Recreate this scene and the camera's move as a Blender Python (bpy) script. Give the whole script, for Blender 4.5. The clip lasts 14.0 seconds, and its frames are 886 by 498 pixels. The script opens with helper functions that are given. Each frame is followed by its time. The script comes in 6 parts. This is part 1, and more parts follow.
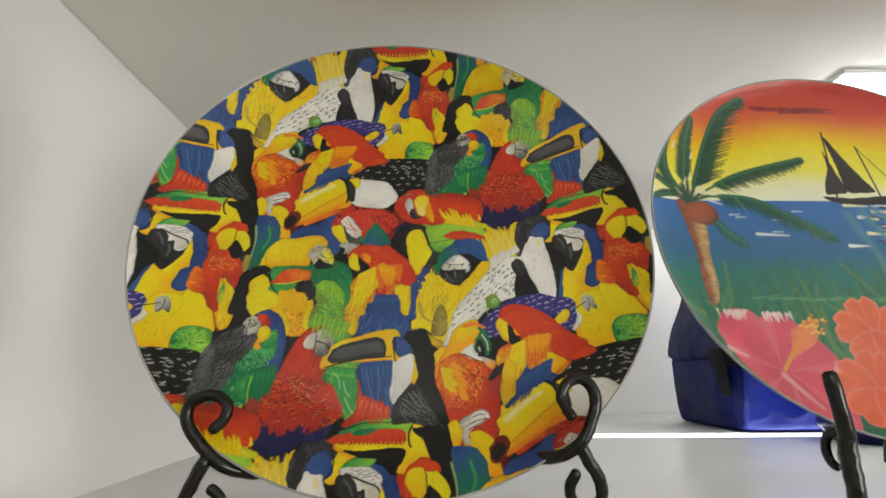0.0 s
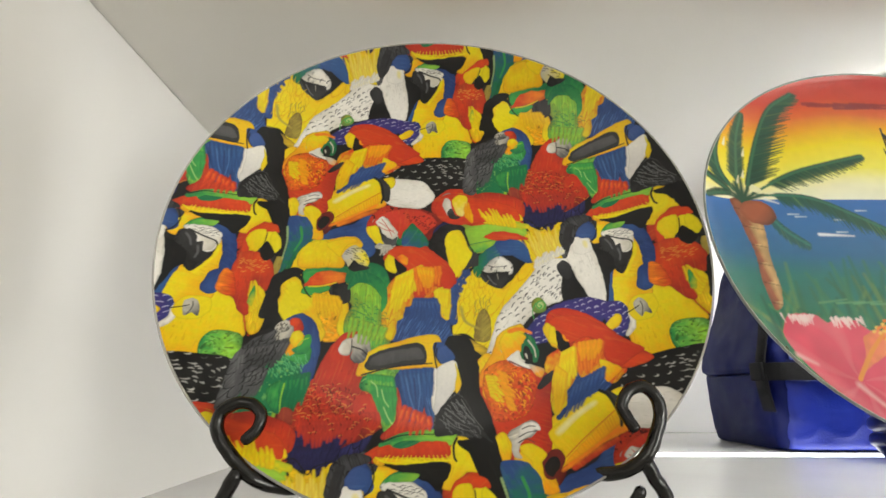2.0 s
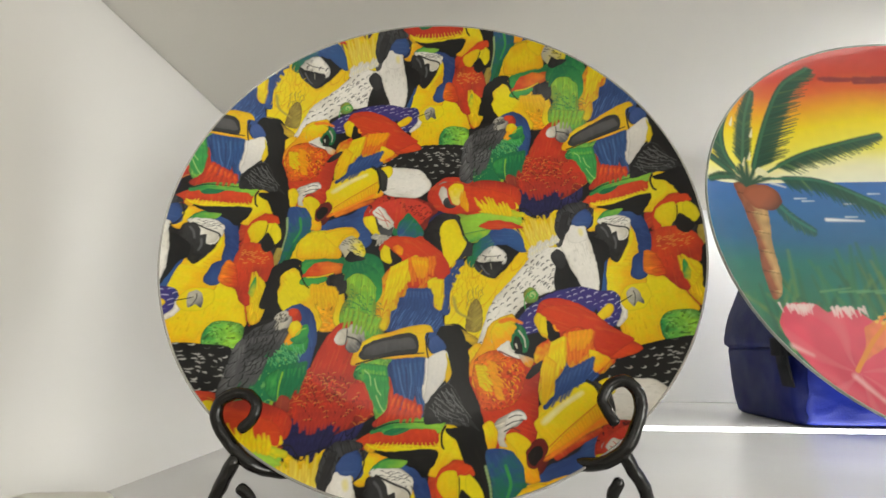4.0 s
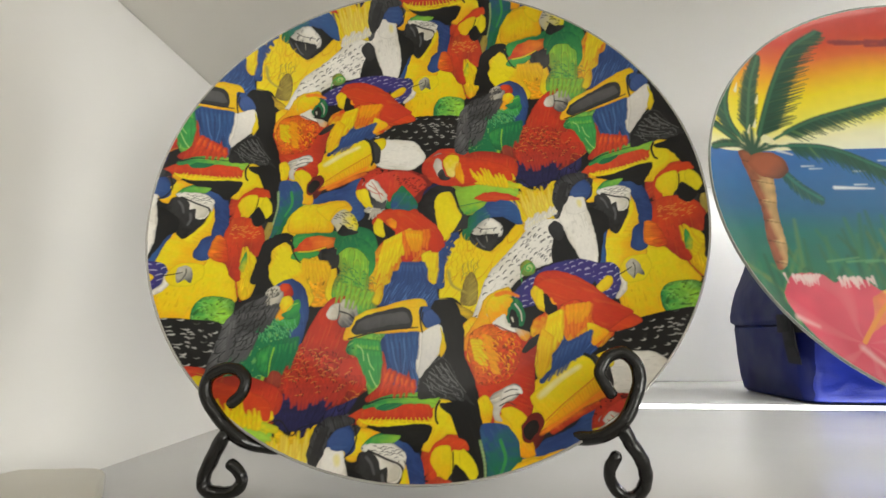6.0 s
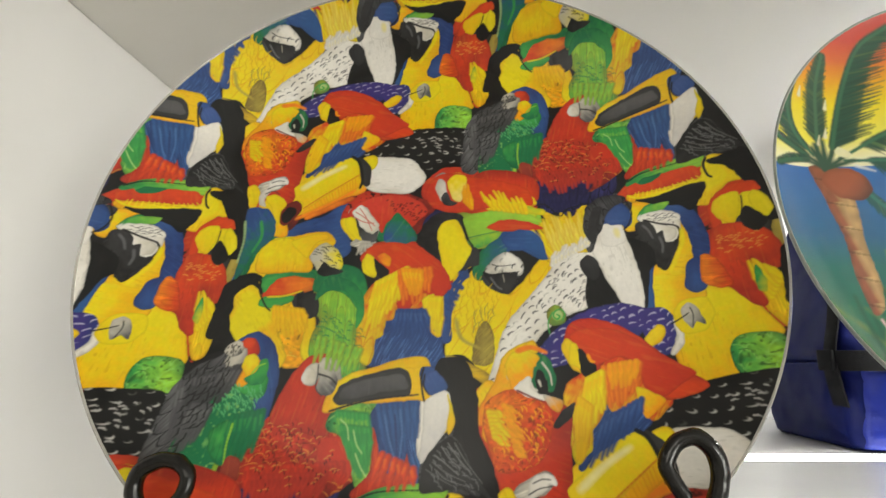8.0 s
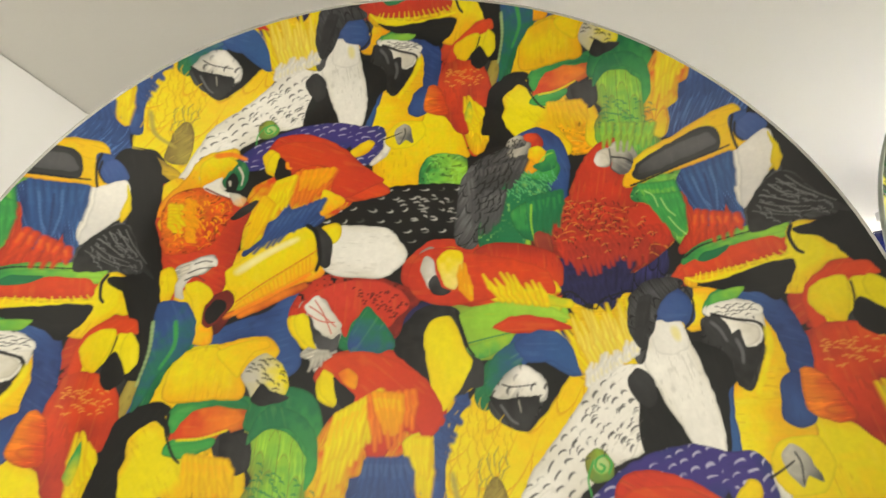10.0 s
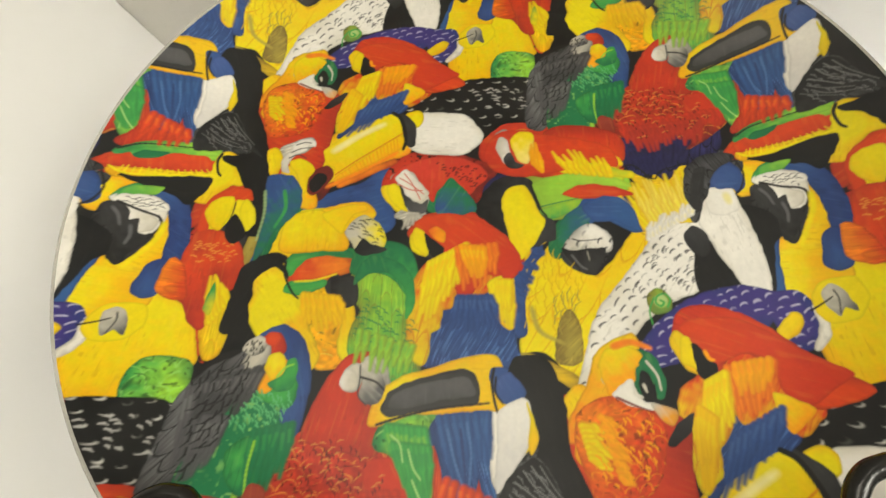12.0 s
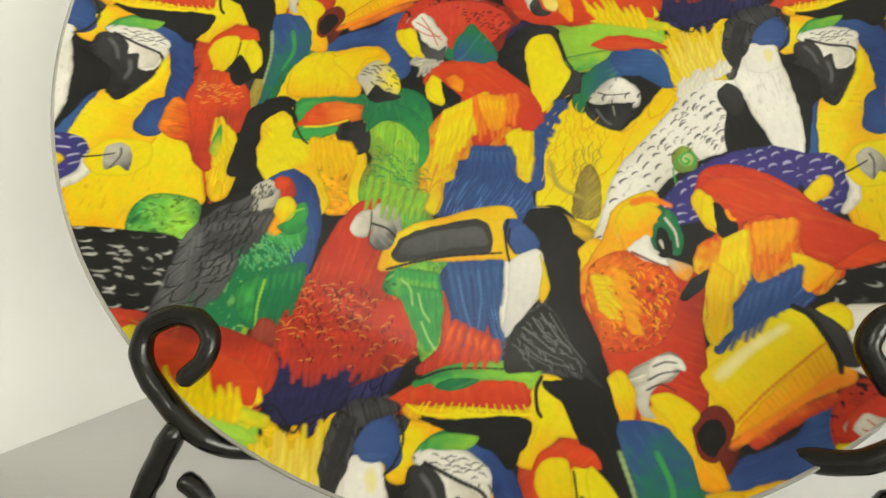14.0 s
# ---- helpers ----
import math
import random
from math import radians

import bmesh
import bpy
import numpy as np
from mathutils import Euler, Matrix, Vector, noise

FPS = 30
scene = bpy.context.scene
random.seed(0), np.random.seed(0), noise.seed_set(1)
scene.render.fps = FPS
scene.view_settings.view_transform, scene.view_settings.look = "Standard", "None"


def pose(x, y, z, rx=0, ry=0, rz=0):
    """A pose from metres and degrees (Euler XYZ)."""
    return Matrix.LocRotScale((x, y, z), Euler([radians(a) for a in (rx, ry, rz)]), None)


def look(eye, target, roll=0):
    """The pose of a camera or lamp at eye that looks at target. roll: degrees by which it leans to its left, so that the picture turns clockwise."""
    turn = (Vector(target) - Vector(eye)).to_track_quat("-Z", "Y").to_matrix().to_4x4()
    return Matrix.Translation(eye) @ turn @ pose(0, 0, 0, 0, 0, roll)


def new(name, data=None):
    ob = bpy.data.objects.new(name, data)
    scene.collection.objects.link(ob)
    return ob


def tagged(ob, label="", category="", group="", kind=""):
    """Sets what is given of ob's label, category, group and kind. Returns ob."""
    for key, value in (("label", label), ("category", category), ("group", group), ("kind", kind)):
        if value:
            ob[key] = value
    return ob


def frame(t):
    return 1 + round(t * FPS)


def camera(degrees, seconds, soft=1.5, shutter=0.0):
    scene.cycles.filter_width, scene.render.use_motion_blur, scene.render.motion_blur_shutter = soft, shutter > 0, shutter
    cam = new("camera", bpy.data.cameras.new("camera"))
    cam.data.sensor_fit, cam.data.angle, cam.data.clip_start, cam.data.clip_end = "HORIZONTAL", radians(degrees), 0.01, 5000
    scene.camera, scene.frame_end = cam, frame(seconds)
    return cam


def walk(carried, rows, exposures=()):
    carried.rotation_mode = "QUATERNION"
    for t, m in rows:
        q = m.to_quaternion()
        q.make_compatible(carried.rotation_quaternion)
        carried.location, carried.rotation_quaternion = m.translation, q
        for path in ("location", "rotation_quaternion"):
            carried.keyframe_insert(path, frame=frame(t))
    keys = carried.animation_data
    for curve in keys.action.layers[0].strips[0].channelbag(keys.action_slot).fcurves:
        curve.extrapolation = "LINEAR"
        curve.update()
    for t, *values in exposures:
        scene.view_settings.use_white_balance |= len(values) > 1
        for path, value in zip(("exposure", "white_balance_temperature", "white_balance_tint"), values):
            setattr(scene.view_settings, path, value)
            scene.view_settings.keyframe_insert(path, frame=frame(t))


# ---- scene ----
cam = camera(77.2, 14.0, soft=1.5)
PATH = [
    (0, (0.01979, -0.31684, 0.06375), (0.0631, 1.6350, 0.4977), -0.09),
    (0.5, (0.00954, -0.30642, 0.05932), (0.0707, 1.6387, 0.5206), -0.12),
    (1, (0.01030, -0.29815, 0.06244), (0.0733, 1.6468, 0.5244), -0.15),
    (1.5, (0.00443, -0.27952, 0.05445), (0.0567, 1.6628, 0.5285), -0.03),
    (2, (0.00502, -0.29729, 0.05827), (0.0013, 1.6391, 0.5586), 0.13),
    (2.2, (0.00231, -0.29453, 0.05842), (0.0018, 1.6416, 0.5600), 0.17),
    (4.5, (0.03044, -0.30536, 0.07440), (-0.1227, 1.6615, 0.4030), 0.22),
    (5, (0.03021, -0.30068, 0.07157), (-0.1265, 1.6683, 0.3854), 0.09),
    (5.5, (0.02939, -0.29652, 0.06600), (-0.1248, 1.6737, 0.3733), 0.06),
    (6, (0.03290, -0.29519, 0.06785), (-0.1208, 1.6748, 0.3767), 0.00),
    (6.5, (0.03187, -0.29526, 0.06762), (-0.1200, 1.6744, 0.3794), -0.00),
    (7, (0.02924, -0.29702, 0.06673), (-0.1239, 1.6721, 0.3816), 0.02),
    (7.5, (0.02561, -0.28808, 0.06806), (-0.1283, 1.6774, 0.4047), 0.21),
    (8, (0.02528, -0.23983, 0.08524), (-0.1192, 1.7170, 0.4726), -0.55),
    (8.2, (0.03015, -0.22660, 0.10563), (-0.1111, 1.7246, 0.5215), -0.95),
    (10.3, (0.01991, -0.17593, 0.12513), (-0.0819, 1.7656, 0.5944), -1.64),
    (10.5, (0.01897, -0.17853, 0.12433), (-0.0847, 1.7645, 0.5870), -1.63),
    (11, (0.01507, -0.17860, 0.12319), (-0.0886, 1.7629, 0.5920), -1.63),
    (11.5, (0.01466, -0.17748, 0.12216), (-0.0853, 1.7641, 0.5914), -1.72),
    (11.9, (0.00650, -0.19784, 0.09253), (-0.1553, 1.7538, 0.4988), -1.04),
    (12, (0.00271, -0.19480, 0.08660), (-0.1849, 1.7617, 0.4566), -0.86),
    (12.5, (-0.00547, -0.19121, 0.08761), (-0.2090, 1.7739, 0.3990), -0.45),
    (13, (-0.00569, -0.19118, 0.07576), (-0.2006, 1.7880, 0.2878), 0.88),
    (13.5, (-0.00160, -0.18979, 0.07233), (-0.2078, 1.7968, 0.1775), 1.58),
    (14, (-0.00107, -0.18740, 0.06956), (-0.2057, 1.8018, 0.1065), 1.56),
]
walk(cam, [(t, look(eye, target, roll)) for t, eye, target, roll in PATH], [(0.0, -0.36, 6550, 7), (1.0, -0.16, 6600, 7), (2.0, -0.02, 6650, 7), (4.5, -0.12, 6650, 7), (7.5, -0.12, 6650, 7), (8.5, -0.04, 6800, 6), (10.5, 0.20, 7100, 6), (11.5, 0.20, 7100, 6), (12.5, 0.13, 7050, 4), (14.0, 0.24, 6950, 1)])

# ---- light: the shop's ceiling lamps, a lamp under the upper board, a strip set into the shelf and an added rear fill ----
world = bpy.data.worlds.new("world")
scene.world = world
world.use_nodes = True
world.node_tree.nodes["Background"].inputs[0].default_value = (1.0, 0.95, 0.88, 1)
world.node_tree.nodes["Background"].inputs[1].default_value = 0.09


def area_lamp(name, m, size_x, size_y, watts, colour):
    data = bpy.data.lights.new(name, "AREA")
    data.shape, data.size, data.size_y, data.energy, data.color = "RECTANGLE", size_x, size_y, watts, colour
    ob = new(name, data)
    ob.matrix_world = m
    return ob


area_lamp("room_lamp", look((-0.3, -2.6, 1.22), (-0.3, -2.6, 0.0)), 1.2, 0.6, 10, (1.0, 0.95, 0.86))
area_lamp("window_light", look((2.74, -2.4, -0.05), (0.0, -0.1, 0.20)), 2.3, 0.8, 70, (1.0, 0.985, 0.94))
# added fill, no known source: lifts the back wall beside the bag
area_lamp("rear_fill", look((0.78, 0.44, 0.280), (0.44, 0.585, 0.06)), 0.56, 0.03, 5.4, (1.0, 0.99, 0.97))


# ---- materials ----
def material(name, colour, rough=0.5, metal=0.0, coat=0.0, vary=0.06, scale=8.0, bump=0.0, bump_scale=200.0, attribute="", transmission=0.0, emit=0.0, rough_vary=0.03, gloss=0.5):
    m = bpy.data.materials.new(name)
    m.use_nodes = True
    n, l = m.node_tree.nodes, m.node_tree.links
    b = n["Principled BSDF"]
    b.inputs["Roughness"].default_value = rough
    b.inputs["Metallic"].default_value = metal
    b.inputs["Coat Weight"].default_value = coat
    b.inputs["Coat Roughness"].default_value = 0.08
    b.inputs["Transmission Weight"].default_value = transmission
    b.inputs["Specular IOR Level"].default_value = gloss
    if emit:
        b.inputs["Emission Color"].default_value = (*colour, 1)
        b.inputs["Emission Strength"].default_value = emit
    where = n.new("ShaderNodeTexCoord")
    big = n.new("ShaderNodeTexNoise")
    big.inputs["Scale"].default_value, big.inputs["Detail"].default_value = scale, 6
    l.new(where.outputs["Object"], big.inputs["Vector"])
    ramp = n.new("ShaderNodeMapRange")
    ramp.inputs["From Min"].default_value, ramp.inputs["From Max"].default_value = 0.25, 0.75
    ramp.inputs["To Min"].default_value, ramp.inputs["To Max"].default_value = 1 - vary, 1 + vary
    l.new(big.outputs["Fac"], ramp.inputs["Value"])
    mix = n.new("ShaderNodeMix")
    mix.data_type, mix.blend_type = "RGBA", "MULTIPLY"
    mix.inputs["Factor"].default_value = 1.0
    if attribute:
        source = n.new("ShaderNodeAttribute")
        source.attribute_name = attribute
        l.new(source.outputs["Color"], mix.inputs["A"])
    else:
        mix.inputs["A"].default_value = (*colour, 1)
    l.new(ramp.outputs["Result"], mix.inputs["B"])
    l.new(mix.outputs["Result"], b.inputs["Base Color"])
    fine = n.new("ShaderNodeTexNoise")
    fine.inputs["Scale"].default_value, fine.inputs["Detail"].default_value = bump_scale, 4
    l.new(where.outputs["Object"], fine.inputs["Vector"])
    rr = n.new("ShaderNodeMapRange")
    rr.inputs["To Min"].default_value, rr.inputs["To Max"].default_value = max(rough - rough_vary, 0.02), rough + rough_vary
    l.new(big.outputs["Fac"], rr.inputs["Value"])
    l.new(rr.outputs["Result"], b.inputs["Roughness"])
    if bump:
        bm_ = n.new("ShaderNodeBump")
        bm_.inputs["Strength"].default_value, bm_.inputs["Distance"].default_value = bump, 0.001
        l.new(fine.outputs["Fac"], bm_.inputs["Height"])
        l.new(bm_.outputs["Normal"], b.inputs["Normal"])
    return m


BOARD = material("white laminate", (0.59, 0.585, 0.58), 0.21, vary=0.03, scale=5, bump=0.05, bump_scale=300)
CEILING = material("white painted board", (0.78, 0.755, 0.70), 0.6, vary=0.03, scale=4, bump=0.12, bump_scale=250)
LINER = material("white plastic liner", (0.69, 0.675, 0.65), 0.5, vary=0.03, scale=6, bump=0.08, bump_scale=180)
WALL = material("white painted wall", (0.78, 0.78, 0.78), 0.6, vary=0.03, scale=5, bump=0.1, bump_scale=220)
CREAM = material("cream trim", (0.72, 0.69, 0.61), 0.45, vary=0.05, scale=20, bump=0.1)
ROOM = material("room paint", (0.74, 0.73, 0.71), 0.7, vary=0.04, scale=2)
CARPET = material("room floor", (0.40, 0.39, 0.37), 0.8, vary=0.15, scale=6)
IRON = material("black wrought iron", (0.006, 0.0050, 0.0042), 0.24, coat=0.0, gloss=0.5, vary=0.3, scale=60, bump=0.3, bump_scale=260)
GLASS = material("clear plate edge", (0.80, 0.78, 0.73), 0.08, transmission=0.6, vary=0.05, scale=40)
PRINT = material("glazed colour print", (1, 1, 1), 0.36, coat=0.0, gloss=0.36, vary=0.05, scale=40, attribute="paint", bump=0.05, bump_scale=120)
MELAMINE = material("glossy painted melamine", (1, 1, 1), 0.20, coat=0.55, gloss=0.5, vary=0.03, scale=30, attribute="paint")
BACKING = material("white melamine", (0.72, 0.70, 0.66), 0.3, vary=0.05, scale=30)
RIM_GREY = material("grey-green melamine edge", (0.30, 0.33, 0.29), 0.3, vary=0.25, scale=60)
NYLON = material("blue nylon", (0.0045, 0.0085, 0.078), 0.42, gloss=0.12, vary=0.2, scale=22, bump=0.35, bump_scale=900)
NYLON_DARK = material("blue piping", (0.008, 0.012, 0.10), 0.5, vary=0.2, scale=50, bump=0.3, bump_scale=700)
WEBBING = material("black webbing", (0.003, 0.003, 0.004), 0.7, gloss=0.2, vary=0.3, scale=60, bump=0.7, bump_scale=900)
FOIL = material("crinkled blue plastic", (0.10, 0.16, 0.62), 0.16, coat=0.8, vary=0.25, scale=50, bump=1.0, bump_scale=90)
# the bag's nylon again in a brighter blue: light on the front, put into the colour
NYLON_LIT = material("shiny blue nylon, lit tone", (0.010, 0.023, 0.25), 0.34, gloss=0.4, vary=0.25, scale=26, bump=0.3, bump_scale=500)
RUBBER = material("dark blue ribbed plastic", (0.006, 0.010, 0.085), 0.3, vary=0.15, scale=40, bump=0.1)
LAMP_WHITE = material("lamp housing", (0.85, 0.85, 0.84), 0.4, vary=0.02)
LAMP_GLOW = material("lamp diffuser", (1.0, 0.99, 0.96), 0.5, emit=13.0, vary=0.0)
STRIP_GLOW = material("strip diffuser", (0.97, 0.98, 1.0), 0.5, emit=3.0, vary=0.0)
DAYLIGHT = material("pale daylight", (0.95, 0.95, 0.92), 0.8, emit=2.0, vary=0.05, scale=1)
PANEL_GLOW = material("ceiling panel diffuser", (1.0, 0.95, 0.88), 0.5, emit=6.0, vary=0.0)


# ---- builders ----
def finish(bm, name, mat, smooth=True):
    me = bpy.data.meshes.new(name)
    bmesh.ops.recalc_face_normals(bm, faces=bm.faces)
    bm.to_mesh(me)
    bm.free()
    me.materials.append(mat)
    if smooth:
        me.shade_smooth()
        me.set_sharp_from_angle(angle=radians(40))
    return me


def part(name, bm, mat, parent=None, label="", m=None, smooth=True):
    """One mesh object from a bmesh, under a thing or part."""
    ob = new(name, finish(bm, name, mat, smooth))
    if parent:
        ob.parent = parent
    if m is not None:
        ob.matrix_local = m
    return tagged(ob, label)


def thing(name, label, category, m=None, group=""):
    ob = new(name)
    ob.empty_display_size = 0.02
    if m is not None:
        ob.matrix_world = m
    return tagged(ob, label, category, group)


def slab(lo, hi, bevel=0.0, segments=3):
    """A box between two corners, with rounded edges."""
    bm = bmesh.new()
    bmesh.ops.create_cube(bm, size=1.0)
    for v in bm.verts:
        v.co = [lo[k] + (v.co[k] + 0.5) * (hi[k] - lo[k]) for k in range(3)]
    if bevel:
        bmesh.ops.bevel(bm, geom=bm.edges[:], offset=bevel, segments=segments, affect="EDGES", profile=0.5)
    return bm


def spline(points, steps=8):
    """Points along a smooth curve through the given ones."""
    p = [np.array(q, float) for q in points]
    p = [2 * p[0] - p[1], *p, 2 * p[-1] - p[-2]]
    out = []
    for a, b, c, d in zip(p, p[1:], p[2:], p[3:]):
        for k in range(steps):
            t = k / steps
            out.append(0.5 * (2 * b + (c - a) * t + (2 * a - 5 * b + 4 * c - d) * t * t + (3 * b - a - 3 * c + d) * t**3))
    return out + [p[-2]]


def tube(points, radius, sides=12, steps=8, taper=(1.0, 1.0), hammered=0.0, twist=0.0):
    """A forged rod along a smooth curve, with rounded ends."""
    line = spline(points, steps)
    bm = bmesh.new()
    rings, up = [], Vector((0.3, 1, 0.2))
    last = len(line) - 1
    for k, q in enumerate(line):
        along = Vector(line[min(k + 1, last)] - line[max(k - 1, 0)]).normalized()
        side = along.cross(up).normalized()
        up = side.cross(along).normalized()
        r = radius * (taper[0] + (taper[1] - taper[0]) * k / last)
        if k in (0, last):
            r *= 0.55
        elif k in (1, last - 1):
            r *= 0.9
        ring = []
        for s in range(sides):
            a = 2 * math.pi * s / sides
            turned = 1 + twist * math.cos(2 * a + 1.15 * k) * min(1.0, 6 * (last - k) / last * 0.4) if twist else 1.0
            spot = Vector(q) + r * turned * (math.cos(a) * side + math.sin(a) * up)
            spot += hammered * radius * noise.noise(spot * 260) * (math.cos(a) * side + math.sin(a) * up)
            ring.append(bm.verts.new(spot))
        rings.append(ring)
    for a, b in zip(rings, rings[1:]):
        for s in range(sides):
            bm.faces.new((a[s], a[(s + 1) % sides], b[(s + 1) % sides], b[s]))
    bm.faces.new(rings[0])
    bm.faces.new(rings[-1])
    return bm


def lathe(profile, sides=96, closed=False):
    """A body of revolution about its own z axis from (radius, height) pairs."""
    bm = bmesh.new()
    rings = []
    for r, z in profile:
        rings.append([bm.verts.new((r * math.cos(2 * math.pi * s / sides), r * math.sin(2 * math.pi * s / sides), z)) for s in range(sides)] if r > 1e-6 else [bm.verts.new((0, 0, z))])
    pairs = list(zip(rings, rings[1:]))
    if closed:
        pairs.append((rings[-1], rings[0]))
    for a, b in pairs:
        for s in range(sides):
            quad = [a[s % len(a)], a[(s + 1) % len(a)], b[(s + 1) % len(b)], b[s % len(b)]]
            quad = list(dict.fromkeys(quad))
            if len(quad) > 2:
                bm.faces.new(quad)
    return bm


# ---- painted prints: plain colour shapes laid on a round, finely gridded face ----
rng = np.random.default_rng(7)
TABLE = rng.random((256, 256))


def cloud(x, y):
    """Smooth random values between 0 and 1 over the plane."""
    i, j = np.floor(x).astype(int), np.floor(y).astype(int)
    f, g = x - i, y - j
    f, g = f * f * (3 - 2 * f), g * g * (3 - 2 * g)
    at = lambda a, b: TABLE[a % 256, b % 256]
    return (at(i, j) * (1 - f) + at(i + 1, j) * f) * (1 - g) + (at(i, j + 1) * (1 - f) + at(i + 1, j + 1) * f) * g


class Print:
    """A round print in millimetres: a grid of points with a colour each. lift: how far the picture sits below the middle."""

    def __init__(self, radius, step, ground, lift=0.0):
        self.radius, self.step, self.lift = radius, step, lift
        n = int(radius / step) + 1
        self.line = np.arange(-n, n + 1) * step
        self.x, self.y = np.meshgrid(self.line, self.line + lift)
        self.c = np.empty((*self.x.shape, 3))
        self.c[:] = ground

    def window(self, lo, hi):
        a = np.searchsorted(self.line, (lo[0], hi[0]))
        b = np.searchsorted(self.line + self.lift, (lo[1], hi[1]))
        return (slice(*b), slice(*a)) if a[0] < a[1] and b[0] < b[1] else None

    def lay(self, area, cover, colour):
        cover = cover[..., None]
        self.c[area] = self.c[area] * (1 - cover) + cover * colour

    def shape(self, outline, colours, grow=0.0):
        """Fills a smooth closed outline. colours(x, y, inset) gives the colour at places inside."""
        p = [np.array(q, float) for q in outline]
        loop = []
        for a, b, c, d in zip(p[-1:] + p[:-1], p, p[1:] + p[:1], p[2:] + p[:2]):
            for k in range(5):
                t = k / 5
                m0, m1 = 0.36 * (c - a), 0.36 * (d - b)
                loop.append((2 * t**3 - 3 * t * t + 1) * b + (t**3 - 2 * t * t + t) * m0 + (3 * t * t - 2 * t**3) * c + (t**3 - t * t) * m1)
        loop = np.array(loop)
        area = self.window(loop.min(0) - 1 - grow, loop.max(0) + 1 + grow)
        if area is None:
            return
        x, y = self.x[area], self.y[area]
        # a slightly ragged brush edge
        xr = x + 0.5 * (cloud(x * 0.45 + 9, y * 0.45) - 0.5)
        yr = y + 0.5 * (cloud(x * 0.45, y * 0.45 + 31) - 0.5)
        far, inside = np.full(x.shape, 1e9), np.zeros(x.shape, bool)
        for (ax, ay), (bx, by) in zip(loop, np.roll(loop, -1, 0)):
            dx, dy = bx - ax, by - ay
            t = np.clip(((xr - ax) * dx + (yr - ay) * dy) / (dx * dx + dy * dy + 1e-9), 0, 1)
            far = np.minimum(far, (xr - ax - t * dx) ** 2 + (yr - ay - t * dy) ** 2)
            if dy:
                inside ^= ((ay > yr) != (by > yr)) & (xr < ax + dx * (yr - ay) / dy)
        inset = np.where(inside, 1, -1) * np.sqrt(far)
        self.lay(area, np.clip((inset + grow) / self.step + 0.5, 0, 1), colours(x, y, inset + grow))

    def stroke(self, a, b, wide, narrow, colour, soft=0.0):
        """One brush stroke that thins from its start to its end."""
        a, b = np.array(a, float), np.array(b, float)
        area = self.window(np.minimum(a, b) - wide - 1, np.maximum(a, b) + wide + 1)
        if area is None:
            return
        x, y, d = self.x[area], self.y[area], b - a
        t = np.clip(((x - a[0]) * d[0] + (y - a[1]) * d[1]) / (d @ d + 1e-9), 0, 1)
        far = np.hypot(x - a[0] - t * d[0], y - a[1] - t * d[1])
        self.lay(area, np.clip((wide + (narrow - wide) * t - far) / max(self.step, soft) + 0.5, 0, 1), colour)

    def mesh(self, name, mat, height):
        """The face as a mesh in metres; height(r) is its relief towards the front, r in metres."""
        flat = self.y - self.lift
        r = np.hypot(self.x, flat)
        keep = r < self.radius + self.step
        number = np.full(r.shape, -1)
        number[keep] = np.arange(keep.sum())
        shrink = np.minimum(1, self.radius / np.maximum(r, 1e-9))
        x, y = (self.x * shrink)[keep] / 1000, (flat * shrink)[keep] / 1000
        q = np.stack([number[:-1, :-1], number[:-1, 1:], number[1:, 1:], number[1:, :-1]], -1).reshape(-1, 4)
        q = q[(q >= 0).all(1)]
        me = bpy.data.meshes.new(name)
        me.vertices.add(len(x))
        me.vertices.foreach_set("co", np.stack([x, y, height(np.hypot(x, y))], -1).ravel())
        me.loops.add(q.size)
        me.loops.foreach_set("vertex_index", q.ravel())
        me.polygons.add(len(q))
        me.polygons.foreach_set("loop_start", np.arange(len(q)) * 4)
        me.update(calc_edges=True)
        tint = me.attributes.new("paint", "FLOAT_COLOR", "POINT")
        tint.data.foreach_set("color", np.c_[np.clip(self.c[keep], 0, 1), np.ones(len(x))].ravel())
        me.materials.append(mat)
        me.shade_smooth()
        return me


def pigment(*rgb):
    return np.array(rgb)


YELLOW, GOLD, AMBER, ORANGE = pigment(0.80, 0.67, 0.010), pigment(0.82, 0.52, 0.006), pigment(0.87, 0.36, 0.006), pigment(0.84, 0.22, 0.015)
SCARLET, RED, CRIMSON = pigment(0.68, 0.062, 0.014), pigment(0.56, 0.038, 0.016), pigment(0.17, 0.018, 0.014)
BLUE, COBALT, NAVY, VIOLET = pigment(0.030, 0.080, 0.245), pigment(0.028, 0.095, 0.265), pigment(0.02, 0.02, 0.085), pigment(0.045, 0.032, 0.19)
EMERALD, LEAF, LIME = pigment(0.012, 0.17, 0.065), pigment(0.05, 0.35, 0.07), pigment(0.28, 0.58, 0.05)
WHITE, PALE, OLIVE = pigment(0.82, 0.79, 0.73), pigment(0.60, 0.56, 0.47), pigment(0.42, 0.33, 0.06)
ASH = pigment(0.095, 0.095, 0.10)
SLATE, CHAR, BLACK = pigment(0.066, 0.066, 0.070), pigment(0.036, 0.036, 0.038), pigment(0.010, 0.010, 0.010)

bright = Print(141.0, 0.34, BLACK)
REPEAT_A, REPEAT_B = np.array((-112.2, 124.0)), np.array((112.9, 134.2))

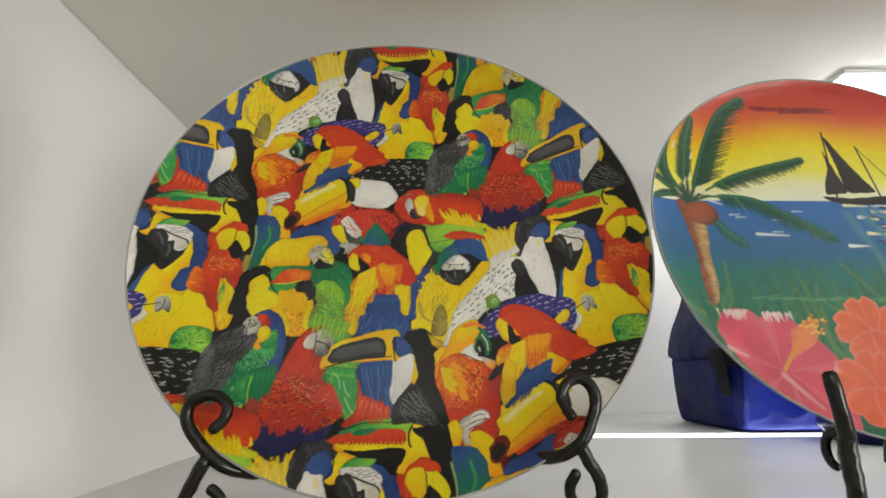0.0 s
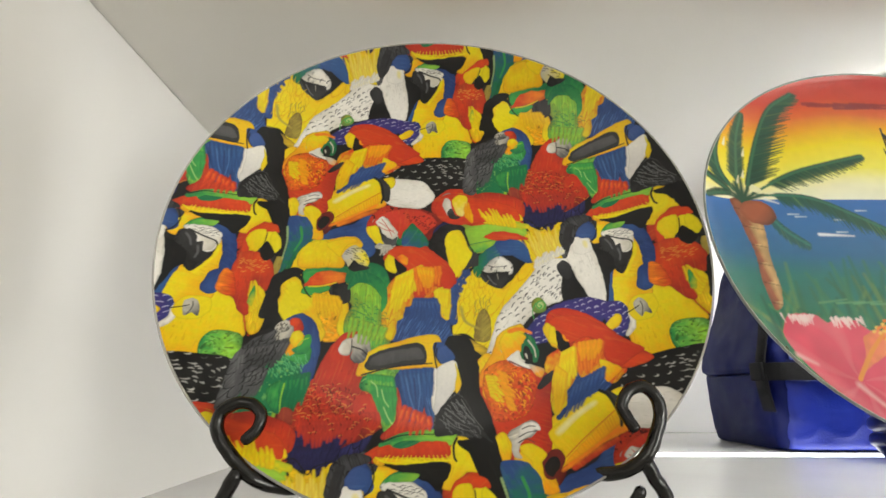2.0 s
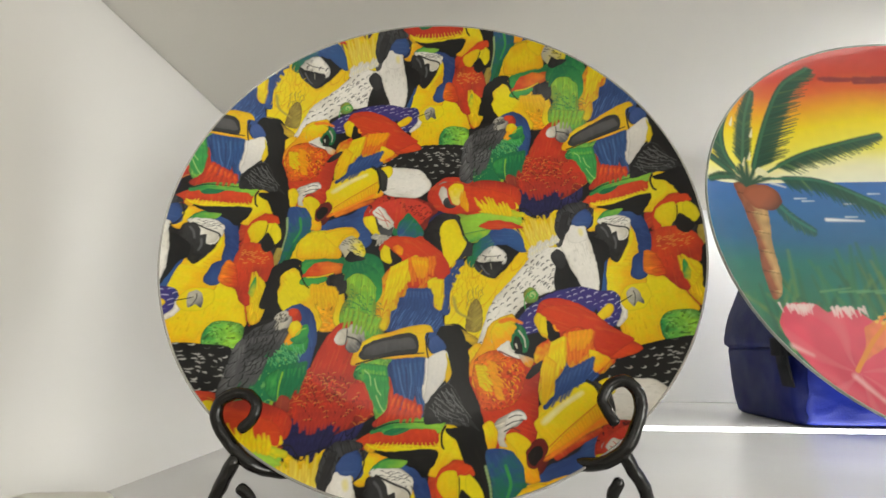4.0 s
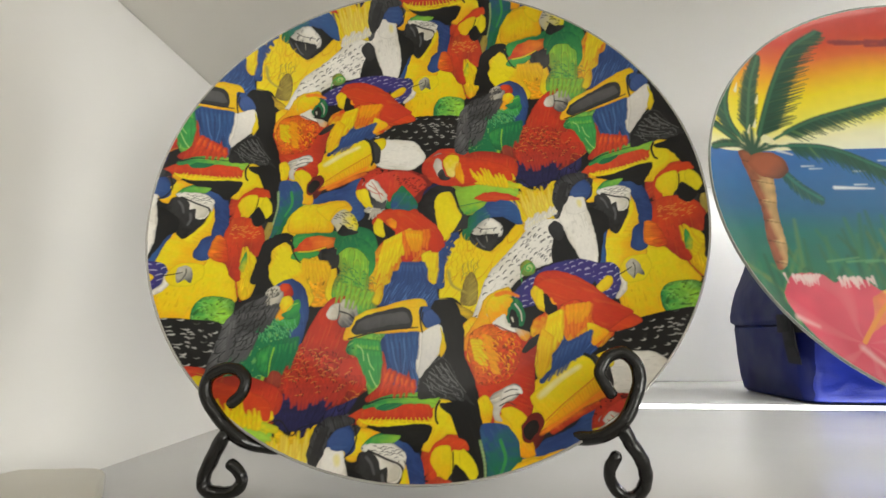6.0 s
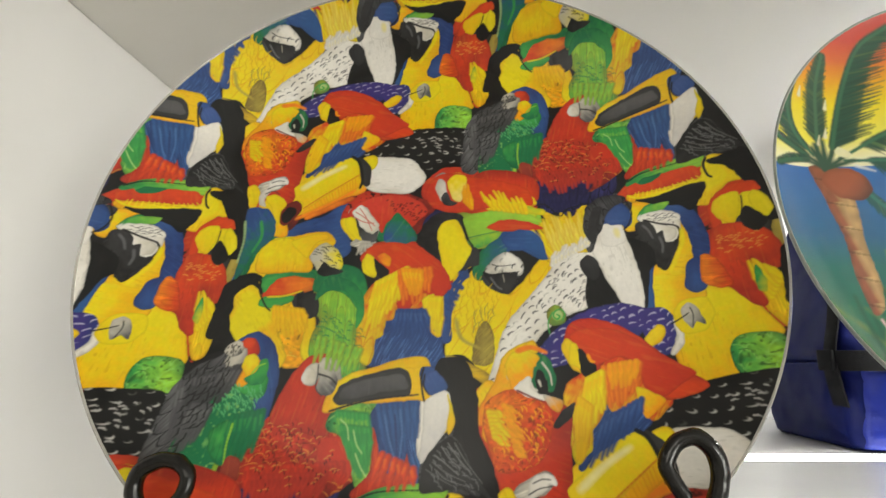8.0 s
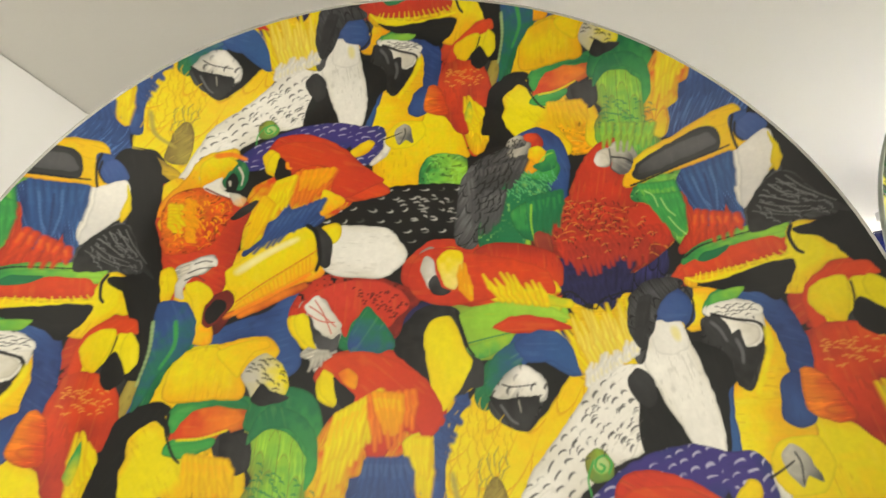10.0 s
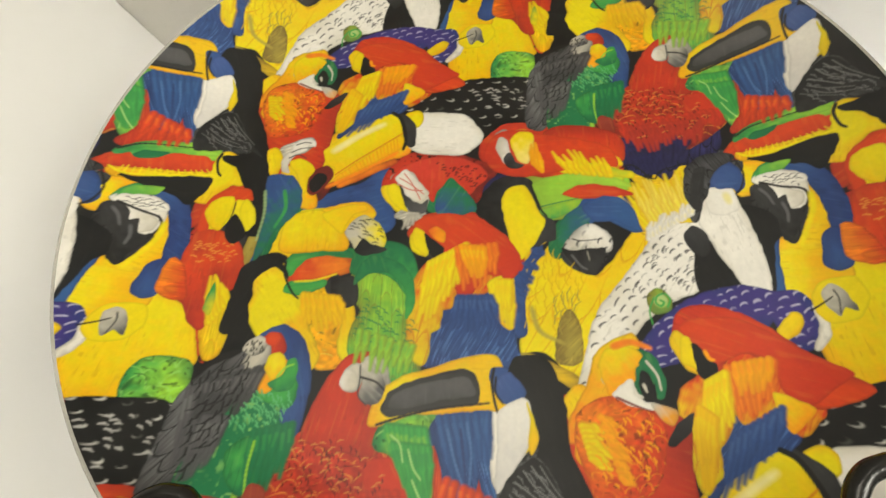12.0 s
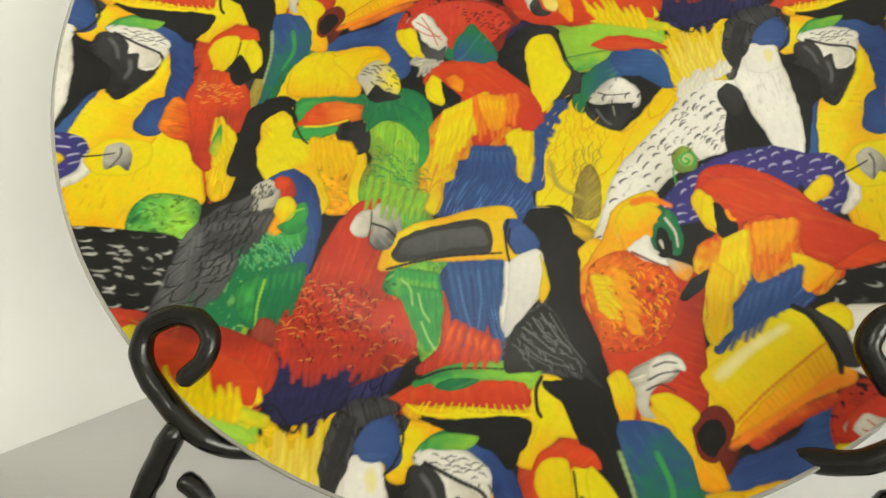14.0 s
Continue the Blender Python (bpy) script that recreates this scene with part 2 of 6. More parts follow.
# where the printed sheet is stretched over the dish: place and pull, in millimetres
PULL = np.array(((3, -63, 1.1, -2.8), (-109, 61, 0.1, 1.2), (116, 72, -1.1, 1.7), (11, -107, 2.1, -4.1), (-101, 17, -1.0, 1.8), (124, 27, -1.1, 2.3), (63, -12, -1.1, -0.0), (-49, 112, 1.1, 0.0), (-38, -32, -0.6, 1.2), (75, 103, 0.6, -1.2), (-128, -14, -0.2, -0.0), (97, -3, -2.1, 2.9), (-15, 121, 2.3, -2.8), (-44, -64, -0.7, 0.1), (69, 71, 0.7, -0.1), (-27, 37, -2.3, -0.3), (86, -87, 2.3, 0.3), (-73, -32, -0.6, 2.8), (40, 102, 0.6, -2.8), (-66, -118, 3.7, 2.0), (-70, -103, 2.3, 3.0), (-80, -112, 3.4, 3.0)))

NUDGE = np.array(((-30, -124, -5.1, 1.8), (18, -122, -4.0, -0.8), (14, 141, 4.5, -7.5), (-12, 145, 1.0, -7.5)))
# the sheet lies a little off the middle of the dish
SET_OFF = np.array((0.8, 1.4))


def stretched(pts):
    w = np.exp(-((pts[:, None] - PULL[None, :, :2]) ** 2).sum(-1) / 45**2)
    near = np.exp(-((pts[:, None] - NUDGE[None, :, :2]) ** 2).sum(-1) / 18**2)
    return pts + (w @ PULL[:, 2:]) / (w.sum(1, keepdims=True) + 0.12) + near @ NUDGE[:, 2:] + SET_OFF


def kin(fill):
    """The deeper and the lighter pigment that go with a colour."""
    if fill.sum() > 1.8:
        return PALE, WHITE
    if fill[2] > 0.4:
        return SLATE * 1.6, WHITE
    if fill[0] > 0.55 and fill[1] > 0.3:
        return AMBER * 0.92, pigment(0.85, 0.72, 0.10)
    if fill[0] > 0.7:
        return SCARLET * 0.9, AMBER
    if fill[0] > 0.2:
        return (pigment(0.33, 0.026, 0.015), pigment(0.85, 0.36, 0.05)) if fill[1] < 0.2 else (pigment(0.2, 0.13, 0.03), GOLD)
    if fill[1] > 0.15:
        return EMERALD * 0.8, pigment(0.32, 0.66, 0.16)
    if fill[2] > 0.15:
        return pigment(0.015, 0.035, 0.15), pigment(0.14, 0.26, 0.52)
    return fill * 0.3, fill * 1.9 + 0.02


def patch(fill, to, way, grain, *outline):
    """One colour shape of the repeating print, laid at every repeat. to: the colour that it runs into, along way (degrees)."""
    c, s = math.cos(radians(way)), math.sin(radians(way))
    pts = np.array(outline, float)
    if way == 0 and to is None:
        c, s = np.linalg.svd(pts - pts.mean(0))[2][0]
    along = pts @ (c, s)
    middle, half = (along.min() + along.max()) / 2, (along.max() - along.min()) / 2 + 1e-6
    dark = fill.sum() < 0.45 and np.ptp(fill) < 0.1
    deep, light = kin(fill)

    for i in range(-3, 4):
        for j in range(-3, 4):
            shift = i * REPEAT_A + j * REPEAT_B
            if np.hypot(*(pts.mean(0) + shift)) > 215:
                continue

            def colours(x, y, inset, shift=shift):
                u, v = x - shift[0], y - shift[1]
                base = np.broadcast_to(fill, (*x.shape, 3)).copy()
                if to is not None:
                    t = np.clip(((u * c + v * s) - middle) / half * 0.6 + (0.5 if grain != "wing" else 0.36) + 0.5 * (cloud(u * 0.5, v * 0.5) - 0.5), 0, 1)[..., None]
                    base = base * (1 - t) + to * t
                p, q = u * c + v * s, -u * s + v * c
                # pigment pools towards the edge of a shape and runs in streaks along it
                pool = np.clip((1 - inset / 5.0) * 0.55 + 1.1 * (cloud(u * 0.11 + 60, v * 0.11) - 0.55) + 0.18 * (cloud(p * 0.12, q * 0.75 + 20) - 0.5), 0, 0.75)[..., None]
                if grain in ("wing", "fine"):
                    pool = pool * 0.3
                base = base * (1 - pool) + deep * pool
                shine = np.clip(cloud(p * 0.16 + 11, q * 1.1) * 3.2 - 2.15, 0, 1)[..., None]
                if grain in ("feather", "wing"):
                    # rows of narrow tongues along the way
                    wide, reach = (3.6, 11.0) if grain == "feather" else (5.2, 19.0)
                    q = q + 2.6 * (cloud(p * 0.07, q * 0.10) - 0.5)
                    row = np.floor(q / wide)
                    k = q / wide - row - 0.5
                    f = (p / reach + cloud(row * 3.7, row * 0 + 5) * 3 - 1.1 * k * k) % 1
                    hair = cloud(p * 0.22, q * 2.6)
                    line = np.clip(np.clip((f - 0.90) * 16, 0, 1) + np.clip((np.abs(k) - 0.43) * 16, 0, 1) * np.clip(cloud(p * 0.12 + 3, q * 0.2) * 3 - 0.7, 0, 1), 0, 1)
                    if dark:
                        base = base * (0.75 + 0.9 * f * hair + 0.5 * hair)[..., None] * (1 - 0.88 * line)[..., None]
                    elif grain == "wing":
                        tip = np.clip(f * 1.3 - 0.5 + 0.8 * (hair - 0.5), 0, 1)[..., None] * 0.45
                        base = base * (1 - tip) + (light if to is None else to) * tip
                        base = base * (1 - 0.5 * line)[..., None] + (0.5 * line)[..., None] * (deep if fill[1] > 0.2 else fill) * 0.8
                    else:
                        base = base * (0.84 + 0.30 * f * hair)[..., None] + ((0.45 if fill[2] > 0.2 else 0.12) * np.clip(hair * 3 - 1.7, 0, 1) * (0.3 + 0.7 * f))[..., None] * light
                        base = base * (1 - 0.42 * line)[..., None] + (0.42 * line)[..., None] * deep * 0.8
                elif grain == "scale":
                    w = 5.0 if fill[0] > 0.4 else 6.2
                    u, v = u + 4.2 * (cloud(u * 0.16, v * 0.16) - 0.5), v + 4.2 * (cloud(u * 0.16 + 40, v * 0.16) - 0.5)
                    row = np.floor(v / (w * 0.62))
                    px = (u / w + 0.5 * (row % 2)) % 1 - 0.5
                    py = v / (w * 0.62) - row
                    arc = np.abs(np.hypot(px, py * 0.62) - 0.46)
                    ring = np.clip(1.4 - arc / 0.05, 0, 1) * np.clip(cloud(u * 0.45, v * 0.45) * 3 - 1.1, 0, 1)
                    base *= (0.74 + 0.45 * cloud(u * 0.8, v * 0.8))[..., None]
                    base = base * (1 - 0.5 * ring[..., None]) + (0.5 * ring[..., None]) * light
                    pits = np.clip(cloud(u * 0.9 + 30, v * 0.9) * 6 - 4.4, 0, 1)[..., None]
                    base = base * (1 - 0.6 * pits)
                elif grain == "fleck":
                    # short curved ticks in staggered rows
                    p, q = p + 1.8 * (cloud(p * 0.2, q * 0.2) - 0.5), q + 1.8 * (cloud(p * 0.2 + 30, q * 0.2) - 0.5)
                    row = np.floor(q / 2.9)
                    px = (p / 4.4 + 0.5 * (row % 2) + 0.9 * cloud(row * 1.7, row * 0)) % 1 - 0.5
                    py = q / 2.9 - row - 0.5 + 1.5 * px * px
                    tick = np.clip((0.36 - np.abs(px)) * 8, 0, 1) * np.clip((0.17 - np.abs(py)) * 9, 0, 1) * np.clip(cloud(p * 0.25 + 9, q * 0.25) * 4 - 1.2, 0, 1)
                    other = BLACK * 4 if fill.sum() > 1.2 else deep * 0.5 if fill[0] > 0.2 else light if fill[1] > 0.15 else fill + 0.42
                    if fill.sum() < 1.2 and (0.15 < fill[1] < 0.3 or fill[0] > 0.2):
                        tick = np.clip(cloud(u * 0.9 + 5, v * 0.9) * 5 - 3.3, 0, 1) * np.clip(cloud(u * 0.12, v * 0.12 + 8) * 3 - 0.8, 0, 1) * 1.8
                    strong = 0.85 if fill.sum() > 1.2 or fill[1] < 0.15 else 0.28
                    base = base * (1 - strong * tick[..., None]) + strong * tick[..., None] * other
                elif grain == "dot":
                    # pale crescents scattered in rows
                    u, v = u + 2.4 * (cloud(u * 0.15, v * 0.15) - 0.5), v + 2.4 * (cloud(u * 0.15 + 20, v * 0.15) - 0.5)
                    row = np.floor(v / 4.6)
                    px = (u / 6.2 + 0.5 * (row % 2)) % 1 - 0.5
                    py = v / 4.6 - row - 0.5
                    spots = np.clip((0.27 - np.hypot(px, py * 1.3)) * 8, 0, 1) * np.clip((np.hypot(px + 0.10, py * 1.3 - 0.12) - 0.16) * 9, 0, 1)
                    base = base + (0.55 * spots * np.clip(cloud(u * 0.3, v * 0.3) * 2.4 - 0.4, 0.1, 1))[..., None] * np.array((1, 0.98, 0.92))
                else:
                    base = base * (1 - 0.12 * shine) + light * 0.12 * shine
                    base *= (0.95 + 0.04 * cloud(p * 0.25, q * 1.2) + 0.06 * cloud(u * 0.5, v * 0.5))[..., None]
                hatch = np.clip(cloud(p * 0.35 + 70, q * 1.7) * 6 - 4.3, 0, 1) * np.clip(cloud(u * 0.1 + 5, v * 0.1) * 3 - 1.0, 0, 1)
                if grain not in ("dot", "thin", "fine") and not dark:
                    base = base * (1 - 0.28 * hatch[..., None]) + 0.28 * hatch[..., None] * deep * 0.6
                base *= (0.97 + 0.06 * cloud(u * 1.3 + 3, v * 1.3))[..., None]
                edge = np.clip(1 - inset / 0.8, 0, 1)[..., None] * (0.30 if not dark else 0.2) * (0.6 if grain == "fine" else 1.0)
                return base * (1 - edge)

            bright.shape(stretched(pts + shift), colours, 0.1 if grain == "thin" else 0.2 if grain == "fine" else 0.9 if fill.sum() > 1.2 else 1.0)


def repeats(*pts):
    """The places of some points at every repeat of the print that shows on the dish."""
    pts = np.array(pts, float)
    for i in range(-3, 4):
        for j in range(-3, 4):
            moved = pts + i * REPEAT_A + j * REPEAT_B
            if np.hypot(*moved.mean(0)) < 165:
                yield stretched(moved)


def vein(colour, wide, narrow, soft, *pts):
    """A painted line that thins along its way; wide and narrow in millimetres."""
    for line in repeats(*pts):
        run = spline(line, 6)
        for k, (a, b) in enumerate(zip(run, run[1:])):
            w0, w1 = (wide + (narrow - wide) * q / (len(run) - 1) for q in (k, k + 1))
            bright.stroke(a, b, w0 / 2, w1 / 2, colour * (0.94 + 0.12 * TABLE[k, 3]), soft * 0.7)


def fringe(colour, wide, count, ragged, a, b, c, d):
    """A row of strokes from the line a b to the line c d, of uneven reach."""
    for p, q, r, s in repeats(a, b, c, d):
        for k in range(count):
            t = (k + 0.3 + 0.4 * TABLE[k, 8]) / count
            root, tip = p + (q - p) * t, r + (s - r) * t
            bright.stroke(root, root + (tip - root) * (1 - ragged * TABLE[k, 9]), wide / 2, wide / 4, colour * (0.9 + 0.2 * TABLE[k, 10]), 0.6)


def plumes(colour, other, wide, count, ragged, a, b, c, d):
    """Overlapping tongues from the line a b to the line c d, each darker along one side and streaked with a second colour."""
    for p, q, r, s in repeats(a, b, c, d):
        for layer in range(2):
            for k in range(count):
                n = 2 * k + layer
                t = (k + 0.2 + 0.6 * TABLE[n, 11]) / count
                root, tip = p + (q - p) * t, r + (s - r) * t
                reach = (1 - ragged * TABLE[n, 12]) * (1.0 - 0.28 * layer)
                end = root + (tip - root) * reach
                side = np.array((-(tip - root)[1], (tip - root)[0]))
                side = side / (np.hypot(*side) + 1e-6) * wide * 0.22
                deep = 0.55 * kin(colour)[0] + 0.3 * colour
                sway = side * 5 * (TABLE[n, 16] - 0.5)
                middle = root + 0.55 * (end - root) + sway
                end = end + sway * 0.3
                for a_, b_, w0, w1 in ((root, middle, 0.50, 0.60), (middle, end, 0.60, 0.22)):
                    bright.stroke(a_ + side, b_ + side * 0.6, wide * w0 * 1.15, wide * w1 * 1.1, deep, 1.3)
                for a_, b_, w0, w1 in ((root, middle, 0.45, 0.55), (middle, end, 0.55, 0.15)):
                    bright.stroke(a_, b_, wide * w0, wide * w1, colour * (0.9 + 0.16 * TABLE[n, 13]), 1.1)
                bright.stroke(root + (end - root) * 0.2 - side, middle - side * 0.5, wide * 0.22, wide * 0.06, other * 0.6 + colour * 0.4, 1.2)


def ticks(colour, count, wide, reach, way, *outline):
    """Short strokes strewn over a patch."""
    box = np.array(outline, float)
    lo, hi = box.min(0), box.max(0)
    spots, n = [], 0
    while len(spots) < count and n < 900:
        n += 1
        x, y = lo + (hi - lo) * (TABLE[n % 256, 20 + n // 256], TABLE[n % 256, 30 + n // 256])
        inside = False
        for (ax, ay), (bx, by) in zip(box, np.roll(box, -1, 0)):
            if (ay > y) != (by > y) and x < ax + (bx - ax) * (y - ay) / (by - ay):
                inside = not inside
        if inside and all((x - u) ** 2 + (y - v) ** 2 > (0.8 * reach) ** 2 * 0.5 for u, v in spots):
            spots.append((x, y))
    for k, (x, y) in enumerate(spots):
        turn = radians(way + 50 * (TABLE[k % 256, 40] - 0.5))
        d = np.array((math.cos(turn), math.sin(turn))) * reach * (0.6 + 0.7 * TABLE[k % 256, 41]) / 2
        bend = np.array((-d[1], d[0])) * 0.3
        for a, m, b in repeats((x, y) - d, (x, y) + bend, (x, y) + d):
            bright.stroke(a, m, wide / 2, wide / 2, colour, 0.45)
            bright.stroke(m, b, wide / 2, wide / 5, colour, 0.45)


patch(BLUE, None, 20, "soft", (-68, -7), (-65, -2), (-55, 3), (-45, 7), (-36, 17), (-33, 12), (-37, 5), (-36, -1), (-34, -10), (-39, -14), (-44, -7), (-50, -3), (-60, -5))
patch(GOLD, YELLOW, 90, "soft", (-78, -22), (-76, -13), (-71, -7), (-62, -5), (-54, -6), (-50, -14), (-49, -21), (-60, -23), (-72, -25))
patch(YELLOW, None, 0, "soft", (-61, -6), (-53, -3), (-45, -2), (-41, -6), (-44, -10), (-49, -11), (-51, -15), (-54, -9))
patch(PALE, None, 0, "fleck", (-49, -12), (-46, -10), (-42, -9), (-39, -13), (-37, -18), (-41, -20), (-46, -18))
patch(CHAR, None, 0, "soft", (-50, -14), (-46, -18), (-41, -21), (-43, -22), (-48, -21))
patch(COBALT, None, 80, "feather", (-84, 10), (-75, 10), (-70, 3), (-70, -3), (-73, -7), (-76, -14), (-78, -20), (-81, -22), (-83, -28), (-85, -30), (-84, -20), (-82, -11))
patch(EMERALD, None, 80, "feather", (-72, 4), (-68, -2), (-70, -7), (-75, -12), (-77, -19), (-79, -24), (-79, -16), (-76, -7))
patch(OLIVE, None, 0, "soft", (-86, -22), (-83, -9), (-83, -1), (-81, -8), (-82, -15), (-84, -25), (-85, -29), (-86, -27))
patch(GOLD, AMBER, -30, "scale", (-65, -37), (-59, -34), (-53, -33), (-49, -37), (-47, -42), (-48, -50), (-48, -60), (-55, -62), (-59, -56), (-63, -48), (-62, -43))
patch(YELLOW, None, 0, "soft", (-49, -38), (-46, -42), (-45, -49), (-46, -59), (-49, -56), (-48, -46))
patch(BLACK, None, 0, "soft", (-85, -32), (-81, -26), (-76, -23), (-71, -24), (-69, -29), (-75, -27), (-79, -29), (-80, -33), (-81, -39), (-82, -44), (-78, -50), (-74, -54), (-76, -57), (-82, -56), (-88, -58), (-92, -62), (-88, -52), (-87, -43), (-87, -35))
patch(YELLOW, None, 0, "soft", (-80, -33), (-78, -29), (-71, -27), (-69, -33), (-69, -37), (-65, -38), (-62, -43), (-62, -46), (-60, -50), (-56, -58), (-58, -62), (-60, -56), (-65, -50), (-72, -50), (-75, -53), (-78, -49), (-81, -44), (-79, -38))
patch(SCARLET, ORANGE, 0, "soft", (-68, -32), (-66, -26), (-60, -24), (-50, -24), (-46, -25), (-47, -28), (-55, -31), (-63, -33))
patch(LEAF, None, 0, "soft", (-70, -29), (-68, -23), (-60, -22), (-47, -21), (-42, -20), (-43, -23), (-52, -23), (-62, -24), (-66, -26), (-68, -30))
patch(LEAF, None, 0, "soft", (-69, -36), (-66, -33), (-59, -33), (-56, -33), (-58, -35), (-64, -37))
patch(LIME, LEAF, -90, "feather", (-46, -30), (-41, -28), (-33, -29), (-26, -36), (-25, -44), (-26, -54), (-22, -69), (-30, -72), (-38, -61), (-45, -57), (-45, -49), (-42, -43), (-45, -38))
patch(EMERALD, LEAF, -90, "soft", (-47, -28), (-45, -21), (-39, -20), (-36, -18), (-29, -20), (-26, -26), (-25, -35), (-27, -37), (-33, -30), (-41, -28), (-44, -30))
patch(CHAR, None, 0, "soft", (-55, -34), (-52, -31), (-51, -34), (-49, -32), (-46, -32), (-45, -39), (-48, -41), (-49, -37), (-53, -38))
patch(ORANGE, RED, 20, "feather", (1, 93), (2, 100), (5, 105), (7, 109), (9, 100), (11, 92), (6, 95))
patch(RED, SCARLET, -90, "fleck", (-106, -35), (-106, -25), (-106, -17), (-104, -11), (-100, -14), (-95, -15), (-92, -20), (-88, -22), (-85, -30), (-85, -37), (-90, -32), (-93, -30), (-97, -34), (-98, -40), (-95, -52), (-92, -61), (-95, -57), (-100, -47), (-104, -41))
patch(YELLOW, None, 0, "soft", (-104, -9), (-103, -2), (-98, 1), (-94, -2), (-94, -8), (-95, -14), (-100, -14), (-103, -12))
patch(SCARLET, None, 0, "soft", (-107, -11), (-107, -3), (-104, 2), (-97, 5), (-90, 5), (-88, 1), (-93, 0), (-95, -2), (-98, 1), (-104, -2), (-104, -8))
patch(YELLOW, None, 0, "soft", (-93, -2), (-90, 0), (-87, -4), (-85, -11), (-87, -14), (-91, -10))
patch(CHAR, None, 0, "soft", (-96, -14), (-93, -10), (-90, -13), (-87, -16), (-89, -21), (-93, -19))
patch(YELLOW, GOLD, -90, "feather", (17, 90), (19, 104), (21, 102), (24, 96), (26, 85), (24, 76), (21, 74), (18, 82))
patch(LEAF, None, 80, "soft", (16, 97), (18, 101), (20, 97), (20, 90), (18, 89))
patch(YELLOW, GOLD, -90, "soft", (-14, 57), (-16, 79), (-10, 82), (-7, 86), (-5, 94), (3, 95), (9, 92), (14, 86), (17, 77), (18, 73), (15, 71), (6, 72), (3, 68), (3, 57), (-5, 57))
patch(LEAF, LIME, 0, "scale", (3, 57), (2, 67), (5, 72), (10, 73), (17, 71), (17, 58), (15, 57))
patch(PALE, None, 0, "soft", (-13, 80), (-10, 90), (-6, 86), (-4, 81), (-6, 78), (-9, 82))
patch(YELLOW, GOLD, 0, "soft", (-21, 86), (-21, 94), (-19, 102), (-15, 106), (-11, 106), (-7, 112), (-4, 120), (-4, 129), (-1, 125), (0, 117), (0, 108), (-3, 105), (-5, 96), (-3, 93), (0, 94), (-1, 90), (-6, 90), (-11, 85), (-14, 85))
patch(BLUE, None, -30, "soft", (-11, -122), (-5, -122), (1, -126), (4, -133), (5, -142), (4, -149), (0, -150), (0, -141), (-2, -132), (-5, -126), (-11, -126))
patch(BLUE, None, 80, "soft", (-3, 105), (0, 108), (2, 106), (1, 96), (-2, 94), (-5, 96), (-4, 101))
patch(YELLOW, AMBER, 0, "soft", (88, 13), (94, 15), (100, 14), (102, 12), (96, 9), (93, 5), (91, 0), (87, 0), (87, 7))
patch(LEAF, None, 0, "soft", (93, 5), (96, 10), (101, 13), (104, 11), (101, 8), (95, 5))
patch(WHITE, None, 0, "fleck", (93, 5), (99, 9), (107, 7), (109, 2), (107, -5), (103, -8), (101, -7), (102, -2), (100, 0), (97, 3))
patch(CHAR, None, 70, "feather", (92, 2), (96, 3), (99, 0), (101, -3), (101, -7), (103, -10), (107, -7), (103, -15), (100, -19), (98, -16), (98, -10), (95, -7), (91, -6))
patch(COBALT, None, 90, "soft", (88, -38), (89, -28), (93, -18), (95, -17), (93, -26), (92, -36))
patch(BLACK, None, 0, "soft", (86, -6), (90, -6), (95, -9), (96, -16), (93, -20), (89, -36), (88, -27), (88, -16))
patch(YELLOW, GOLD, 60, "wing", (9, -46), (12, -30), (22, -17), (28, -26), (34, -30), (42, -23), (49, -14), (59, -8), (57, -20), (44, -31), (36, -40), (31, -54), (26, -67), (21, -72), (17, -66), (9, -56))
patch(BLACK, None, 0, "soft", (0, -61), (5, -56), (15, -55), (20, -62), (22, -75), (23, -90), (28, -111), (32, -125), (34, -137), (26, -138), (25, -125), (20, -108), (14, -95), (6, -89), (10, -83), (12, -74), (11, -69), (1, -67))
patch(OLIVE, GOLD, 0, "soft", (8, -55), (13, -56), (19, -59), (24, -62), (23, -64), (18, -61), (12, -58), (8, -57))
patch(OLIVE, None, 50, "feather", (19, -56), (21, -45), (24, -41), (26, -47), (25, -56))
patch(WHITE, None, 40, "fleck", (22, -72), (27, -57), (33, -42), (43, -31), (52, -21), (58, -12), (68, -9), (74, -14), (75, -28), (68, -34), (55, -39), (45, -46), (38, -55), (31, -64), (25, -71))
patch(BLACK, None, 0, "soft", (69, -21), (72, -18), (75, -22), (77, -27), (80, -33), (74, -36), (67, -36), (67, -28))
patch(CHAR, None, 0, "soft", (66, -16), (69, -13), (72, -16), (72, -21), (70, -23), (67, -20))
patch(YELLOW, GOLD, 180, "feather", (50, -11), (54, -5), (48, -5), (52, -1), (48, 4), (54, 3), (51, 10), (58, 5), (60, 13), (63, 7), (67, 14), (73, 15), (69, 6), (69, -3), (69, -10), (61, -10), (54, -15))
patch(WHITE, None, 0, "soft", (73, 3), (79, 4), (84, 0), (86, -7), (88, -16), (89, -26), (88, -36), (84, -36), (81, -34), (79, -29), (76, -23), (74, -16), (72, -12), (72, -5))
patch(SLATE, None, 60, "feather", (70, -10), (68, -1), (70, 9), (75, 15), (83, 18), (90, 16), (89, 10), (84, 12), (79, 8), (75, 2), (73, -3))
patch(BLUE, None, 0, "soft", (75, 4), (79, 9), (85, 13), (88, 10), (89, 4), (86, 1), (81, 1))
patch(YELLOW, None, 0, "soft", (81, 1), (85, 1), (84, -2), (81, -3))
patch(LIME, LEAF, -90, "soft", (50, -37), (53, -35), (56, -38), (55, -41), (51, -42), (50, -40))
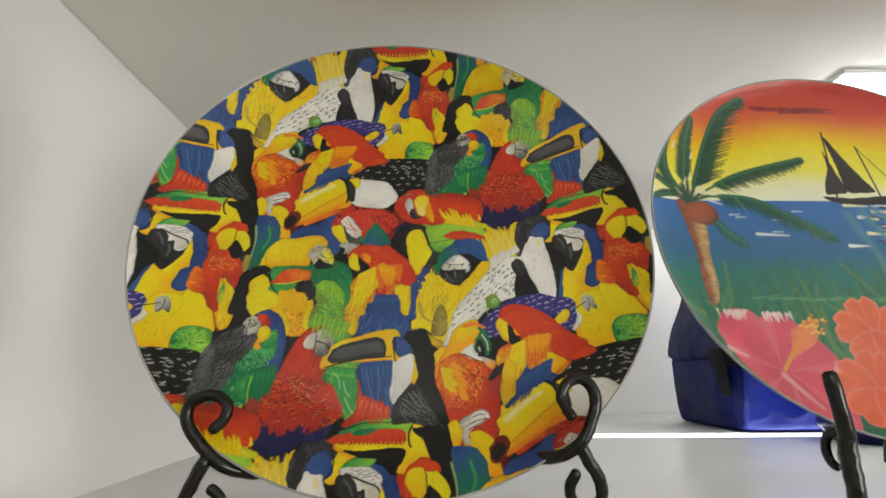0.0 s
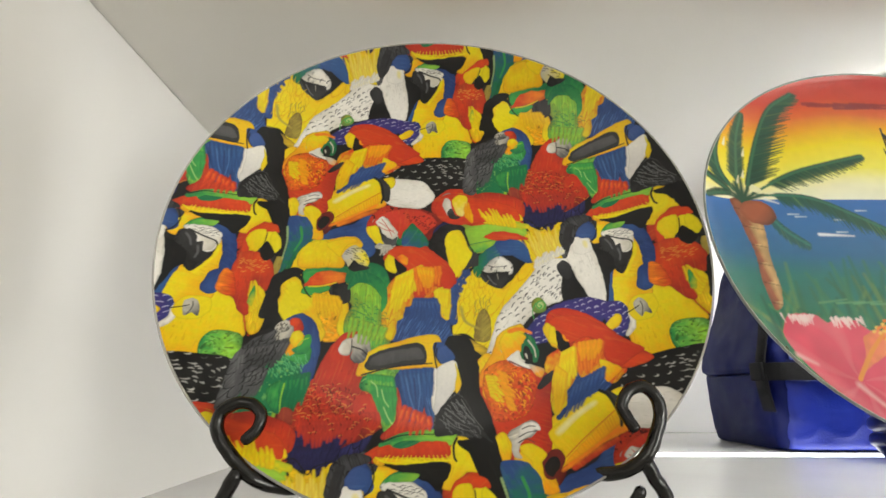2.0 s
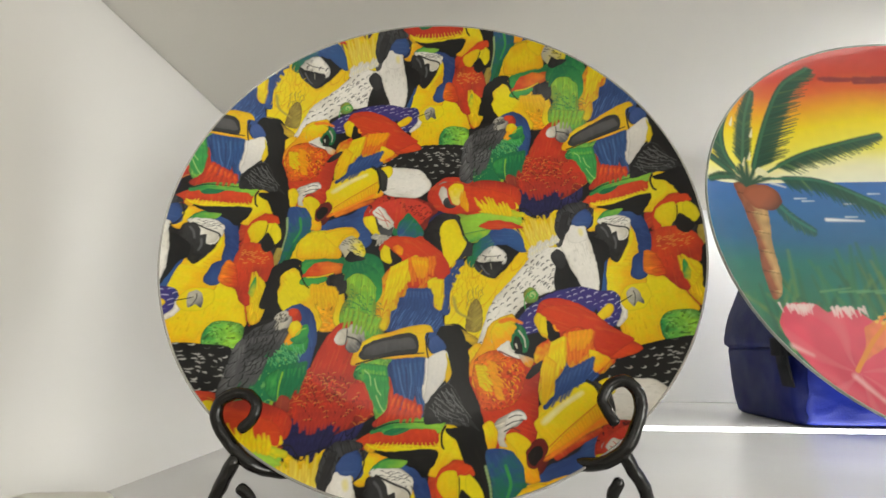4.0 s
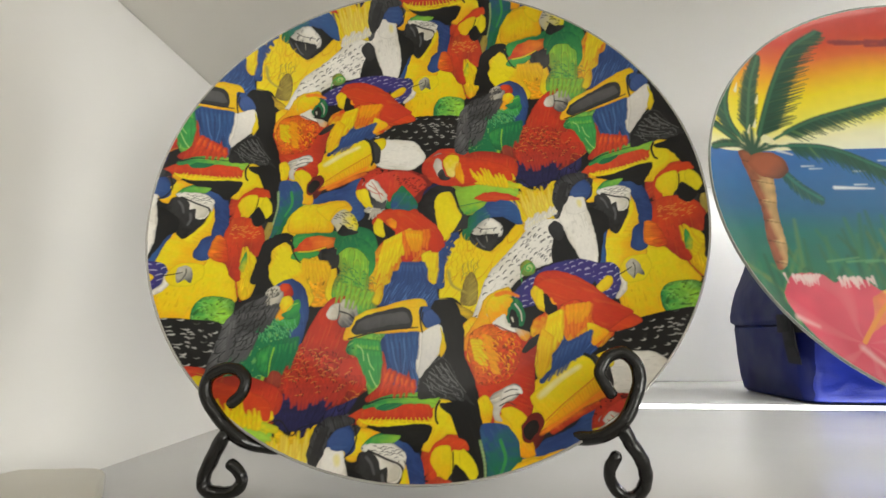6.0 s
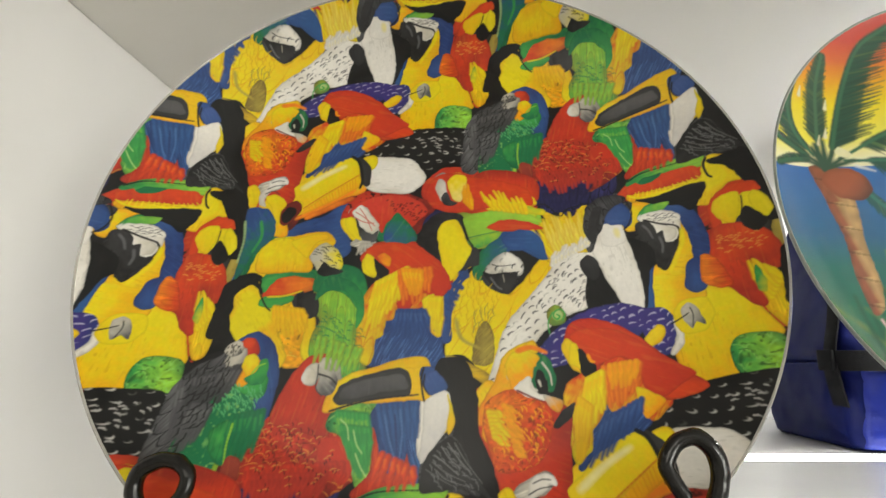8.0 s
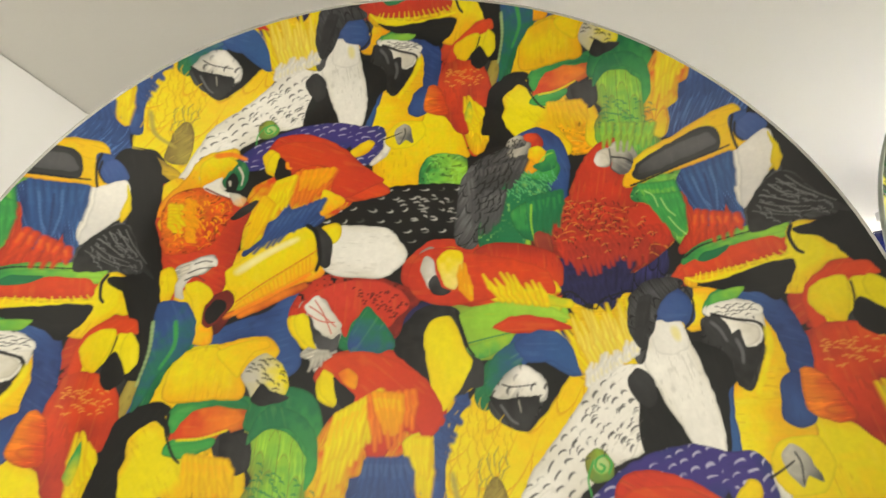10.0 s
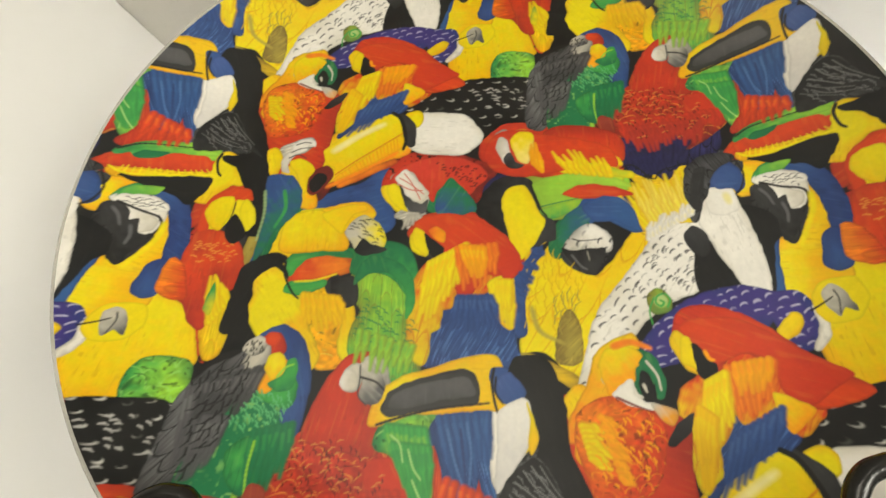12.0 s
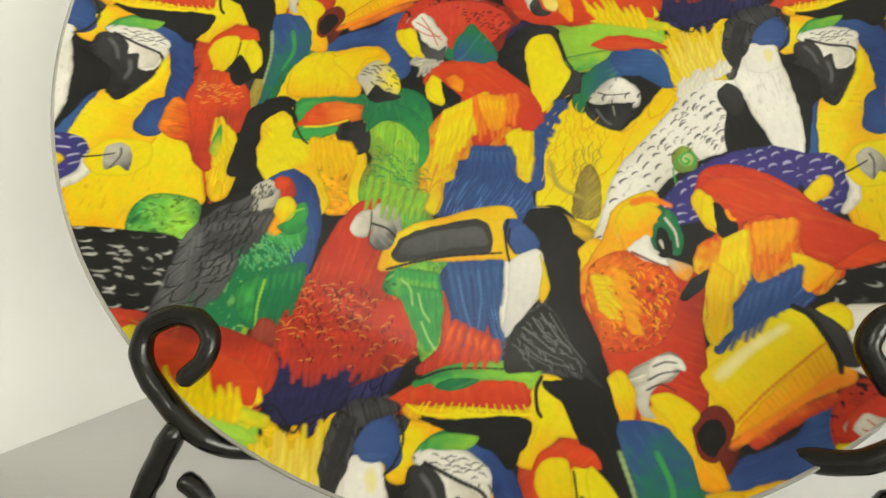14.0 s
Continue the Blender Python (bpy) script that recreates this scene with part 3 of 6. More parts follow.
patch(BLUE, None, 70, "soft", (6, -39), (8, -28), (12, -22), (16, -17), (16, -21), (13, -25), (10, -33), (9, -40), (9, -48), (6, -48))
patch(COBALT, None, 0, "soft", (27, -10), (31, -2), (37, 2), (45, 1), (51, -6), (54, -12), (49, -13), (44, -10), (38, -7), (33, -10))
patch(EMERALD, None, 0, "soft", (20, -20), (22, -12), (27, -7), (32, -9), (33, -11), (27, -15), (24, -20), (22, -22))
patch(PALE, None, 0, "fleck", (25, -19), (28, -14), (33, -11), (35, -16), (40, -15), (39, -19), (33, -21), (28, -21))
patch(CHAR, None, -60, "feather", (24, -21), (29, -20), (34, -20), (39, -19), (36, -25), (33, -28), (28, -26), (25, -24))
patch(NAVY, None, 0, "soft", (-5, -6), (-2, 5), (3, 10), (12, 10), (14, 7), (10, 6), (6, 3), (3, -5), (4, -12), (0, -10))
patch(YELLOW, None, 0, "soft", (3, -7), (5, 3), (10, 7), (13, 4), (14, -2), (16, -7), (19, -9), (18, -16), (14, -18), (10, -23), (7, -18), (5, -14))
patch(LIME, None, 0, "soft", (13, 8), (19, 11), (28, 12), (40, 12), (48, 9), (49, 4), (41, 3), (33, 1), (27, -5), (25, -7), (17, -7), (16, -2))
patch(SCARLET, None, 0, "soft", (25, 2), (30, 5), (36, 6), (46, 3), (47, 1), (39, 1), (32, 1))
patch(RED, SCARLET, 0, "soft", (-2, 20), (-1, 28), (3, 34), (10, 36), (20, 33), (34, 30), (45, 27), (48, 22), (48, 13), (45, 9), (36, 10), (25, 9), (16, 11), (7, 13), (1, 15))
patch(ORANGE, YELLOW, -70, "wing", (21, 22), (27, 17), (33, 19), (36, 14), (42, 19), (46, 13), (42, 9), (34, 11), (28, 12), (23, 15))
patch(PALE, None, 0, "soft", (3, 22), (4, 29), (7, 31), (9, 25), (8, 18), (5, 16), (4, 18))
patch(YELLOW, None, 0, "soft", (9, 22), (10, 30), (14, 31), (17, 27), (17, 20), (14, 16), (10, 16))
patch(CHAR, None, 0, "soft", (5, 18), (8, 23), (10, 18), (10, 15), (7, 15))
patch(RED, CRIMSON, 0, "fleck", (-38, 6), (-36, 13), (-31, 19), (-23, 21), (-13, 20), (-4, 17), (3, 13), (-2, 7), (-4, 0), (-7, 1), (-11, 5), (-15, 8), (-19, 4), (-23, 0), (-27, 3), (-31, 6), (-35, 6))
patch(EMERALD, None, 0, "soft", (-21, -4), (-20, 2), (-17, 8), (-13, 8), (-10, 4), (-6, -1), (-4, -6), (-13, -6))
patch(PALE, None, 0, "fleck", (-35, 9), (-32, 12), (-29, 14), (-25, 9), (-22, 2), (-23, -3), (-27, -1), (-30, 4))
patch(YELLOW, None, 0, "soft", (-38, 5), (-32, 5), (-31, -1), (-29, -6), (-33, -4), (-37, 1))
patch(CHAR, None, 0, "soft", (-32, 5), (-30, 2), (-27, -4), (-29, -5), (-31, 0))
patch(PALE, None, 0, "feather", (-33, -7), (-27, -3), (-23, -6), (-25, -8), (-28, -12), (-30, -8))
patch(SCARLET, RED, 0, "soft", (-28, -14), (-24, -8), (-17, -6), (-7, -6), (1, -8), (6, -15), (10, -21), (9, -26), (5, -30), (1, -31), (-4, -29), (-9, -19), (-15, -17), (-18, -20), (-23, -17))
patch(BLUE, None, 70, "feather", (-23, -59), (-20, -48), (-14, -40), (-13, -36), (-9, -38), (-4, -35), (0, -37), (2, -44), (5, -47), (6, -53), (5, -58))
patch(SCARLET, YELLOW, -105, "wing", (-27, -48), (-27, -36), (-23, -28), (-17, -21), (-9, -17), (-5, -23), (-2, -29), (1, -31), (-5, -36), (-7, -38), (-10, -37), (-13, -35), (-14, -40), (-17, -41), (-18, -47), (-21, -49), (-21, -55), (-23, -59), (-26, -56))
patch(YELLOW, None, 80, "soft", (-1, -32), (2, -30), (6, -30), (6, -36), (5, -46), (2, -44), (0, -39))
patch(YELLOW, None, 0, "soft", (-27, -15), (-24, -14), (-22, -18), (-22, -22), (-26, -20))
patch(CHAR, None, 0, "soft", (-22, -16), (-19, -19), (-17, -22), (-19, -24), (-22, -21))
patch(YELLOW, GOLD, -60, "soft", (-68, 11), (-64, 23), (-56, 32), (-44, 39), (-37, 41), (-33, 37), (-31, 30), (-31, 24), (-42, 20), (-49, 16), (-56, 11), (-61, 8))
patch(GOLD, ORANGE, -60, "soft", (-62, 8), (-49, 16), (-31, 24), (-30, 21), (-42, 16), (-52, 9), (-59, 6))
patch(CRIMSON, BLACK, 180, "soft", (-67, 1), (-68, 9), (-65, 14), (-60, 12), (-58, 7), (-62, 0))
patch(BLACK, None, 0, "dot", (-33, 41), (-25, 52), (-13, 56), (-1, 58), (15, 58), (17, 48), (16, 38), (15, 36), (7, 36), (2, 32), (-3, 27), (-3, 32), (-6, 38), (-14, 40), (-24, 40))
patch(WHITE, None, 0, "soft", (-29, 30), (-28, 37), (-24, 40), (-16, 40), (-9, 39), (-5, 35), (-2, 29), (-4, 25), (-9, 21), (-17, 21), (-25, 22), (-29, 25))
patch(YELLOW, None, 0, "soft", (-31, 39), (-27, 41), (-25, 39), (-26, 35), (-29, 34))
patch(CHAR, None, 0, "soft", (-35, 41), (-31, 38), (-28, 34), (-28, 25), (-31, 27), (-32, 34))
patch(ASH, None, 62, "feather", (15, 38), (16, 51), (17, 61), (23, 70), (32, 75), (38, 80), (41, 76), (38, 69), (32, 63), (29, 55), (25, 46), (23, 38), (20, 32), (16, 33))
patch(EMERALD, None, 0, "fleck", (23, 33), (24, 46), (27, 56), (32, 64), (37, 68), (39, 63), (48, 63), (50, 55), (53, 50), (48, 42), (46, 30), (45, 26), (37, 29), (26, 31))
patch(BLUE, None, 0, "soft", (-75, -53), (-68, -49), (-61, -54), (-58, -66), (-60, -80), (-62, -84), (-65, -77), (-63, -67), (-66, -61), (-71, -57))
patch(LEAF, None, 0, "soft", (44, 65), (48, 71), (51, 66), (49, 60), (44, 61), (40, 63))
patch(AMBER, None, 0, "soft", (38, 70), (41, 74), (46, 74), (49, 71), (45, 67), (41, 64), (39, 66))
patch(RED, None, 0, "soft", (-74, -54), (-69, -52), (-67, -57), (-72, -61))
patch(PALE, None, 0, "soft", (32, 70), (36, 76), (41, 78), (40, 72), (36, 67), (33, 66))
patch(CRIMSON, None, 90, "feather", (39, 28), (40, 35), (45, 37), (46, 26))
patch(LIME, None, 80, "thin", (38, 33), (40, 45), (41, 50), (40, 38), (39, 29))
patch(NAVY, None, 75, "feather", (48, 24), (59, 21), (73, 22), (84, 28), (83, 20), (77, 14), (68, 13), (63, 7), (60, 10), (54, 10), (49, 15))
patch(RED, CRIMSON, -90, "scale", (47, 37), (50, 45), (55, 52), (67, 50), (76, 48), (83, 49), (87, 43), (88, 33), (81, 26), (73, 21), (65, 20), (56, 22), (48, 25))
patch(RED, None, 0, "soft", (-58, -83), (-53, -69), (-46, -59), (-40, -57), (-36, -62), (-40, -70), (-36, -73), (-35, -84), (-38, -87), (-46, -86), (-52, -85))
patch(PALE, None, 0, "soft", (-46, -63), (-43, -61), (-41, -63), (-43, -68), (-46, -68))
patch(PALE, CHAR, -90, "soft", (-40, -59), (-35, -59), (-33, -66), (-36, -73), (-39, -70), (-40, -66))
patch(LEAF, LIME, 0, "scale", (-36, -84), (-32, -76), (-18, -74), (-17, -83), (-16, -99), (-22, -104), (-26, -95), (-31, -86))
patch(SCARLET, RED, -90, "feather", (-19, -82), (-16, -89), (-13, -96), (-9, -97), (-6, -89), (-4, -95), (-3, -103), (-12, -104), (-23, -107), (-18, -98))
patch(COBALT, None, -70, "feather", (-21, -82), (-17, -75), (-7, -72), (0, -72), (0, -81), (0, -91), (0, -102), (-3, -102), (-4, -95), (-6, -88), (-9, -97), (-14, -96), (-16, -88), (-18, -82))
patch(SLATE, None, -50, "feather", (0, -94), (6, -87), (12, -82), (17, -88), (21, -97), (24, -105), (19, -102), (9, -102), (0, -103))
patch(WHITE, None, 0, "soft", (2, -69), (6, -67), (9, -71), (10, -76), (7, -82), (4, -85), (1, -88), (-1, -92), (-2, -87), (-1, -78), (-1, -72))
patch(YELLOW, None, 0, "soft", (7, -67), (9, -72), (10, -78), (7, -82), (7, -76))
patch(YELLOW, GOLD, 0, "soft", (-38, -78), (-35, -69), (-28, -64), (-19, -61), (-9, -57), (-1, -56), (1, -59), (-1, -62), (0, -67), (2, -71), (-5, -71), (-16, -73), (-26, -74), (-33, -77))
patch(CHAR, None, 20, "soft", (-34, -73), (-30, -68), (-21, -64), (-11, -61), (-7, -62), (-6, -67), (-8, -69), (-16, -71), (-26, -73), (-32, -75))
patch(BLUE, None, 0, "soft", (-1, -60), (3, -60), (6, -63), (7, -67), (4, -69), (1, -67), (-1, -63))
patch(SCARLET, None, 0, "soft", (-28, -118), (-22, -111), (-13, -107), (-4, -104), (5, -105), (8, -110), (8, -114), (-1, -115), (-11, -117), (-23, -119))
patch(LEAF, LIME, 0, "soft", (-23, -111), (-16, -105), (-7, -102), (2, -101), (8, -101), (9, -105), (5, -106), (-4, -105), (-13, -108))
patch(EMERALD, None, 0, "soft", (-16, -109), (-11, -106), (-2, -104), (-1, -106), (-6, -108), (-14, -111))
patch(YELLOW, None, 70, "feather", (-23, -118), (-11, -116), (-1, -114), (8, -113), (8, -115), (-1, -117), (-12, -118), (-21, -120))
patch(YELLOW, None, 0, "soft", (9, -105), (12, -103), (16, -105), (16, -109), (19, -114), (21, -116), (20, -117), (16, -117), (11, -121), (9, -125), (4, -124), (7, -116))
patch(VIOLET, None, 25, "fleck", (45, -53), (50, -47), (60, -40), (71, -36), (81, -35), (89, -37), (96, -37), (99, -42), (100, -48), (96, -53), (91, -55), (88, -49), (86, -45), (82, -48), (72, -45), (62, -46), (56, -49), (56, -56), (48, -58))
patch(WHITE, None, 0, "soft", (-13, 82), (-11, 80), (-13, 73), (-17, 69), (-13, 76))
patch(YELLOW, None, 0, "soft", (-25, 75), (-20, 80), (-18, 79), (-20, 75), (-24, 73))
patch(BLUE, None, 45, "feather", (-57, 29), (-53, 38), (-50, 45), (-44, 50), (-36, 51), (-31, 45), (-36, 40), (-44, 38), (-52, 34))
patch(SCARLET, YELLOW, -120, "wing", (-58, 32), (-60, 49), (-58, 58), (-48, 64), (-43, 68), (-35, 69), (-28, 64), (-23, 52), (-25, 49), (-30, 45), (-33, 52), (-36, 51), (-39, 49), (-43, 49), (-45, 53), (-48, 47), (-50, 44), (-52, 42), (-53, 36), (-56, 33))
patch(RED, SCARLET, -30, "soft", (-57, 74), (-54, 81), (-47, 83), (-38, 81), (-28, 75), (-18, 64), (-10, 56), (-23, 52), (-26, 56), (-30, 64), (-36, 69), (-43, 68), (-46, 64), (-49, 64), (-54, 68))
patch(YELLOW, None, 0, "soft", (54, -52), (56, -49), (61, -55), (61, -61), (57, -59))
patch(CHAR, None, 0, "soft", (59, -56), (62, -54), (64, -60), (61, -62))
patch(SCARLET, RED, -20, "soft", (18, -68), (19, -76), (20, -84), (23, -90), (27, -97), (29, -103), (29, -112), (35, -113), (42, -112), (48, -112), (51, -98), (52, -84), (53, -75), (43, -71), (33, -68), (25, -67))
patch(ORANGE, SCARLET, -30, "scale", (29, -69), (36, -71), (42, -75), (43, -82), (40, -90), (33, -93), (29, -92), (27, -86), (30, -79))
patch(YELLOW, AMBER, -60, "soft", (20, -68), (24, -64), (30, -67), (32, -73), (33, -79), (29, -85), (25, -86), (22, -83), (23, -76), (21, -73))
patch(YELLOW, ORANGE, -120, "soft", (20, -79), (22, -72), (27, -64), (30, -56), (34, -52), (42, -49), (43, -53), (39, -58), (38, -64), (34, -67), (32, -74), (27, -77))
patch(WHITE, None, 0, "soft", (32, -62), (36, -59), (39, -60), (41, -64), (45, -65), (41, -67), (35, -65))
patch(EMERALD, None, 0, "soft", (39, -60), (41, -55), (45, -55), (46, -62), (43, -66), (41, -64))
patch(PALE, None, 20, "feather", (-80, 18), (-79, 23), (-74, 26), (-69, 28), (-67, 26), (-70, 22), (-75, 20), (-77, 15))
patch(YELLOW, AMBER, -60, "soft", (-77, 12), (-70, 16), (-65, 5), (-63, -3), (-68, -3), (-73, 7))
patch(YELLOW, None, 0, "soft", (-85, 20), (-82, 23), (-79, 18), (-80, 11), (-82, 11))
patch(BLACK, None, 0, "soft", (7, -56), (14, -56), (17, -61), (19, -71), (19, -82), (24, -93), (27, -106), (31, -123), (25, -125), (22, -118), (17, -109), (11, -105), (19, -104), (14, -95), (11, -87), (12, -80), (10, -71), (8, -67), (4, -63), (5, -58))
patch(BLACK, None, 0, "soft", (-19, -119), (-6, -118), (5, -116), (5, -120), (2, -126), (-2, -123), (-11, -121))
patch(SLATE, None, -45, "feather", (0, -94), (5, -87), (11, -85), (16, -93), (20, -102), (14, -100), (4, -101), (1, -97))
patch(PALE, None, 0, "thin", (4, -94), (11, -97), (11, -98))
patch(PALE, None, 0, "thin", (7, -90), (15, -96), (14, -97))
patch(PALE, None, 0, "thin", (9, -87), (16, -94), (16, -95))
patch(PALE, None, 0, "thin", (6, -97), (14, -99), (13, -100))
patch(PALE, None, 0, "thin", (13, -92), (20, -100), (19, -101))
patch(PALE, None, 0, "thin", (4, -96), (9, -99), (9, -100))
patch(YELLOW, GOLD, 0, "thin", (22, 26), (26, 20), (30, 15), (26, 13), (23, 18))
patch(GOLD, YELLOW, -90, "thin", (30, 20), (33, 15), (35, 12), (29, 12))
patch(YELLOW, GOLD, 0, "thin", (37, 24), (39, 16), (42, 11), (37, 12), (36, 17))
patch(YELLOW, GOLD, 0, "thin", (43, 19), (45, 14), (48, 9), (42, 10))
patch(YELLOW, LIME, -90, "thin", (25, 13), (33, 14), (41, 12), (48, 9), (46, 6), (36, 9), (27, 11))
patch(YELLOW, None, 5, "soft", (-22, -116), (-18, -116), (-9, -115), (2, -114), (5, -114), (5, -115), (-6, -117), (-19, -118))
patch(YELLOW, None, 0, "thin", (-22, -117), (-22, -114), (-20, -116))
patch(YELLOW, None, 0, "thin", (-19, -116), (-19, -114), (-17, -116))
patch(YELLOW, None, 0, "thin", (-17, -116), (-16, -113), (-14, -115))
patch(YELLOW, None, 0, "thin", (-14, -115), (-13, -112), (-11, -115))
patch(YELLOW, None, 0, "thin", (-10, -115), (-10, -112), (-8, -115))
patch(YELLOW, None, 0, "thin", (-7, -115), (-7, -112), (-4, -114))
patch(YELLOW, None, 0, "thin", (-4, -114), (-4, -111), (-1, -114))
patch(YELLOW, None, 0, "thin", (-1, -114), (0, -111), (2, -114))
patch(YELLOW, None, 0, "thin", (3, -114), (3, -111), (6, -114))
patch(SCARLET, ORANGE, 120, "thin", (-55, 7), (-43, 14), (-35, 18), (-34, 16), (-43, 11), (-54, 5))
patch(ORANGE, None, 0, "thin", (-57, 13), (-44, 22), (-35, 28), (-35, 27), (-44, 21), (-56, 12))
# big pale beak
patch(YELLOW, GOLD, -60, "fine", (49.9, -102.1), (55.1, -97.0), (61.1, -91.8), (67.6, -87.2), (75.2, -83.7), (78.1, -85.0), (79.6, -90.6), (80.6, -96.6), (80.1, -100.2), (73.6, -105.1), (64.8, -110.6), (54.6, -116.3), (51.8, -117.6), (54.3, -113.2), (54.6, -109.9), (51.8, -108.5))
patch(GOLD, AMBER, -60, "fine", (56.0, -113.8), (63.5, -107.2), (70.1, -101.7), (79.0, -94.4), (80.6, -96.6), (80.1, -100.2), (73.6, -105.1), (64.8, -110.6), (54.6, -116.3))
fringe(AMBER*0.9, 0.4, 17, 0.1, (57.0, -113.2), (78.7, -95.4), (59.0, -115.7), (79.3, -101.2))
vein(pigment(0.85, 0.76, 0.34), 2.0, 1.2, 3, (54.0, -101.9), (63.1, -94.6), (72.5, -88.9))
vein(ORANGE*0.75, 0.5, 0.4, 0.8, (55.3, -113.2), (63.1, -106.5), (70.3, -100.9), (80.2, -93.3))
vein(ORANGE, 1.2, 1.0, 2, (52.8, -118.6), (59.9, -114.7), (70.2, -108.5), (78.6, -102.6))
patch(CRIMSON, None, 0, "fine", (45.2, -115.1), (47.2, -111.8), (51.0, -109.2), (53.8, -110.5), (54.4, -113.8), (52.3, -118.2), (48.2, -122.1), (45.6, -120.9))
patch(BLACK, None, 0, "fine", (46.2, -116.0), (48.8, -112.8), (51.6, -113.2), (51.8, -117.0), (48.3, -120.9), (46.3, -119.5))
vein(BLACK, 1.6, 1.0, 0.8, (75.7, -83.1), (78.6, -85.5), (80.4, -90.3), (81.5, -96.9), (80.7, -101.2))
# claw and leg
patch(YELLOW, GOLD, -70, "fine", (37.1, -107.1), (40.6, -105.8), (44.2, -107.5), (47.3, -111.2), (45.1, -114.7), (44.9, -120.7), (43.2, -123.6), (42.4, -119.8), (40.7, -113.2), (38.1, -109.8))
patch(PALE, WHITE, 60, "fine", (33.8, -107.8), (34.7, -104.3), (37.0, -102.1), (37.2, -99.1), (39.6, -96.9), (43.3, -96.1), (45.9, -97.6), (45.9, -100.0), (43.7, -99.4), (42.8, -101.5), (39.5, -103.5), (37.3, -105.7), (36.3, -109.2), (37.4, -112.1), (34.8, -111.4))
vein(CHAR, 0.45, 0.3, 0.6, (36.9, -102.7), (40.5, -100.9), (45.1, -100.3))
vein(CHAR, 0.45, 0.3, 0.6, (36.4, -105.3), (39.8, -103.8), (43.2, -105.5))
vein(CHAR, 0.4, 0.3, 0.6, (38.4, -99.1), (41.6, -97.9), (44.4, -98.2))
# flame-coloured one
patch(ORANGE, SCARLET, -25, "scale", (22.3, -78.7), (23.7, -72.1), (27.6, -68.9), (33.3, -67.6), (39.6, -70.0), (44.2, -72.0), (46.4, -77.4), (44.6, -85.3), (40.9, -91.5), (34.8, -93.9), (27.3, -94.5), (24.4, -87.3))
plumes(YELLOW, AMBER, 1.5, 7, 0.5, (23.6, -74.6), (25.7, -84.1), (30.3, -76.8), (32.1, -87.8))
plumes(AMBER, ORANGE, 1.2, 8, 0.5, (29.0, -71.9), (33.5, -90.1), (33.6, -75.0), (37.9, -92.3))
ticks(AMBER, 46, 0.55, 1.8, -60, (27.5, -71.1), (44.1, -73.3), (43.8, -85.3), (36.5, -91.5), (27.4, -90.3))
patch(YELLOW, AMBER, -60, "fine", (31.7, -62.9), (30.8, -57.4), (33.6, -53.2), (39.6, -52.1), (43.7, -54.5), (44.1, -57.3), (41.4, -59.0), (40.3, -62.5), (36.8, -65.0), (33.1, -66.6))
vein(ORANGE, 2.0, 1.2, 1.5, (35.9, -52.1), (41.4, -51.0), (46.9, -53.1))
patch(WHITE, None, 0, "fine", (33.9, -66.3), (39.5, -62.1), (40.0, -65.9), (42.9, -68.7), (47.0, -69.9), (44.6, -71.0), (38.1, -69.4))
patch(EMERALD, None, 0, "fine", (42.9, -57.7), (46.1, -54.5), (48.4, -57.3), (49.6, -62.5), (48.2, -67.5), (46.4, -67.5), (46.7, -63.3), (45.0, -60.1))
vein(PALE, 0.8, 0.4, 0.7, (45.1, -57.0), (47.5, -61.1), (47.9, -65.5))
patch(BLACK, None, 0, "fine", (41.7, -63.5), (43.3, -59.9), (45.3, -61.6), (46.1, -65.9), (45.5, -68.5), (43.0, -67.7))
vein(PALE, 0.8, 0.3, 1, (43.1, -63.8), (43.7, -65.9))
vein(CRIMSON, 0.7, 0.4, 0.8, (34.7, -67.1), (39.6, -69.5), (44.3, -71.5))
patch(BLACK, CHAR, 60, "fine", (47.0, -80.1), (51.0, -75.0), (55.6, -72.5), (54.1, -76.8), (49.0, -80.9))
patch(PALE, AMBER, -60, "fine", (44.5, -69.2), (50.9, -71.5), (49.8, -75.1), (47.2, -74.1))
# red one with tongues
patch(SCARLET, RED, -20, "fine", (57.1, -47.7), (60.9, -45.0), (67.7, -44.2), (75.9, -45.2), (83.3, -49.2), (89.9, -54.5), (97.7, -60.3), (100.5, -63.2), (94.3, -67.2), (87.3, -71.2), (82.2, -67.5), (81.3, -58.8), (75.6, -55.5), (67.0, -58.2), (63.0, -62.5), (61.4, -57.4), (60.1, -52.1))
patch(YELLOW, None, 0, "fine", (55.7, -57.4), (56.7, -50.4), (59.0, -50.4), (60.2, -54.8), (60.3, -60.2), (58.1, -59.1))
patch(BLACK, None, 0, "fine", (59.8, -52.7), (62.0, -53.9), (63.2, -57.7), (65.3, -58.6), (65.1, -61.7), (62.1, -63.7), (59.7, -61.2))
vein(AMBER, 1.0, 0.4, 1.2, (63.1, -54.8), (63.9, -57.0), (65.2, -57.4))
plumes(ORANGE, AMBER, 1.7, 8, 0.3, (67.5, -59.9), (83.4, -58.0), (67.5, -75.8), (79.1, -69.6))
plumes(AMBER, ORANGE, 1.4, 6, 0.35, (70.1, -59.1), (81.6, -57.4), (69.3, -68.4), (79.0, -65.8))
plumes(YELLOW, AMBER, 1.6, 8, 0.35, (61.2, -64.2), (67.8, -61.1), (55.7, -83.8), (66.9, -77.5))
plumes(GOLD, YELLOW, 1.5, 6, 0.3, (57.4, -70.9), (61.3, -74.2), (53.5, -93.2), (56.9, -91.7))
patch(YELLOW, AMBER, -60, "fine", (79.0, -67.5), (83.2, -69.0), (87.7, -72.9), (80.5, -78.9), (78.9, -74.7))
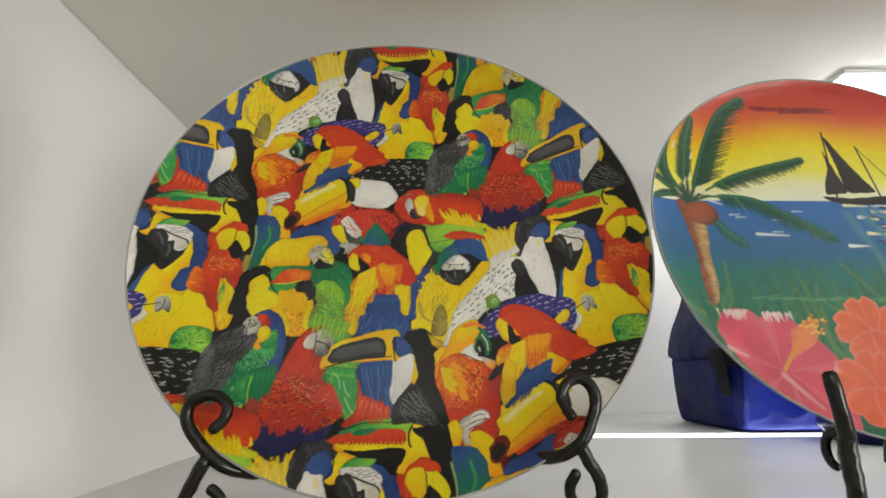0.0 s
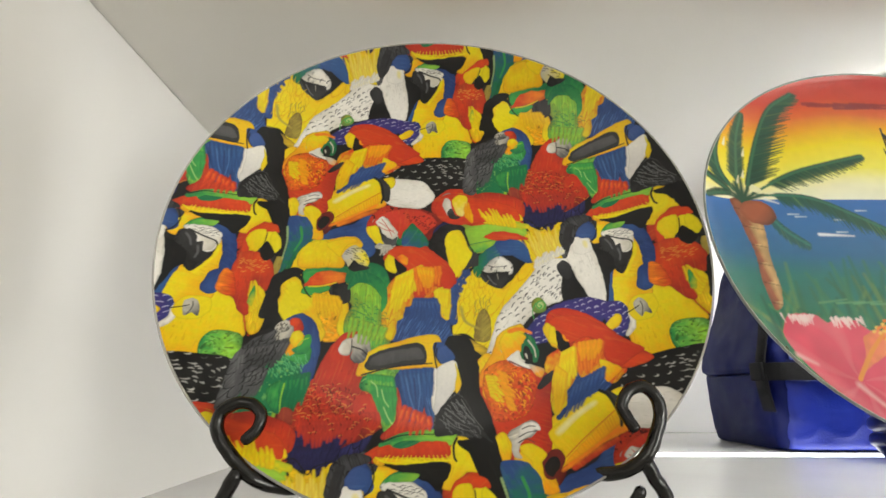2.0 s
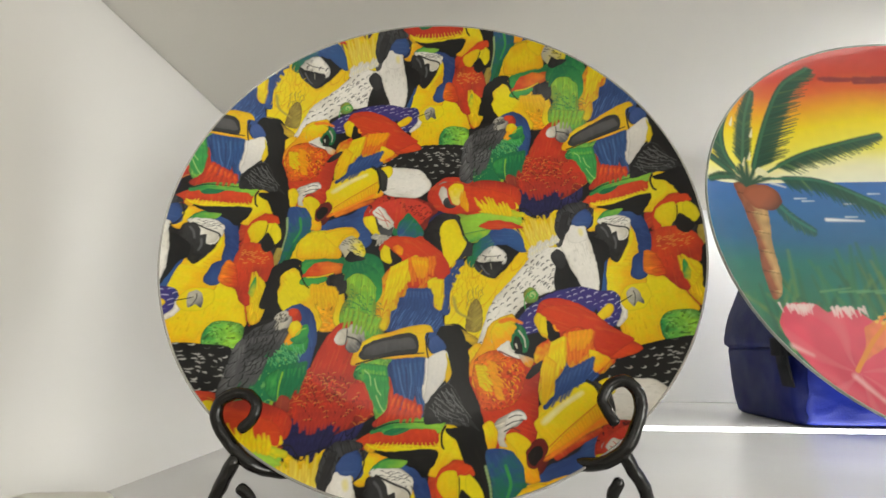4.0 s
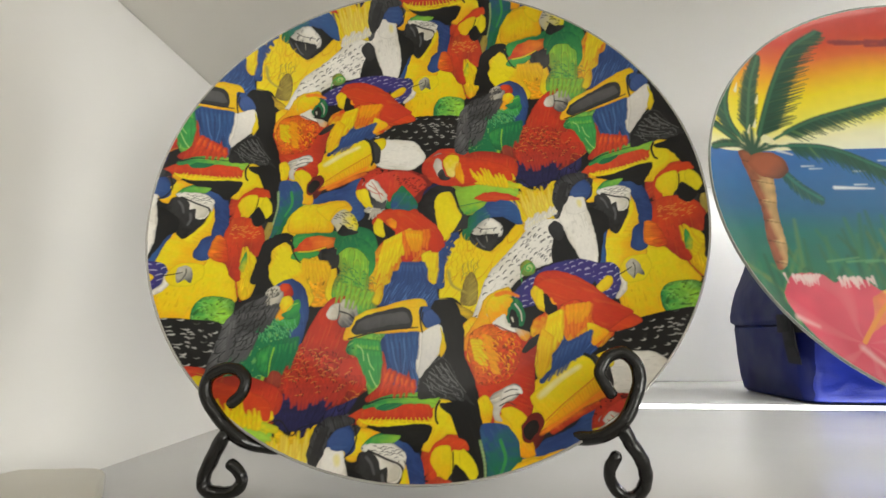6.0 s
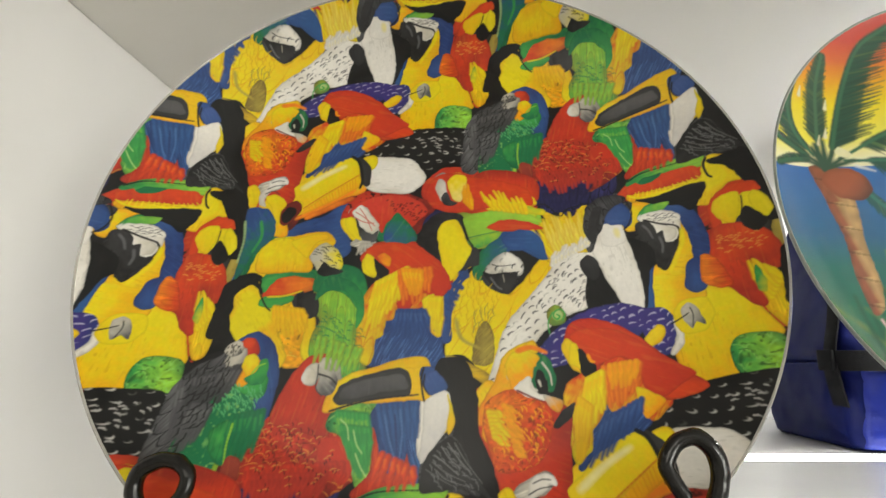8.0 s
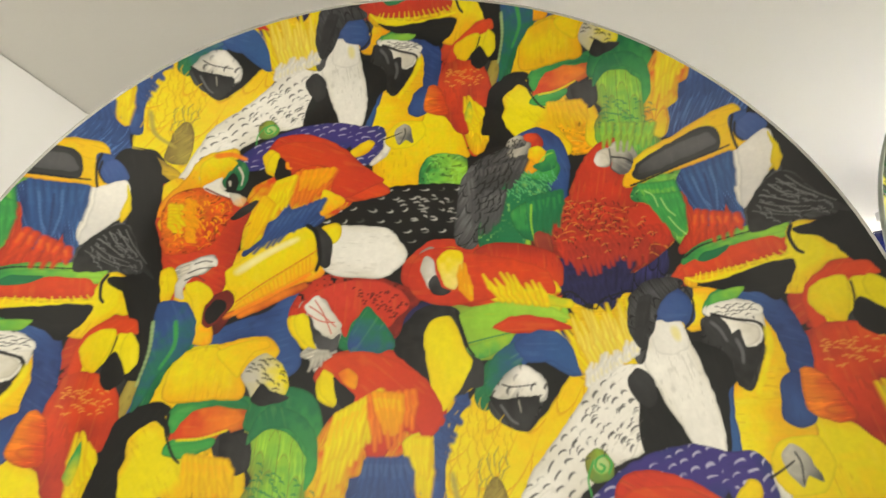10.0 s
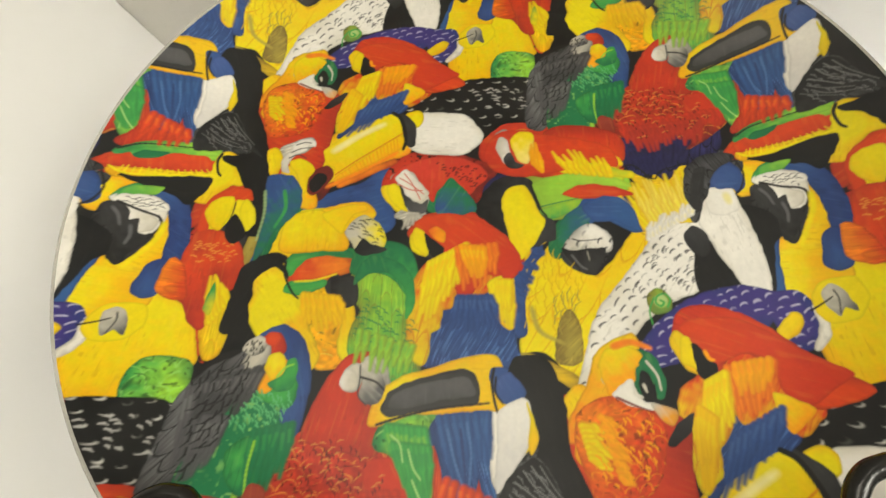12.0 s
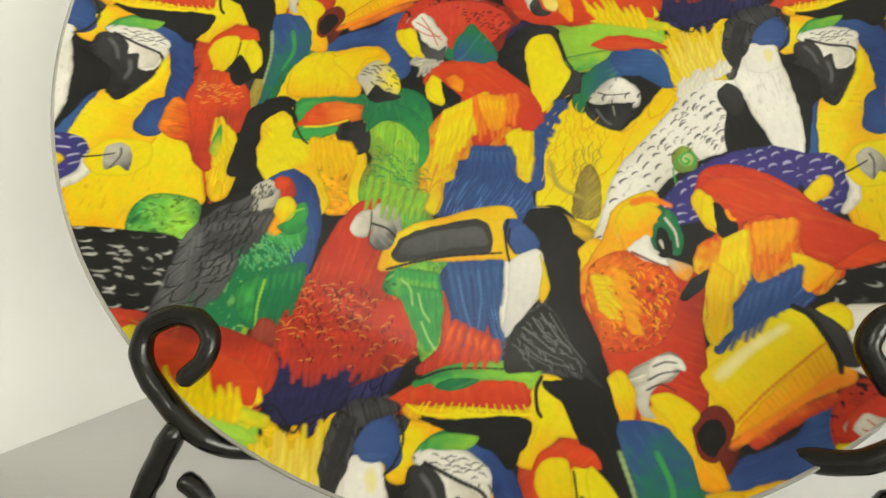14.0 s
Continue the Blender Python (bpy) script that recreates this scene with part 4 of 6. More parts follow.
plumes(BLUE, pigment(0.07, 0.14, 0.33), 1.3, 9, 0.3, (65.1, -79.1), (81.3, -71.0), (56.6, -96.3), (75.1, -84.2))
# scaled red one and its dark skirt
plumes(NAVY, VIOLET*0.5, 2.0, 16, 0.35, (-67.3, -109.5), (-38.7, -106.7), (-65.1, -121.8), (-42.5, -121.1))
plumes(NAVY, BLACK, 1.8, 10, 0.35, (-61.7, -113.5), (-45.7, -112.3), (-58.1, -124.7), (-47.0, -124.3))
patch(RED, None, -60, "fine", (-38.9, -89.5), (-33.6, -87.5), (-27.7, -88.1), (-25.3, -94.4), (-25.8, -100.2), (-27.5, -103.9), (-33.4, -101.6), (-38.4, -98.0))
plumes(RED, CRIMSON, 1.7, 17, 0.35, (-64.3, -101.0), (-28.5, -96.6), (-62.7, -111.3), (-28.3, -105.1))
plumes(pigment(0.45, 0.035, 0.02), CRIMSON, 1.5, 14, 0.4, (-61.2, -104.0), (-33.6, -100.8), (-58.8, -115.5), (-34.9, -112.2))
ticks(pigment(0.60, 0.24, 0.05), 44, 0.30, 2.0, 10, (-64.6, -87.1), (-51.5, -79.6), (-37.0, -87.6), (-29.1, -98.3), (-39.9, -108.5), (-60.0, -108.7))
ticks(CRIMSON*0.6, 70, 0.35, 1.4, -80, (-64.0, -90.6), (-51.3, -82.2), (-35.2, -89.1), (-29.1, -98.3), (-39.9, -108.5), (-60.0, -108.7))
patch(WHITE, PALE, 0, "fine", (-47.7, -66.1), (-45.8, -62.2), (-43.1, -63.1), (-42.4, -67.1), (-44.8, -68.7), (-46.8, -68.4))
patch(PALE, ASH, -40, "fine", (-41.7, -60.5), (-39.0, -58.8), (-35.2, -62.7), (-33.8, -67.1), (-36.0, -71.8), (-39.4, -72.5), (-41.7, -69.9), (-40.6, -65.1))
vein(BLACK, 0.7, 0.4, 0.6, (-41.4, -64.4), (-36.7, -65.6), (-33.9, -68.0))
vein(CHAR, 0.4, 0.3, 0.6, (-41.7, -60.7), (-41.7, -65.2), (-42.0, -69.9), (-39.4, -72.9))
# toothed bill above the round patch
vein(BLACK, 1.0, 0.8, 0.6, (9.8, -103.2), (8.7, -106.5), (9.6, -111.3), (11.0, -113.2))
patch(RED, SCARLET, 100, "fine", (-26.3, -116.5), (-22.6, -112.1), (-16.3, -108.9), (-4.8, -106.0), (4.9, -105.5), (7.1, -110.9), (-2.6, -113.0), (-14.0, -114.6), (-20.9, -116.4))
fringe(YELLOW, 0.55, 15, 0.3, (-21.8, -118.2), (8.2, -112.9), (-20.7, -115.4), (6.2, -110.8))
vein(YELLOW, 0.7, 0.7, 0.8, (-23.4, -117.1), (-18.6, -118.4), (-6.9, -115.8), (8.2, -113.0))
patch(LEAF, LIME, 0, "fine", (-19.1, -109.1), (-15.3, -106.1), (-6.5, -103.8), (6.2, -102.4), (8.0, -104.4), (-6.3, -105.9), (-13.4, -109.3), (-17.4, -110.7))
patch(EMERALD, None, 0, "fine", (-18.1, -110.4), (-15.1, -107.6), (-7.8, -106.2), (-10.5, -108.9), (-15.9, -111.0))
vein(BLACK, 0.6, 0.4, 0.6, (-22.6, -109.4), (-15.5, -104.8), (-3.4, -102.6), (7.8, -101.9))
patch(BLACK, None, 0, "fine", (-20.2, -119.9), (-13.5, -118.4), (0.7, -114.7), (8.4, -114.9), (6.0, -121.8), (1.0, -123.9), (-3.7, -119.6), (-10.8, -119.3))
# long bill with the grey panel
patch(CHAR, None, 0, "fine", (-34.1, -73.9), (-32.7, -68.8), (-27.2, -65.5), (-17.8, -62.6), (-9.1, -61.1), (-6.0, -63.3), (-5.3, -67.6), (-6.5, -70.1), (-17.5, -71.8), (-27.5, -74.6), (-32.6, -75.5))
patch(pigment(0.10, 0.10, 0.105), pigment(0.06, 0.06, 0.062), -90, "fine", (-32.5, -72.7), (-30.9, -69.0), (-25.4, -66.4), (-17.8, -64.0), (-9.4, -62.6), (-7.3, -64.5), (-6.9, -67.6), (-17.6, -69.8), (-27.3, -72.6))
vein(BLACK, 0.8, 0.6, 0.7, (-35.9, -78.3), (-27.5, -75.1), (-17.5, -72.2), (-2.6, -69.6))
vein(BLACK, 0.8, 0.6, 0.7, (-0.7, -59.3), (-1.5, -63.7), (-0.9, -68.9), (-0.1, -72.2))
patch(pigment(0.05, 0.10, 0.30), BLUE, -60, "fine", (-0.3, -65.5), (1.0, -61.8), (4.0, -60.5), (6.7, -63.0), (8.4, -66.3), (6.0, -68.9), (2.4, -69.6), (0.4, -68.2))
vein(BLACK, 0.6, 0.4, 0.7, (-0.2, -61.9), (-0.5, -66.3), (1.5, -69.5))
patch(WHITE, pigment(0.62, 0.60, 0.58), -90, "fine", (-0.1, -72.2), (3.2, -69.7), (7.3, -67.6), (9.2, -69.7), (9.5, -75.5), (8.3, -80.5), (6.2, -83.9), (3.2, -88.2), (0.1, -92.4), (-1.1, -93.5), (-1.4, -89.5), (-0.5, -83.0), (-0.2, -77.2))
patch(YELLOW, GOLD, -90, "fine", (8.4, -68.9), (10.1, -73.8), (10.9, -79.0), (9.1, -83.2), (8.3, -79.7), (9.2, -73.9))
patch(BLACK, CHAR, -60, "fine", (-0.6, -96.4), (1.6, -90.7), (5.6, -86.4), (10.0, -84.1), (13.8, -88.0), (17.0, -93.9), (21.8, -99.9), (25.7, -104.9), (21.6, -102.0), (15.5, -100.3), (9.3, -101.6), (-0.2, -102.9))
vein(pigment(0.2, 0.2, 0.2), 0.3, 0.2, 0.5, (6.4, -87.4), (9.6, -91.5), (13.6, -94.2))
vein(pigment(0.2, 0.2, 0.2), 0.3, 0.2, 0.5, (4.0, -90.4), (8.1, -93.1), (12.9, -96.5))
vein(pigment(0.2, 0.2, 0.2), 0.3, 0.2, 0.5, (8.7, -86.1), (12.7, -91.2), (17.6, -96.1))
vein(pigment(0.16, 0.16, 0.16), 0.3, 0.2, 0.5, (3.3, -92.8), (8.2, -95.9), (15.4, -98.5))
vein(pigment(0.16, 0.16, 0.16), 0.3, 0.2, 0.5, (4.2, -95.1), (9.1, -98.3), (18.6, -100.5))
vein(pigment(0.16, 0.16, 0.16), 0.3, 0.2, 0.5, (11.1, -85.9), (15.1, -91.8), (21.5, -98.9))
vein(pigment(0.12, 0.12, 0.12), 0.3, 0.2, 0.5, (1.0, -95.4), (5.9, -97.9), (10.8, -100.0))
ticks(pigment(0.16, 0.16, 0.165), 34, 0.28, 2.2, -45, (1.7, -92.2), (9.5, -85.2), (18.4, -96.8), (23.1, -102.5), (4.5, -101.1))
plumes(COBALT, pigment(0.05, 0.13, 0.32), 1.3, 8, 0.3, (-18.2, -75.0), (-1.7, -72.4), (-13.3, -95.8), (-1.6, -86.3))
vein(pigment(0.07, 0.16, 0.38), 0.5, 0.3, 1, (-14.8, -78.0), (-12.9, -86.1), (-10.2, -93.7))
vein(pigment(0.07, 0.16, 0.38), 0.5, 0.3, 1, (-9.1, -75.7), (-8.1, -83.8), (-8.7, -92.0))
vein(pigment(0.02, 0.04, 0.14), 0.4, 0.3, 1, (-11.0, -77.6), (-10.1, -87.3), (-9.3, -96.0))
plumes(SCARLET, ORANGE, 1.6, 6, 0.3, (-15.9, -91.4), (-3.0, -95.9), (-19.8, -105.4), (-1.9, -102.2))
plumes(LEAF, LIME, 1.6, 9, 0.4, (-33.3, -78.6), (-20.6, -78.7), (-26.9, -96.3), (-18.0, -103.1))
plumes(LEAF, EMERALD, 1.3, 9, 0.4, (-31.3, -83.5), (-19.6, -83.6), (-24.8, -99.3), (-18.0, -103.1))
vein(pigment(0.35, 0.62, 0.2), 0.4, 0.3, 0.8, (-31.5, -80.9), (-28.8, -83.2), (-27.7, -88.1))
vein(pigment(0.35, 0.62, 0.2), 0.4, 0.3, 0.8, (-26.2, -84.5), (-24.7, -89.3), (-22.4, -92.3))
vein(pigment(0.35, 0.62, 0.2), 0.4, 0.3, 0.8, (-24.8, -92.7), (-22.4, -97.2), (-20.0, -100.1))
# grey one
plumes(SLATE*1.5, pigment(0.22, 0.22, 0.22), 1.3, 12, 0.3, (-94.7, -71.3), (-79.5, -62.4), (-92.8, -96.2), (-83.6, -82.2))
plumes(SLATE, pigment(0.18, 0.18, 0.18), 1.2, 12, 0.3, (-91.5, -67.8), (-71.3, -61.9), (-91.9, -79.7), (-80.5, -81.7))
plumes(SLATE*1.6, pigment(0.22, 0.22, 0.22), 1.2, 8, 0.3, (-88.2, -79.1), (-81.0, -79.0), (-90.7, -98.5), (-84.0, -94.9))
ticks(BLACK, 70, 0.5, 4.0, -122, (-93.8, -68.2), (-77.1, -59.4), (-79.0, -72.0), (-84.2, -86.0), (-89.6, -97.5))
patch(PALE, ASH, -60, "fine", (-80.2, -57.1), (-78.7, -54.2), (-75.2, -52.4), (-72.8, -53.9), (-73.3, -57.2), (-77.2, -58.8))
ticks(BLACK, 18, 0.35, 1.0, -110, (-80.2, -57.1), (-78.7, -54.2), (-74.2, -53.4), (-73.3, -57.2), (-77.2, -58.8))
patch(SCARLET, None, 0, "fine", (-73.1, -54.3), (-72.6, -51.5), (-69.8, -51.1), (-68.3, -53.0), (-69.8, -55.6))
patch(AMBER, YELLOW, 90, "fine", (-72.1, -62.9), (-71.6, -59.1), (-68.1, -57.9), (-66.0, -60.0), (-66.4, -64.4), (-69.8, -66.5))
patch(LEAF, EMERALD, -90, "fine", (-70.6, -67.5), (-66.4, -65.0), (-65.0, -60.5), (-62.7, -59.8), (-61.9, -64.1), (-63.2, -68.8), (-67.6, -70.1))
vein(LIME, 0.6, 0.3, 0.9, (-68.1, -65.5), (-65.7, -62.5), (-63.1, -61.3))
ticks(pigment(0.10, 0.42, 0.16), 60, 0.45, 1.6, -60, (-82.0, -81.9), (-74.0, -69.6), (-62.1, -70.6), (-64.1, -78.0), (-72.1, -82.5))
patch(EMERALD, LEAF, 90, "soft", (-78.8, -88.9), (-73.4, -84.5), (-69.6, -86.8), (-69.6, -94.8), (-73.1, -99.5), (-77.1, -95.7))
plumes(EMERALD, LEAF, 1.6, 7, 0.35, (-73.7, -82.7), (-61.2, -79.6), (-73.9, -102.1), (-62.7, -97.4))
vein(LIME, 0.7, 0.3, 0.8, (-72.4, -85.3), (-72.8, -93.4), (-71.7, -101.9))
patch(pigment(0.30, 0.05, 0.03), CRIMSON, -80, "fine", (-71.7, -103.5), (-71.8, -98.5), (-69.9, -96.9), (-66.8, -98.8), (-66.0, -104.5), (-68.3, -106.1))
ticks(pigment(0.40, 0.39, 0.37), 18, 0.6, 1.8, -15, (-119.4, -81.6), (-102.6, -77.8), (-97.0, -91.6), (-107.8, -97.0))
# flames by the left hook
patch(SCARLET, RED, 90, "soft", (-92.4, -110.7), (-91.2, -104.3), (-84.0, -101.8), (-75.0, -103.1), (-66.8, -106.2), (-64.0, -110.7), (-64.8, -117.5), (-72.8, -114.6), (-78.7, -116.6), (-86.5, -116.0))
plumes(YELLOW, AMBER, 1.4, 9, 0.5, (-78.3, -120.8), (-64.1, -119.6), (-78.4, -112.2), (-68.3, -113.4))
patch(LIME, YELLOW, -50, "fine", (-82.2, -120.5), (-76.6, -118.6), (-67.5, -122.0), (-61.4, -123.5), (-61.8, -126.2), (-71.8, -124.3))
# white-cheeked one
patch(LEAF, LIME, 0, "fine", (93.8, 5.4), (95.9, 10.3), (100.4, 12.4), (106.5, 13.0), (104.1, 9.9), (97.5, 8.0))
patch(WHITE, None, 0, "fine", (93.0, 4.4), (95.5, 7.3), (102.9, 8.6), (109.2, 6.3), (109.1, 3.4), (101.4, 2.6), (96.3, 3.1))
patch(WHITE, PALE, 0, "fine", (97.7, 3.3), (103.7, 1.5), (107.4, -0.7), (106.7, -4.7), (102.6, -6.6), (101.4, -3.6), (98.5, -1.7))
patch(CHAR, BLACK, -60, "fine", (92.2, 1.9), (95.3, 4.1), (98.4, 1.4), (99.3, -2.4), (102.1, -1.4), (102.6, -6.6), (105.7, -7.2), (105.9, -10.1), (102.4, -15.1), (99.8, -18.4), (97.3, -17.8), (97.5, -11.4), (95.5, -6.4), (92.4, -5.2), (91.5, -1.8))
vein(SLATE*1.8, 0.8, 0.4, 1.5, (94.1, 1.5), (96.1, -0.9), (97.4, -4.6))
vein(SLATE*1.8, 0.8, 0.4, 1.5, (100.4, -4.3), (101.1, -8.0), (100.5, -11.5))
vein(BLACK, 0.9, 0.7, 0.7, (94.8, 4.3), (101.4, 2.4), (107.5, 0.8), (108.7, -3.1), (106.0, -8.3))
ticks(BLACK, 18, 0.25, 2.0, 10, (96.0, 7.7), (108.3, 6.8), (108.2, 3.5), (96.4, 3.7))
vein(YELLOW, 1.4, 1.0, 2, (109.7, -1.4), (108.4, -8.5), (102.3, -20.2))
# red-and-yellow masked one
patch(RED, SCARLET, 90, "soft", (-103.4, -13.3), (-95.5, -14.2), (-88.9, -18.8), (-86.2, -25.6), (-86.5, -33.8), (-89.4, -35.4), (-94.6, -28.8), (-96.5, -33.7), (-95.5, -49.1), (-99.0, -47.7), (-102.8, -40.1), (-105.7, -37.1), (-106.4, -29.0), (-105.6, -20.5))
patch(ORANGE, SCARLET, 0, "feather", (-111.4, -36.5), (-109.9, -25.8), (-106.1, -28.2), (-103.3, -38.6), (-106.8, -39.5))
patch(SCARLET, None, 0, "fine", (-104.2, -13.3), (-104.5, -4.1), (-101.2, 2.2), (-94.7, 5.3), (-88.3, 4.0), (-86.8, -0.3), (-93.3, 0.4), (-99.5, -0.5), (-102.4, -4.4), (-101.1, -11.8))
patch(YELLOW, GOLD, -90, "fine", (-103.2, -6.3), (-102.6, -2.1), (-99.0, 1.1), (-94.0, 1.0), (-93.9, -4.1), (-95.0, -8.9), (-96.8, -12.7), (-100.0, -11.4))
patch(YELLOW, None, 0, "fine", (-90.4, -2.2), (-88.6, -0.1), (-85.5, -4.2), (-84.3, -10.2), (-86.8, -13.1), (-90.3, -7.2))
patch(BLACK, None, 0, "fine", (-94.5, -10.8), (-92.2, -6.4), (-88.2, -11.6), (-87.2, -15.6), (-90.6, -18.4), (-94.0, -15.5))
vein(BLACK, 0.5, 0.3, 0.6, (-92.9, -1.2), (-93.1, -5.0), (-94.1, -9.7))
ticks(pigment(0.75, 0.30, 0.05), 40, 0.35, 1.4, 0, (-105.4, -16.9), (-89.8, -18.7), (-87.1, -25.6), (-104.3, -25.6))
plumes(YELLOW, GOLD, 1.3, 6, 0.3, (-93.6, -48.3), (-88.1, -40.0), (-96.1, -29.6), (-92.8, -32.1))
patch(LEAF, YELLOW, -40, "fine", (-95.8, -43.4), (-95.5, -38.5), (-94.1, -33.4), (-92.8, -40.3), (-93.9, -44.9))
# crest and hooded one
plumes(YELLOW, GOLD, 1.7, 15, 0.4, (52.8, -12.6), (71.9, -3.4), (44.1, 3.3), (71.3, 13.2))
plumes(pigment(0.85, 0.72, 0.10), YELLOW, 1.2, 12, 0.4, (55.5, -11.8), (71.0, -3.4), (50.2, 5.9), (69.0, 10.2))
plumes(WHITE, YELLOW, 1.0, 13, 0.5, (53.0, -16.9), (70.3, -7.0), (55.4, -9.7), (70.5, -1.5))
patch(WHITE, None, 0, "fine", (75.4, 1.1), (79.3, 2.7), (85.0, 1.8), (85.3, -5.7), (80.4, -8.3), (75.4, -7.2))
vein(pigment(0.82, 0.74, 0.34), 1.6, 1.0, 3, (82.3, -0.4), (82.7, -3.4))
patch(SLATE, CHAR, -60, "feather", (69.1, 0.4), (70.6, 9.1), (75.3, 14.9), (83.1, 16.9), (87.5, 15.7), (81.1, 11.8), (77.3, 5.9), (75.2, 0.2), (71.5, -5.2), (70.1, -3.4))
patch(pigment(0.05, 0.10, 0.28), BLUE, 0, "fine", (78.0, 4.9), (80.7, 9.4), (84.3, 12.1), (88.2, 10.5), (88.3, 5.5), (85.1, 2.5), (80.1, 2.3))
vein(BLACK, 0.7, 0.5, 0.8, (88.1, 14.6), (90.0, 8.4), (88.2, 2.6), (85.7, -0.2))
plumes(CHAR, BLACK, 1.2, 5, 0.3, (73.5, 10.0), (76.4, 10.9), (69.2, -3.3), (71.3, -6.1))
patch(LIME, pigment(0.45, 0.66, 0.25), 90, "fine", (51.7, -37.2), (53.8, -36.1), (55.4, -37.6), (55.0, -39.6), (52.9, -40.7), (51.3, -39.3))
vein(LEAF, 0.5, 0.5, 0.7, (53.1, -38.1), (54.2, -39.0), (53.0, -40.1), (51.7, -38.9), (52.4, -36.9), (54.8, -36.1), (56.3, -38.0), (55.1, -40.5))
vein(LEAF, 0.5, 0.4, 0.7, (51.4, -37.2), (49.2, -41.4), (49.3, -45.8))
ticks(pigment(0.06, 0.055, 0.05), 40, 0.28, 1.6, 40, (55.2, -18.6), (66.6, -20.7), (67.3, -31.8), (53.3, -37.2), (43.7, -36.8))
# yellow-faced one with a lime bill
patch(BLACK, CHAR, 0, "fine", (-4.8, -5.7), (-2.4, 1.8), (2.5, 8.1), (8.9, 10.5), (15.3, 8.0), (17.5, -3.1), (22.0, -8.9), (21.8, -15.4), (18.3, -16.4), (14.4, -19.0), (6.0, -19.1), (1.2, -10.6))
patch(YELLOW, None, 0, "fine", (5.1, -7.0), (4.6, -0.1), (7.3, 4.9), (12.3, 6.1), (14.8, 2.2), (16.3, -3.4), (18.9, -8.0), (17.6, -12.3), (13.1, -19.0), (9.5, -22.9), (6.5, -16.1))
patch(LIME, pigment(0.36, 0.62, 0.06), 0, "fine", (15.8, 7.0), (25.1, 10.2), (36.1, 11.0), (45.3, 8.1), (50.4, 4.6), (42.8, 5.2), (32.1, 6.0), (25.5, 2.0), (30.7, 0.3), (18.9, -2.7), (17.1, 1.2))
patch(LIME, LEAF, -90, "fine", (18.2, -3.8), (31.9, -0.1), (28.7, -4.8), (22.1, -7.5), (19.1, -6.0))
patch(SCARLET, RED, 0, "fine", (26.0, 2.3), (30.2, 4.7), (37.5, 5.8), (46.3, 3.6), (50.6, 1.1), (42.4, 0.8), (31.6, 0.5))
vein(EMERALD, 0.4, 0.3, 0.6, (17.5, -2.9), (24.4, -1.2), (31.2, 0.3))
vein(BLACK, 0.8, 0.6, 0.6, (14.7, 8.0), (16.0, 2.2), (17.8, -3.8), (19.7, -6.7))
# dark-billed yellow one
patch(EMERALD, BLUE, 30, "fine", (22.1, -17.8), (23.6, -10.7), (26.6, -6.4), (32.2, -2.9), (36.9, -4.0), (34.3, -8.4), (30.4, -11.8), (27.0, -15.1), (24.5, -19.5))
patch(BLUE, COBALT, 0, "fine", (32.2, -3.3), (39.7, 0.6), (45.8, -0.2), (49.7, -4.5), (51.3, -13.4), (47.0, -11.5), (42.9, -9.2), (36.0, -9.0))
patch(PALE, WHITE, 60, "fleck", (24.9, -19.5), (27.5, -15.1), (31.3, -11.8), (34.9, -10.9), (38.9, -13.8), (40.3, -17.2), (39.1, -20.0), (33.1, -19.1))
patch(BLACK, CHAR, -60, "fine", (23.7, -19.1), (27.0, -19.9), (33.0, -19.6), (38.1, -19.6), (36.9, -23.6), (33.8, -28.3), (29.6, -27.1), (25.8, -23.4))
vein(PALE*0.5, 0.35, 0.2, 0.8, (32.1, -20.4), (32.5, -23.6))
vein(SLATE*2.0, 0.6, 0.3, 1, (26.8, -21.6), (29.3, -25.4), (31.3, -26.8))
vein(BLACK, 0.4, 0.3, 0.6, (27.5, -15.6), (30.8, -16.4), (37.7, -15.9))
ticks(GOLD*0.8, 50, 0.3, 4.0, 80, (11.6, -23.9), (22.8, -19.9), (30.9, -30.4), (20.5, -45.9), (9.8, -46.0))
ticks(OLIVE*0.8, 26, 0.35, 4.0, 75, (19.7, -36.1), (28.1, -33.3), (25.1, -46.0), (18.9, -45.9))
plumes(BLUE, NAVY, 1.2, 6, 0.4, (5.2, -46.2), (17.8, -19.0), (2.2, -43.5), (12.8, -17.4))
# upper red one
patch(RED, SCARLET, 0, "fine", (-1.1, 18.4), (0.8, 26.0), (5.5, 30.5), (13.0, 31.6), (20.4, 29.1), (33.4, 26.5), (44.4, 21.6), (46.4, 13.1), (36.5, 15.5), (25.2, 11.8), (12.5, 10.0), (3.5, 12.1))
patch(PALE, WHITE, 0, "fine", (3.6, 22.3), (4.7, 28.0), (7.3, 27.1), (8.4, 18.8), (6.5, 15.8))
patch(YELLOW, pigment(0.85, 0.74, 0.25), -60, "fine", (8.8, 26.6), (12.0, 30.7), (16.9, 29.2), (16.9, 22.5), (14.5, 15.7), (10.9, 17.9))
patch(BLACK, SLATE, 60, "fine", (6.1, 18.0), (8.2, 20.9), (10.2, 16.6), (13.0, 14.9), (10.4, 13.7), (7.2, 14.6))
plumes(YELLOW, AMBER, 1.2, 8, 0.5, (28.9, 11.7), (45.1, 9.1), (22.1, 22.4), (42.3, 19.6))
plumes(AMBER, YELLOW, 0.9, 6, 0.5, (16.3, 16.1), (19.8, 11.9), (16.3, 25.8), (18.5, 24.7))
